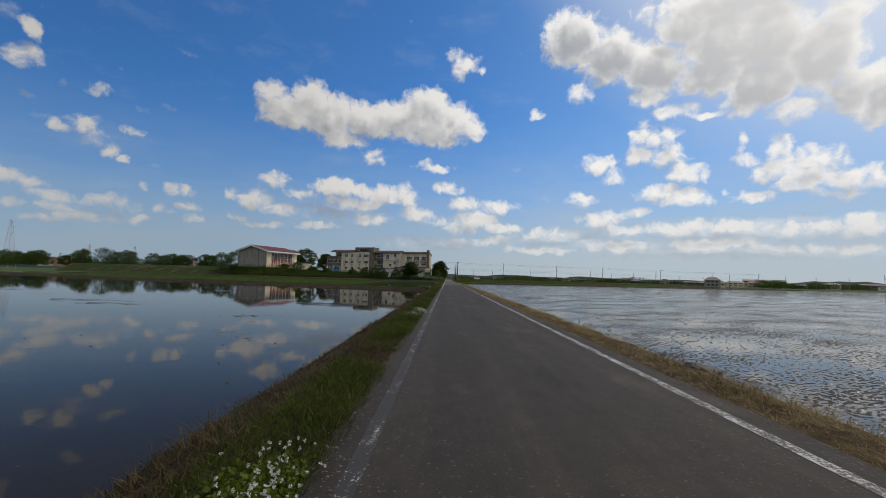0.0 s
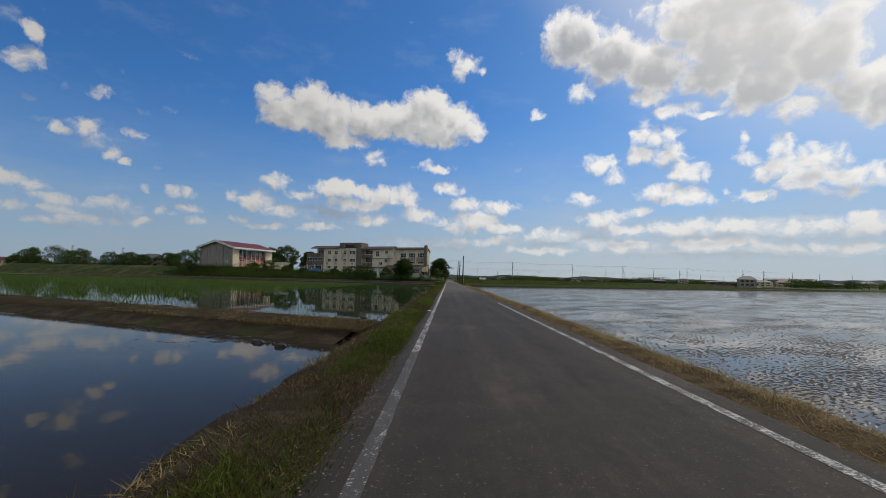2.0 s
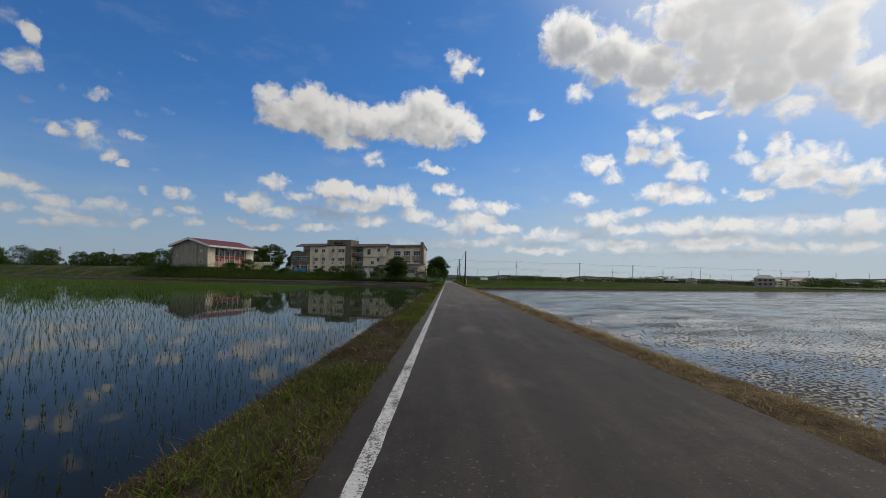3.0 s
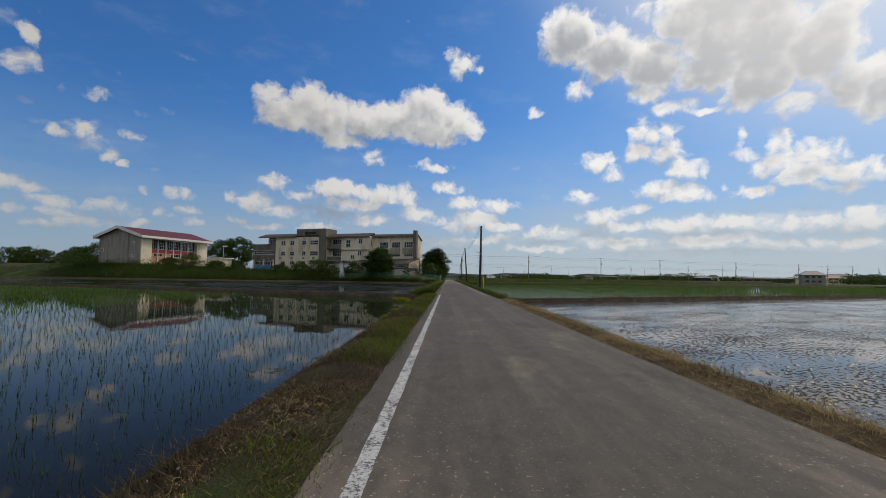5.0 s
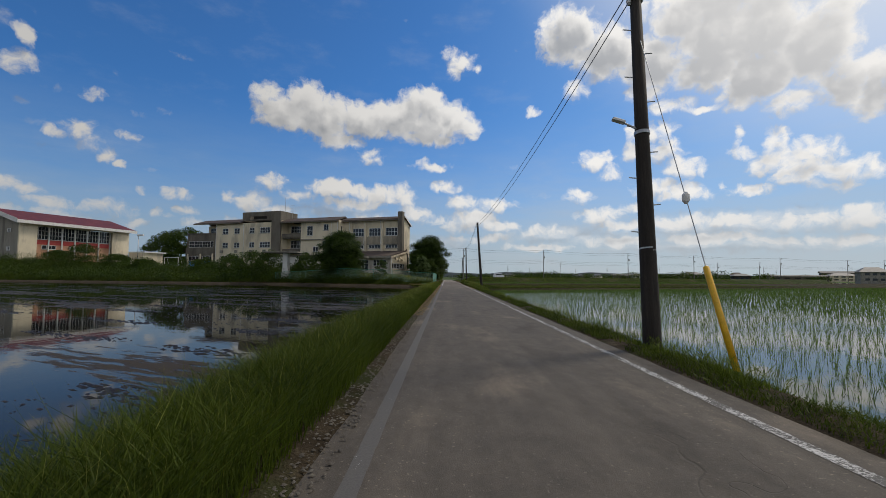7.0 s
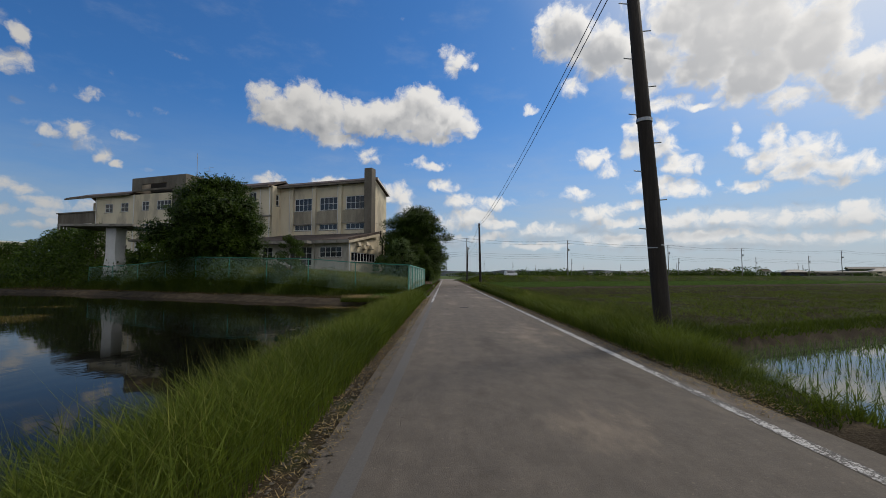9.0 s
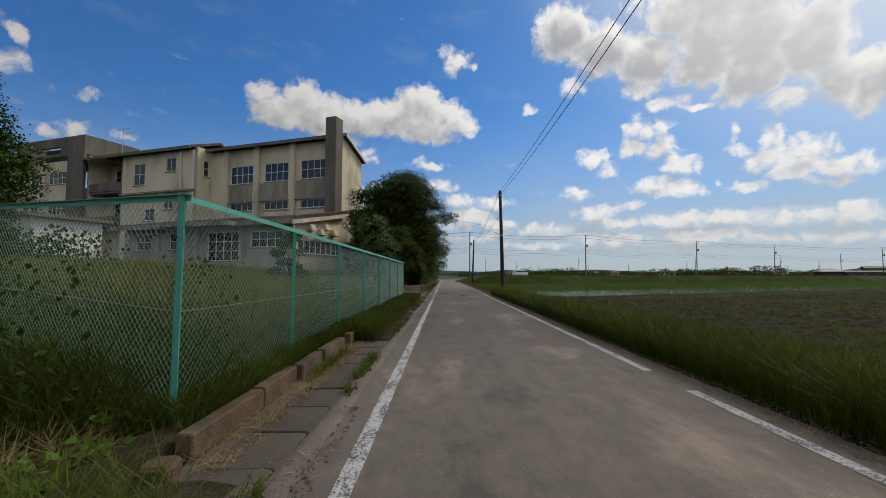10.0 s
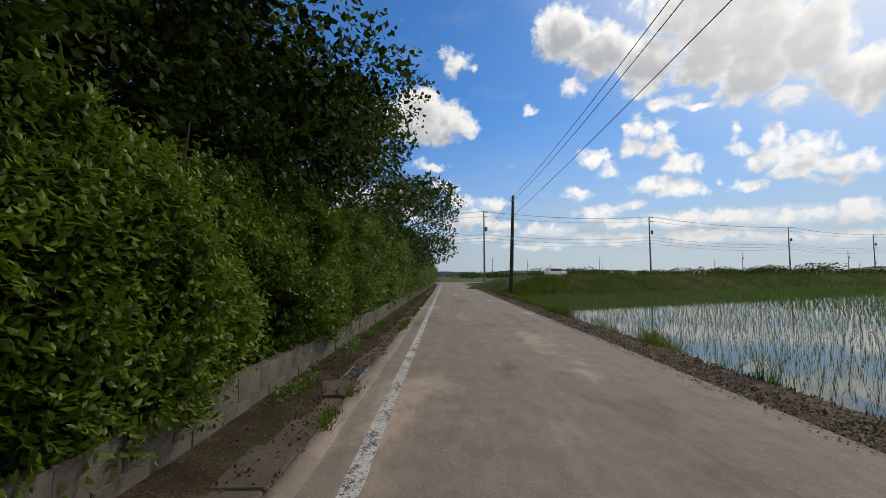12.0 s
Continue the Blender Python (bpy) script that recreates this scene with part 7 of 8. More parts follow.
# tall grass along the harrowed paddy
blades("tall_grass", on_left(90000, 163, 198, -0.16, -1.45, 0.9), 0.46, GRASS, "tall green grass on the bank", width=0.0052, lean=0.7, curl=0.8)
blades("tall_grass", on_left(130000, 127.5, 166, -0.18, -1.45, 0.9), 0.50, GRASS_TALL, "tall green grass on the bank", width=0.0048, lean=0.7, curl=0.8)
blades("tall_grass", on_left(16000, 127.5, 198, -0.25, -1.4), 0.64, GRASS_LIGHT, "pale seeding grass stalks", width=0.0024, lean=0.5)
n = 42000
blades("tall_grass", np.stack([-2.0 - 0.75 * RNG.uniform(0, 1, n) ** 1.3, RNG.uniform(127.8, 197, n), np.full(n, WZ - 0.02)], 1), 0.46, GRASS_TALL, "tall grass standing at the water's edge", width=0.005, lean=0.8, curl=0.8)
n = 14000
blades("straw", np.stack([RNG.uniform(-1.0, -0.66, n), RNG.uniform(150, 199, n), np.full(n, 0.005)], 1), 0.02, GRASS_DRY, "grey grass clippings along the lane's edge", "litter", width=0.004, lean=4.0)
blades("bank_grass", on_left(34000, 52, 127, 0.14, -0.3), 0.06, GRASS_BROWN, "brown growth over the lane's edge", width=0.007, lean=1.5)
blades("bank_grass", patchy(on_left(16000, 80, 127, 0.12, -0.5), 0.7, -0.05, 45), 0.09, GRASS, "green growth over the lane's edge", width=0.007, lean=1.2)
# straw and weeds along the lane's other side
blades("straw", on_right(95000, -4, 122, -0.12, 0.75), 0.055, GRASS_DRY, "mown dry straw on the bank", "straw", width=0.006, lean=3.0)
blades("bank_grass", patchy(on_right(9000, -4, 122, 0.2, 1.0), 0.5, 0.1, 24), 0.14, GRASS_BROWN, "brown weeds among the straw", width=0.008, lean=0.8)
blades("straw", on_right(9000, 124, 183, -0.2, 0.4), 0.02, GRASS_DRY, "dry litter along the lane's edge", "litter", width=0.004, lean=4.0)
blades("bank_grass", patchy(on_right(26000, 123.5, 182, 0.25, 1.1), 1.1, 0.12, 51), 0.27, GRASS, "green tufts on the bank", width=0.007, lean=0.7)
blades("bank_grass", patchy(on_right(80000, 123.5, 182, 0.06, 1.1), 0.7, -0.15, 52), 0.12, GRASS_TALL, "short green grass on the bank", width=0.008, lean=0.8)
blades("bank_grass", patchy(on_right(42000, -4, 122, 0.25, 0.85, 1.0), 0.9, 0.05, 61), 0.14, GRASS_DRY, "shaggy clumps of dry straw", "straw", width=0.005, lean=2.2)
blades("tall_grass", on_right(44000, 182, 196, 0.06, 1.6), 0.46, GRASS, "green grass beside the lane", width=0.006, lean=0.8, curl=0.8)
blades("tall_grass", on_right(95000, 194, 222, 0.05, 1.6), 0.55, GRASS_TALL, "tall green grass beside the lane", width=0.006, lean=0.7, curl=0.8)
blades("tall_grass", on_right(16000, 183, 222, 0.2, 1.6), 0.66, GRASS_LIGHT, "pale seeding grass stalks", width=0.0024, lean=0.5)
blades("bank_grass", patchy(on_right(26000, 222, 268, 0.45, 1.15), 0.45, 0.0, 25), 0.3, GRASS, "grass tufts at the paddy's edge", width=0.009, lean=0.6)
blades("straw", on_right(15000, 222, 262, 0.05, 0.6), 0.04, GRASS_BROWN, "plant litter beside the lane", "litter", width=0.008, lean=3.5)
# grass on the field banks
for x0, y0, x1, n, h, mat_ in ((-1.9, 49.9, -40, 40000, 0.08, GRASS_BROWN), (-1.9, 127.6, -50, 7000, 0.06, GRASS_BROWN), (3.5, 123.2, 50, 9000, 0.07, GRASS_BROWN), (3.5, 184.6, 60, 24000, 0.14, GRASS_TALL), (3.5, 219.0, 60, 16000, 0.06, GRASS_TALL)):
    u = RNG.uniform(0, 1, n) ** 1.6
    x = x0 + (x1 - x0) * u
    blades("bank_grass", np.stack([x, y0 + np.abs(x - x0) * SL + (RNG.uniform(-1.2, 1.2, n) if y0 == 49.9 else RNG.normal(0, 0.32, n)), np.full(n, -0.08)], 1), h, mat_, "grass on a field bank", width=0.012, lean=0.9)
# lot grass behind the fence and along the shore
n = 70000
x = -2.02 - 12 * RNG.uniform(0, 1, n) ** 1.3
y = 200.6 + RNG.uniform(0, 1, n) * 15.5 + 0.5 * (-x - 2)
keep_ = (y < 215.6) | (x < -13.5)
x, y = x[keep_], y[keep_]
z = np.array([lot_height(a, b) for a, b in zip(x, y)])
blades("tall_grass", np.stack([x, y, z - 0.02], 1), 0.8, GRASS_LIGHT, "tall overgrown grass inside the fence", width=0.0105, lean=0.7, curl=0.8)
blades("tall_grass", np.stack([-2.05 - RNG.exponential(0.8, 26000), (yy_ := RNG.uniform(199.9, 215.8, 26000)), np.full(26000, 0.03)], 1), 0.5, GRASS_TALL, "rank dark grass behind the fence", width=0.007, lean=0.8)
n = 50000
x = -14 - 100 * RNG.uniform(0, 1, n) ** 1.2
y = np.array([bank_y(a) for a in x]) + 0.8 + RNG.uniform(0, 11, n)
z = np.array([lot_height(a, b) for a, b in zip(x, y)])
blades("tall_grass", np.stack([x, y, z - 0.02], 1), 0.9, GRASS_TALL, "overgrown grass on the school ground", width=0.03, lean=0.7)
for k_ in range(3):
    n = 14000
    x = -14 - 110 * RNG.uniform(0, 1, n)
    y = np.array([bank_y(a) for a in x]) + 0.8 + RNG.uniform(0, 11, n)
    P = patchy(np.stack([x, y, np.array([lot_height(a, b) for a, b in zip(x, y)])], 1), 0.16 + 0.1 * k_, 0.02, 91 + k_)
    P = np.repeat(P, 3, 0) + np.stack([RNG.normal(0, 0.25, 3 * len(P)), RNG.normal(0, 0.25, 3 * len(P)), RNG.uniform(0, 1.1 + 0.3 * k_, 3 * len(P)) ** 1.2], 1)
    Vv, Ff = leaves(P, np.tile([0, -0.5, 0.8], (len(P), 1)), 0.2, 0.42)
    m_ = (LEAF_DARK, LEAF, LEAF_DARK)[k_]
    tagged(new("rough_growth", mesh_from("rough_growth", Vv, Ff, 3, m_)), "rough leafy weeds on the slope below the school", "weeds", kind="stuff")
n = 60000
x = -1.06 - RNG.uniform(0, 1.0, n) ** 0.7
y = RNG.uniform(203.4, 216, n)
blades("bank_grass", patchy(np.stack([x, y, np.full(n, 0.05)], 1), 0.8, -0.22, 27), 0.30, GRASS_TALL, "weeds at the fence's foot", width=0.009, lean=0.7)
n = 22000
blades("dry_weeds", np.stack([-1.0 - RNG.uniform(0, 0.95, n), RNG.uniform(203.4, 216.2, n), np.full(n, 0.08)], 1), 0.12, GRASS_BROWN, "dry stalks and litter at the fence's foot", "litter", width=0.004, lean=3.0)
n = 9000
blades("bank_grass", np.stack([-1.58 - RNG.uniform(0, 0.5, n), RNG.uniform(199.0, 204.2, n), np.full(n, 0.08)], 1), 0.26, GRASS_TALL, "weeds between kerb and fence", width=0.007, lean=0.9)
n = 2500
blades("dry_weeds", np.stack([-1.18 - RNG.uniform(0, 0.35, n), RNG.uniform(198.6, 204.2, n), np.full(n, 0.02)], 1), 0.05, GRASS_DRY, "dry stalks caught along the kerb", "litter", width=0.004, lean=3.5)
n = 5200
blades("dry_weeds", np.stack([-2.0 - RNG.uniform(0, 2.6, n), RNG.uniform(196.9, 199.0, n), np.full(n, -0.1)], 1), 0.30, GRASS_DRY, "dead reeds before the fence's corner", "reeds", width=0.005, lean=1.8)
n = 16000
blades("bank_grass", np.stack([-1.7 - RNG.uniform(0, 3.0, n), RNG.uniform(196.6, 199.4, n), np.full(n, -0.1)], 1), 0.2, GRASS_TALL, "weeds before the fence's corner", width=0.009, lean=0.8)
n = 16000
x = -2.2 - 26 * RNG.uniform(0, 1, n) ** 1.4
y = np.array([bank_y(a) for a in x]) + RNG.uniform(0.3, 2.6, n)
blades("bank_grass", np.stack([x, y, np.array([lot_height(a, b) for a, b in zip(x, y)]) - 0.03], 1), 0.34, GRASS, "rank weeds below the school fence", width=0.011, lean=0.8)
n = 26000
blades("straw", np.stack([RNG.uniform(2.5, 3.05, n), RNG.uniform(180, 224, n), np.full(n, 0.005)], 1), 0.02, GRASS_DRY, "pale grass clippings along the lane's edge", "litter", width=0.004, lean=4.0)
# weeds grown into the fence, dead reeds along the shore
n = 44000
d = 31 * RNG.uniform(0, 1, n)
o = RNG.normal(0, 0.45, n)
x, y = -1.95 - 0.894 * d + 0.447 * o, 199.3 + 0.447 * d + 0.894 * o
P = patchy(np.stack([x, y, np.array([lot_height(a, b) for a, b in zip(x, y)]) - 0.03], 1), 0.5, -0.15, 81)
blades("tall_grass", P, 0.85, GRASS_TALL, "rank weeds grown into the fence", width=0.009, lean=0.6, curl=0.8)
P = patchy(P[::3] + [0, 0, 0.1], 0.9, 0.1, 82)
P = np.repeat(P, 3, 0) + np.stack([RNG.normal(0, 0.06, 3 * len(P)), RNG.normal(0, 0.06, 3 * len(P)), RNG.uniform(0, 1.25, 3 * len(P)) ** 1.3], 1)
Vv, Ff = leaves(P, np.tile([0, -0.5, 0.8], (len(P), 1)) + RNG.normal(0, 0.4, (len(P), 3)), 0.055, 0.34)
tagged(new("broad_weeds", mesh_from("broad_weeds", Vv, Ff, 3, LEAF)), "leafy climbing weeds along the fence", "weeds", kind="stuff")
n = 26000
x = -2.4 - 34 * RNG.uniform(0, 1, n) ** 1.3
y = np.array([bank_y(a) for a in x]) + RNG.uniform(-0.6, 1.5, n)
blades("dry_weeds", np.stack([x, y, np.full(n, -0.12) + 0.12 * np.clip(y - np.array([bank_y(a) for a in x]), 0, 1.5)], 1), 0.17, GRASS_BROWN, "dead brown reeds along the shore", "reeds", width=0.008, lean=1.6)
blades("dry_weeds", np.stack([x, y, np.full(n, -0.10)], 1)[::4], 0.14, GRASS_DRY, "pale dead stalks along the shore", "reeds", width=0.005, lean=2.2)
# rank grass before the school's low wing
n = 60000
lx_, ly_ = RNG.uniform(-13, 6.5, n), -6.3 - 5.5 * RNG.uniform(0, 1, n) ** 1.2
x = SCHOOL[0][0] * lx_ + SCHOOL[0][1] * ly_ + SCHOOL[0][3]
y = SCHOOL[1][0] * lx_ + SCHOOL[1][1] * ly_ + SCHOOL[1][3]
keep_ = (y > 226.0 + (-7.4 - x) * 0.42) & (x < -5.4)
x, y = x[keep_], y[keep_]
blades("tall_grass", np.stack([x, y, np.array([lot_height(a, b) for a, b in zip(x, y)]) - 0.02], 1), 0.85, GRASS_LIGHT, "tall yellowing grass before the school wing", width=0.0105, lean=0.7, curl=0.8)
n = 12000
x = -1.9 - 9 * RNG.uniform(0, 1, n) ** 1.6
blades("straw", np.stack([x, 49.9 + (-x - 1.7) * SL + RNG.uniform(-1.2, 1.2, n), np.full(n, -0.05)], 1), 0.035, GRASS_DRY, "dead straw on the bank", "straw", width=0.005, lean=3.2)
n = 40000
blades("bank_grass", patchy(np.stack([np.where(RNG.random(n) < 0.5, -0.90, -1.36) + RNG.normal(0, 0.035, n), RNG.uniform(197, 270, n), np.full(n, 0.0)], 1), 1.3, 0.12, 28), 0.11, GRASS, "small weeds between the gutter lids", width=0.008, lean=1.0)
n = 30000
x = 4.8 + 116 * RNG.uniform(0, 1, n) ** 1.5
o = RNG.uniform(-2.9, 0.8, n)
z = np.interp(o, [q[0] for q in EMB], [q[1] for q in EMB])
z = -0.5 + (z + 0.5) * np.clip((x - 4.4) * 1.118 / 4.0, 0, 1) ** 0.6
blades("tall_grass", np.stack([x - 0.447 * o, 269.2 + (x - 4.4) * 0.5 + 0.894 * o, z - 0.05], 1), 0.32, GRASS, "long grass on the embankment", width=0.03, lean=0.7)
n = 46000
x = 3.3 + 2.6 * RNG.uniform(0, 1, n) ** 1.5
y = RNG.uniform(184.6, 218.0, n) + (x - 3.3) * SL * 0.6
blades("tall_grass", np.stack([x, y, np.full(n, -0.24)], 1), 0.42, GRASS_TALL, "tall green grass at the field's edge", width=0.008, lean=0.7, curl=0.8)
n = 40000
x = 3.6 + 30 * RNG.uniform(0, 1, n) ** 1.6
blades("field_weeds", patchy(np.stack([x, 185.6 + (x - 3.3) * SL + RNG.uniform(0, 18, n), np.full(n, -0.23)], 1), 0.35, -0.1, 47), 0.16, GRASS, "lush green weeds at the field's corner", width=0.0115, lean=1.0)
n = 12000
blades("straw", on_right(n, 226, 272, 0.0, 0.55), 0.025, GRASS_DRY, "pale straw scattered beside the lane", "litter", width=0.005, lean=4.0)
P = on_right(34000, 222, 280, -0.16, 0.75) + [0, 0, 0.022]
Vv, Ff = leaves(P, np.tile([0, 0, 1.0], (len(P), 1)) + RNG.normal(0, 0.5, (len(P), 3)), 0.048, 0.22)
tagged(new("leaf_litter", mesh_from("leaf_litter", Vv, Ff, 3, CHIPS)), "pale brown wood chips and dead leaves beside the lane", "litter", kind="stuff")
blades("bank_grass", patchy(on_right(30000, 226, 268, 0.55, 1.2), 0.8, 0.18, 25), 0.34, GRASS, "grass tufts at the paddy's edge", width=0.007, lean=0.6)
clods("pebbles", on_right(7000, 226, 275, -0.12, 0.5) + [0, 0, 0.02], 0.018, STONE, "pale gravel beside the lane", 0.7)
# weeds in the ploughed field
n = 40000
x = 4 + 60 * RNG.uniform(0, 1, n) ** 1.4
y = 185.5 + (x - 3.3) * SL + RNG.uniform(0, 32, n)
blades("field_weeds", patchy(np.stack([x, y, np.full(n, -0.23)], 1), 0.18, -0.35, 29), 0.10, GRASS, "weeds across the ploughed field", width=0.016, lean=1.0)


def rice(side, y0, y1, xin, h, mat, per=5):
    """Rows of rice seedlings standing in the water, drawn more coarsely far from the lane."""
    for x0, x1, row, gap, k, width, label in ((xin, 15, 0.30, 0.19, per, 0.0052, "rows of young rice seedlings standing in water"), (15, 36, 0.30, 0.30, 3, 0.0125, "rows of young rice seedlings standing in water"),
                                              (36, 75, 0.55, 0.55, 3, 0.032, "far rows of young rice in water"), (75, 115, 1.1, 0.8, 3, 0.06, "far rows of young rice in water")):
        gx, gy = np.meshgrid(np.arange(x0, x1, row), np.arange(y0 + 0.5, y1 - 0.5, gap))
        gx, gy = gx.ravel() + RNG.normal(0, 0.02, gx.size), gy.ravel() + RNG.normal(0, 0.03, gx.size)
        keep = RNG.random(gx.size) < 0.94
        P = np.stack([gx * side, gy + (gx - 2.5) * SL, np.full(gx.size, WZ - 0.01)], 1)[keep]
        P = np.repeat(P, k, 0)
        P[:, :2] += RNG.normal(0, 0.014 + width, (len(P), 2))
        blades("rice_seedlings", P, h if x0 < 15 else 1.2 * h, mat if x0 < 15 else RICE, label, "rice", width=width, lean=0.32)


rice(-1, 52.2, 127.0, 2.5, 0.13, RICE_YOUNG, 4)
rice(1, 124.0, 184.0, 4.3, 0.21, RICE, 5)
rice(1, 219.9, 267.0, 4.3, 0.19, RICE, 5)


n = 34000
x = 3.9 + 34 * RNG.uniform(0, 1, n) ** 1.7
y = RNG.uniform(-8, 122, n) + (x - 3.3) * SL
clods("mud_clods", np.stack([x, y, np.full(n, WZ)], 1), 0.028, WETMUD, "bits of mud and stubble breaking the water")
n = 16000
x = 2.3 + 40 * RNG.uniform(0, 1, n) ** 1.5
y = RNG.uniform(128.5, 174, n) + (x - 2) * SL
P = np.stack([-x, y, np.full(n, WZ)], 1)
clods("mud_clods", patchy(P, 0.12, -0.05, 33), 0.028, WETMUD, "wet mud clods breaking the water", 0.4, math.pi - math.atan(SL), 1.6)
def mud_patch(x0, y0, rx, ry, n, size, turn=SL):
    """A flat shoal of mud just above the water."""
    a, q = RNG.uniform(0, math.tau, n), np.sqrt(RNG.uniform(0, 1, n))
    x, y = rx * q * np.cos(a), ry * q * np.sin(a)
    P = np.stack([x0 + x, y0 + y + turn * np.abs(x0 + x) - turn * abs(x0), np.full(n, WZ)], 1)
    return patchy(P * [1, 2.2, 1], 0.8, 0.05, x0) / [1, 2.2, 1]


clods("mud_clods", np.concatenate([mud_patch(-5.9, 21.4, 1.3, 1.3, 6000, 0.05), mud_patch(-15, 19.0, 3.0, 1.2, 1500, 0.05), mud_patch(-9, 33, 3.0, 1.0, 2000, 0.05)]), 0.020, WETMUD, "shoals of dark mud in the still water", 0.35)
R = []
for k in range(16):
    y0 = 131 + k * 2.7
    n = 1500
    x = 2.4 + 44 * RNG.uniform(0, 1, n) ** 1.2
    P = np.stack([-x, y0 + (x - 2) * SL + RNG.normal(0, 0.16, n), np.full(n, WZ)], 1)
    R.append(patchy(P, 0.22, -0.08, k * 7.0))
clods("mud_clods", np.concatenate(R), 0.040, WETMUD, "ridges of wet mud left by the harrow", 0.4, math.pi - math.atan(SL), 1.9)
n = 420
x = 2.4 + 30 * RNG.uniform(0, 1, n) ** 1.3
clods("mud_clods", np.stack([-x, RNG.uniform(0, 46, n) + (x - 2) * SL, np.full(n, WZ)], 1), 0.018, MUD, "small bits floating on still water")
clods("soil_clods", on_left(14000, 50, 127, -0.15, -1.4) + [0, 0, 0.02], 0.026, SOIL, "lumps of dark earth on the bank", 0.8)
clods("pebbles", on_left(3000, 52, 127, -0.2, -1.25) + [0, 0, 0.02], 0.013, STONE, "pebbles on the bank", 0.7)
clods("pebbles", np.stack([RNG.uniform(-1.02, -0.66, 11000), RNG.uniform(128, 200, 11000), np.full(11000, -0.004)], 1), 0.012, STONE, "gravel along the lane's edge", 0.7)
clods("pebbles", np.stack([RNG.uniform(2.55, 3.0, 6000), RNG.uniform(180, 262, 6000), np.full(6000, 0.0)], 1), 0.012, STONE, "gravel along the lane's edge", 0.7)
clods("soil_clods", np.stack([(xx := 4 + 45 * RNG.uniform(0, 1, 14000) ** 1.5), 186 + (xx - 3.3) * SL + RNG.uniform(0, 31.5, 14000), np.full(14000, -0.23)], 1), 0.09, PLOUGH, "clods of dark ploughed soil", 0.6)


def lump(name, x, y, z, rx, ry, rz, mat, label, category, seed=0, count=0, spiky=0.3):
    """A rounded uneven lump."""
    bm = bmesh.new()
    bmesh.ops.create_icosphere(bm, subdivisions=3, radius=1.0)
    for v in bm.verts:
        k = 1 + spiky * wob(v.co.x + seed, v.co.y, 1.7, v.co.z * 1.7) + 0.12 * wob(v.co.x * 4, v.co.y * 4 + seed, 1.2, v.co.z * 4)
        v.co = Vector((v.co.x * rx * k, v.co.y * ry * k, v.co.z * rz * k))
    me = bpy.data.meshes.new(name)
    bm.to_mesh(me)
    bm.free()
    me.materials.append(mat)
    return solo(name, me, mat, label, category, m=Matrix.Translation((x, y, z)))


lump("rock", 3.4, 6.0, -0.06, 0.22, 0.35, 0.12, STONE, "dark rock on the straw bank", "rock", 1)
lump("mud_lump", -3.3, 48.0, -0.29, 0.12, 0.08, 0.06, WETMUD, "dark clump of mud in the water", "mud", 2)
lump("mud_lump", -3.9, 48.4, -0.29, 0.13, 0.08, 0.06, WETMUD, "dark clump of mud in the water", "mud", 3)
lump("mud_lump", -2.9, 54.6, -0.30, 0.13, 0.10, 0.05, WETMUD, "dark clump of mud among the rice", "mud", 4)


def tuft(x, y, z, r, h, count):
    """A mound of yellow-green water weed."""
    t = thing("weed_clump", "bright yellow-green weed clump at the water's edge", "weed", "weed clumps", m=Matrix.Translation((x, y, z)))
    a = RNG.uniform(0, math.tau, count)
    q = np.sqrt(RNG.uniform(0, 1, count)) * r
    P = np.stack([q * np.cos(a) * 1.3, q * np.sin(a), h * 0.75 * np.sqrt(np.clip(1 - (q / r) ** 2, 0, 1)) - 0.02], 1)
    b = blades("foliage", P, h * 0.4, TUFT, "", "", 0.006, 0.9, kind="")
    b.parent = t
    for key in ("label", "category", "kind"):
        if key in b:
            del b[key]
    bm = bmesh.new()
    bmesh.ops.create_icosphere(bm, subdivisions=2, radius=1.0)
    for v in bm.verts:
        v.co = Vector((v.co.x * r * 1.25, v.co.y * r, v.co.z * h * 0.7))
    me = bpy.data.meshes.new("mound")
    bm.to_mesh(me)
    bm.free()
    me.materials.append(TUFT)
    part("mound", me, TUFT, t)


for x, y, r, h in ((-1.95, 114.7, 0.14, 0.16), (-1.95, 112.3, 0.16, 0.14), (-2.0, 113.3, 0.10, 0.09), (-2.5, 124.2, 0.26, 0.14), (-3.1, 124.9, 0.16, 0.12), (-2.35, 123.6, 0.22, 0.13), (-3.3, 126.3, 0.2, 0.1), (-2.9, 126.0, 0.18, 0.1)):
    tuft(x, y, WZ + 0.02, r, h * 1.5, 1400)

clods("pebbles", np.stack([RNG.uniform(-0.80, -0.57, 3500), RNG.uniform(-2, 50, 3500), np.full(3500, 0.002)], 1), 0.008, STONE, "pale grit along the lane's edge", 0.6)
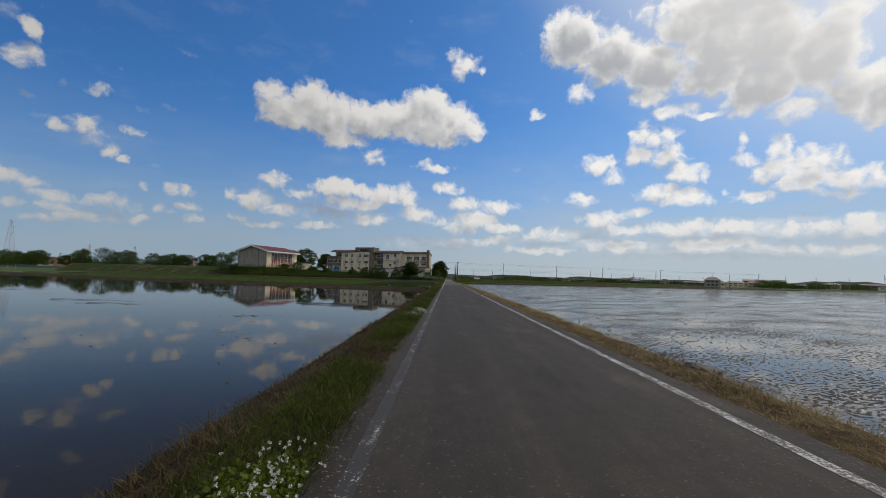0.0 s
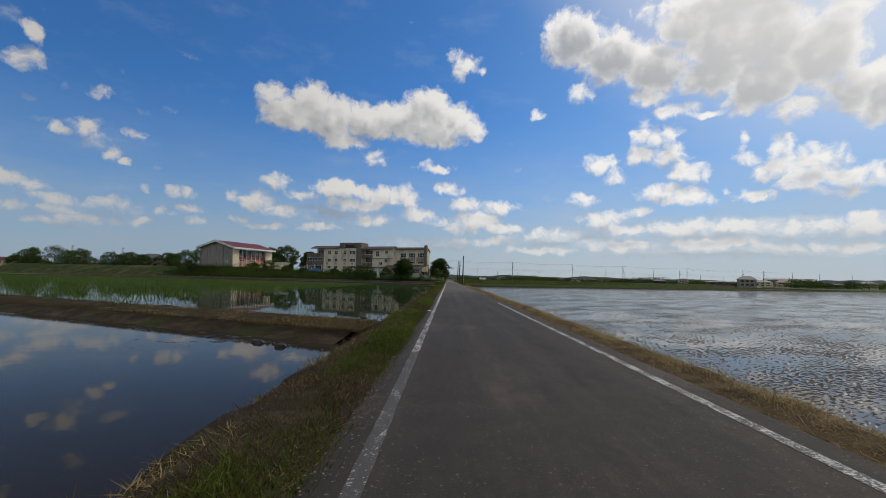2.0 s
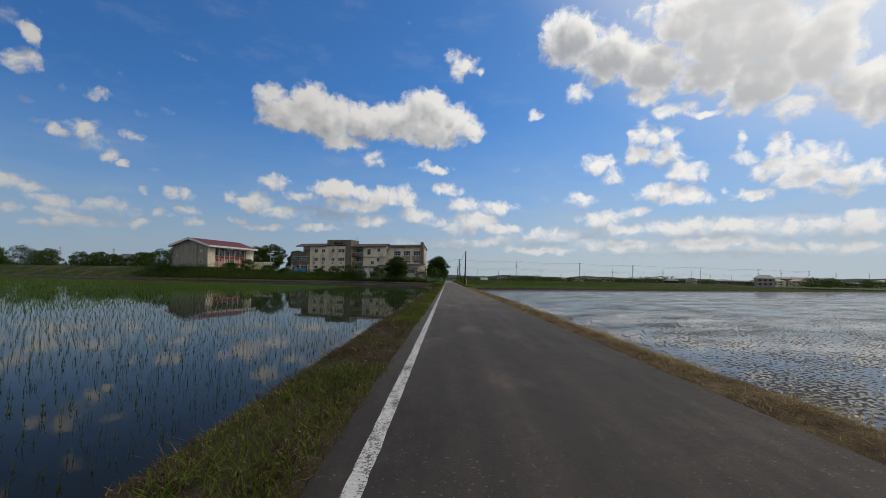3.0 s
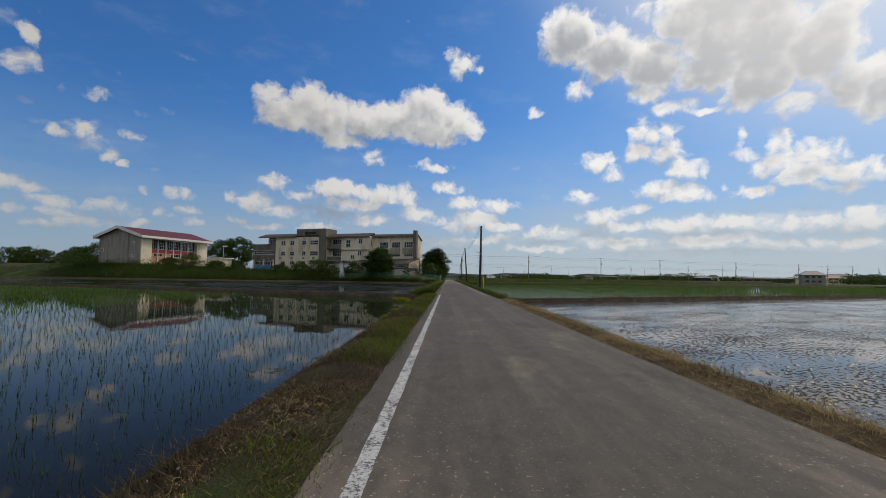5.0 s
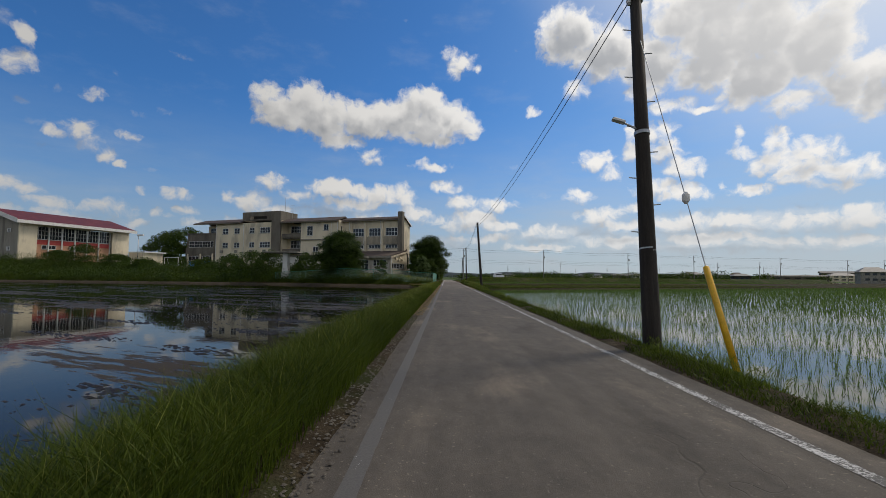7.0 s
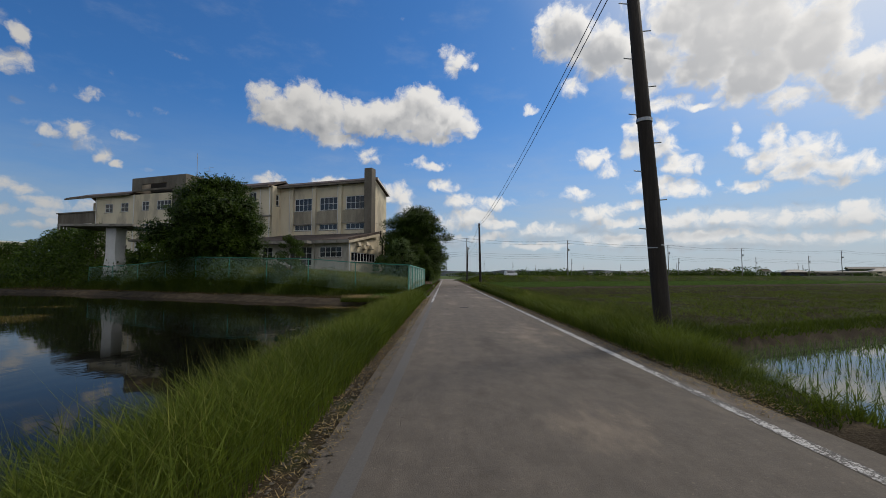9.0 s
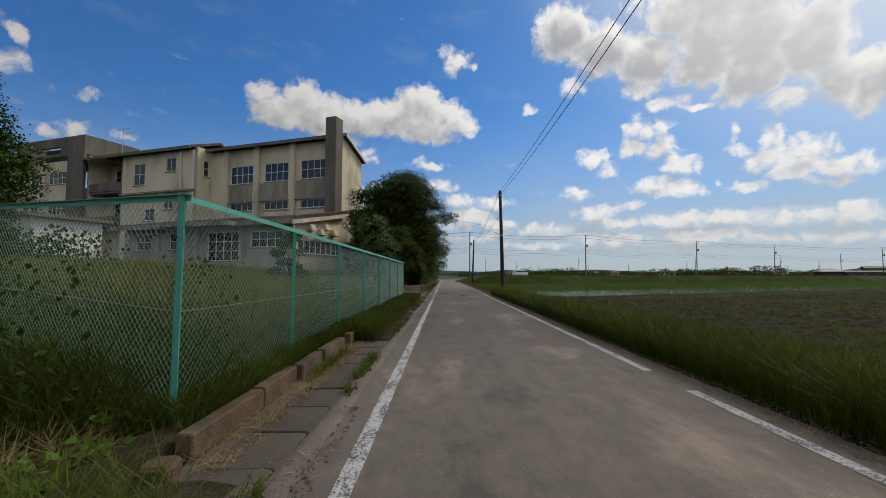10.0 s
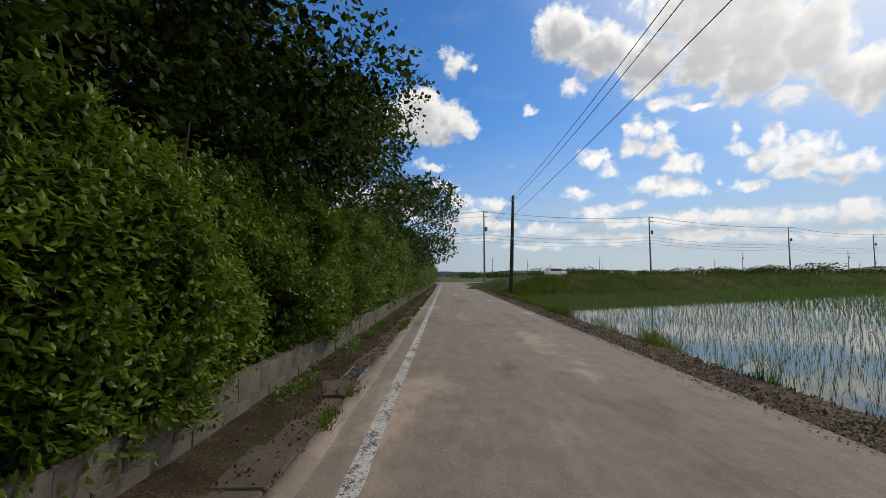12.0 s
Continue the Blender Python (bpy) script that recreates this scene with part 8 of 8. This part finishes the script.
# white clover in flower
for x0, y0, n, sp in ((-0.84, 2.1, 110, 0.15), (-0.78, 13.9, 170, 0.15), (-0.86, 12.1, 60, 0.16)):
    x, y = x0 + RNG.normal(0, sp * 0.55, n), y0 + RNG.normal(0, sp * 1.8, n)
    x = np.clip(x, -1.6, -0.60)
    z = prof_z(LEFT, x + 0.76) + RNG.uniform(0.10, 0.17, n)
    d = RNG.normal(size=(n * 16, 3))
    d /= np.linalg.norm(d, axis=1)[:, None]
    C = np.repeat(np.stack([x, y, z], 1), 16, 0) + d * 0.006
    Vv, Ff = leaves(C, d, 0.009, 0.5)
    tagged(new("clover_flowers", mesh_from("clover_flowers", Vv, Ff, 3, PETAL)), "white clover heads in bloom on the bank", "flowers", kind="stuff")
    m_ = 5000
    lx, ly = x0 + RNG.normal(0, sp * 0.7, m_), y0 + RNG.normal(0, sp * 1.2, m_)
    lx = np.clip(lx, -1.7, -0.74)
    lz = prof_z(LEFT, lx + 0.76) + RNG.uniform(0.02, 0.12, m_)
    Vv, Ff = leaves(np.stack([lx, ly, lz], 1), np.tile([0, 0, 1.0], (m_, 1)), 0.026, 0.6)
    tagged(new("clover_leaves", mesh_from("clover_leaves", Vv, Ff, 3, GRASS)), "clover leaves on the bank", "clover", kind="stuff")

# broad-leaved weeds before the fence's corner and along its foot
n = 2600
x, y = -1.75 - 1.7 * RNG.uniform(0, 1, n), RNG.uniform(196.6, 199.2, n)
P = patchy(np.stack([x, y, -0.02 + 0.22 * RNG.uniform(0, 1, n)], 1), 1.4, -0.1, 71)
Vv, Ff = leaves(P, np.tile([0, 0, 1.0], (len(P), 1)) + RNG.normal(0, 0.35, (len(P), 3)), 0.075, 0.36)
tagged(new("broad_weeds", mesh_from("broad_weeds", Vv, Ff, 3, LEAF_BRIGHT)), "broad-leaved green weeds before the fence's corner", "weeds", kind="stuff")
n = 9000
x, y = -1.2 - 0.8 * RNG.uniform(0, 1, n) ** 0.7, RNG.uniform(203.6, 216, n)
P = patchy(np.stack([x, y, 0.06 + 0.14 * RNG.uniform(0, 1, n) ** 1.5], 1), 1.2, 0.05, 72)
Vv, Ff = leaves(P, np.tile([0, 0, 1.0], (len(P), 1)) + RNG.normal(0, 0.35, (len(P), 3)), 0.05, 0.36)
tagged(new("broad_weeds", mesh_from("broad_weeds", Vv, Ff, 3, LEAF_BRIGHT)), "broad-leaved green weeds at the fence's foot", "weeds", kind="stuff")
n = 5000
x, y = RNG.uniform(-1.54, -1.28, n), 227.6 + 34 * RNG.uniform(0, 1, n) ** 1.6
P = patchy(np.stack([x, y, 0.03 + 0.10 * RNG.uniform(0, 1, n) ** 1.5], 1), 1.6, 0.08, 73)
Vv, Ff = leaves(P, np.tile([0, 0, 1.0], (len(P), 1)) + RNG.normal(0, 0.35, (len(P), 3)), 0.045, 0.36)
tagged(new("broad_weeds", mesh_from("broad_weeds", Vv, Ff, 3, LEAF_BRIGHT)), "small green weeds at the wall's foot", "weeds", kind="stuff")
# leaf litter below the hedge and on the bed
n = 13000
P = np.stack([RNG.uniform(-1.56, -0.9, n), RNG.uniform(228, 262, n), np.full(n, 0.02)], 1)
Vv, Ff = leaves(P, np.tile([0, 0, 1.0], (n, 1)) + RNG.normal(0, 0.4, (n, 3)), 0.030, 0.3)
tagged(new("leaf_litter", mesh_from("leaf_litter", Vv, Ff, 3, LITTER)), "dead leaves along the wall's foot", "litter", kind="stuff")
n = 22000
P = np.stack([RNG.uniform(-6.5, -1.75, n), RNG.uniform(225.2, 234, n), np.full(n, 0.40)], 1)
P = P[(P[:, 1] > 224.9 + np.clip(P[:, 0] + 3.4, 0, 2) * 1.6)]
Vv, Ff = leaves(P, np.tile([0, 0, 1.0], (len(P), 1)) + RNG.normal(0, 0.5, (len(P), 3)), 0.042, 0.28)
tagged(new("leaf_litter", mesh_from("leaf_litter", Vv, Ff, 3, LITTER)), "dead leaves on the planting bed", "litter", kind="stuff")

for x, y, r in ((-3.35, 225.25, 0.10), (-3.1, 225.2, 0.08), (-2.75, 225.6, 0.12), (-3.6, 225.15, 0.07), (-2.5, 226.0, 0.07)):
    lump("rock", x, y, 0.40, r * 1.3, r, r * 0.7, STONE, "weathered rock on the planting bed", "rock", x)
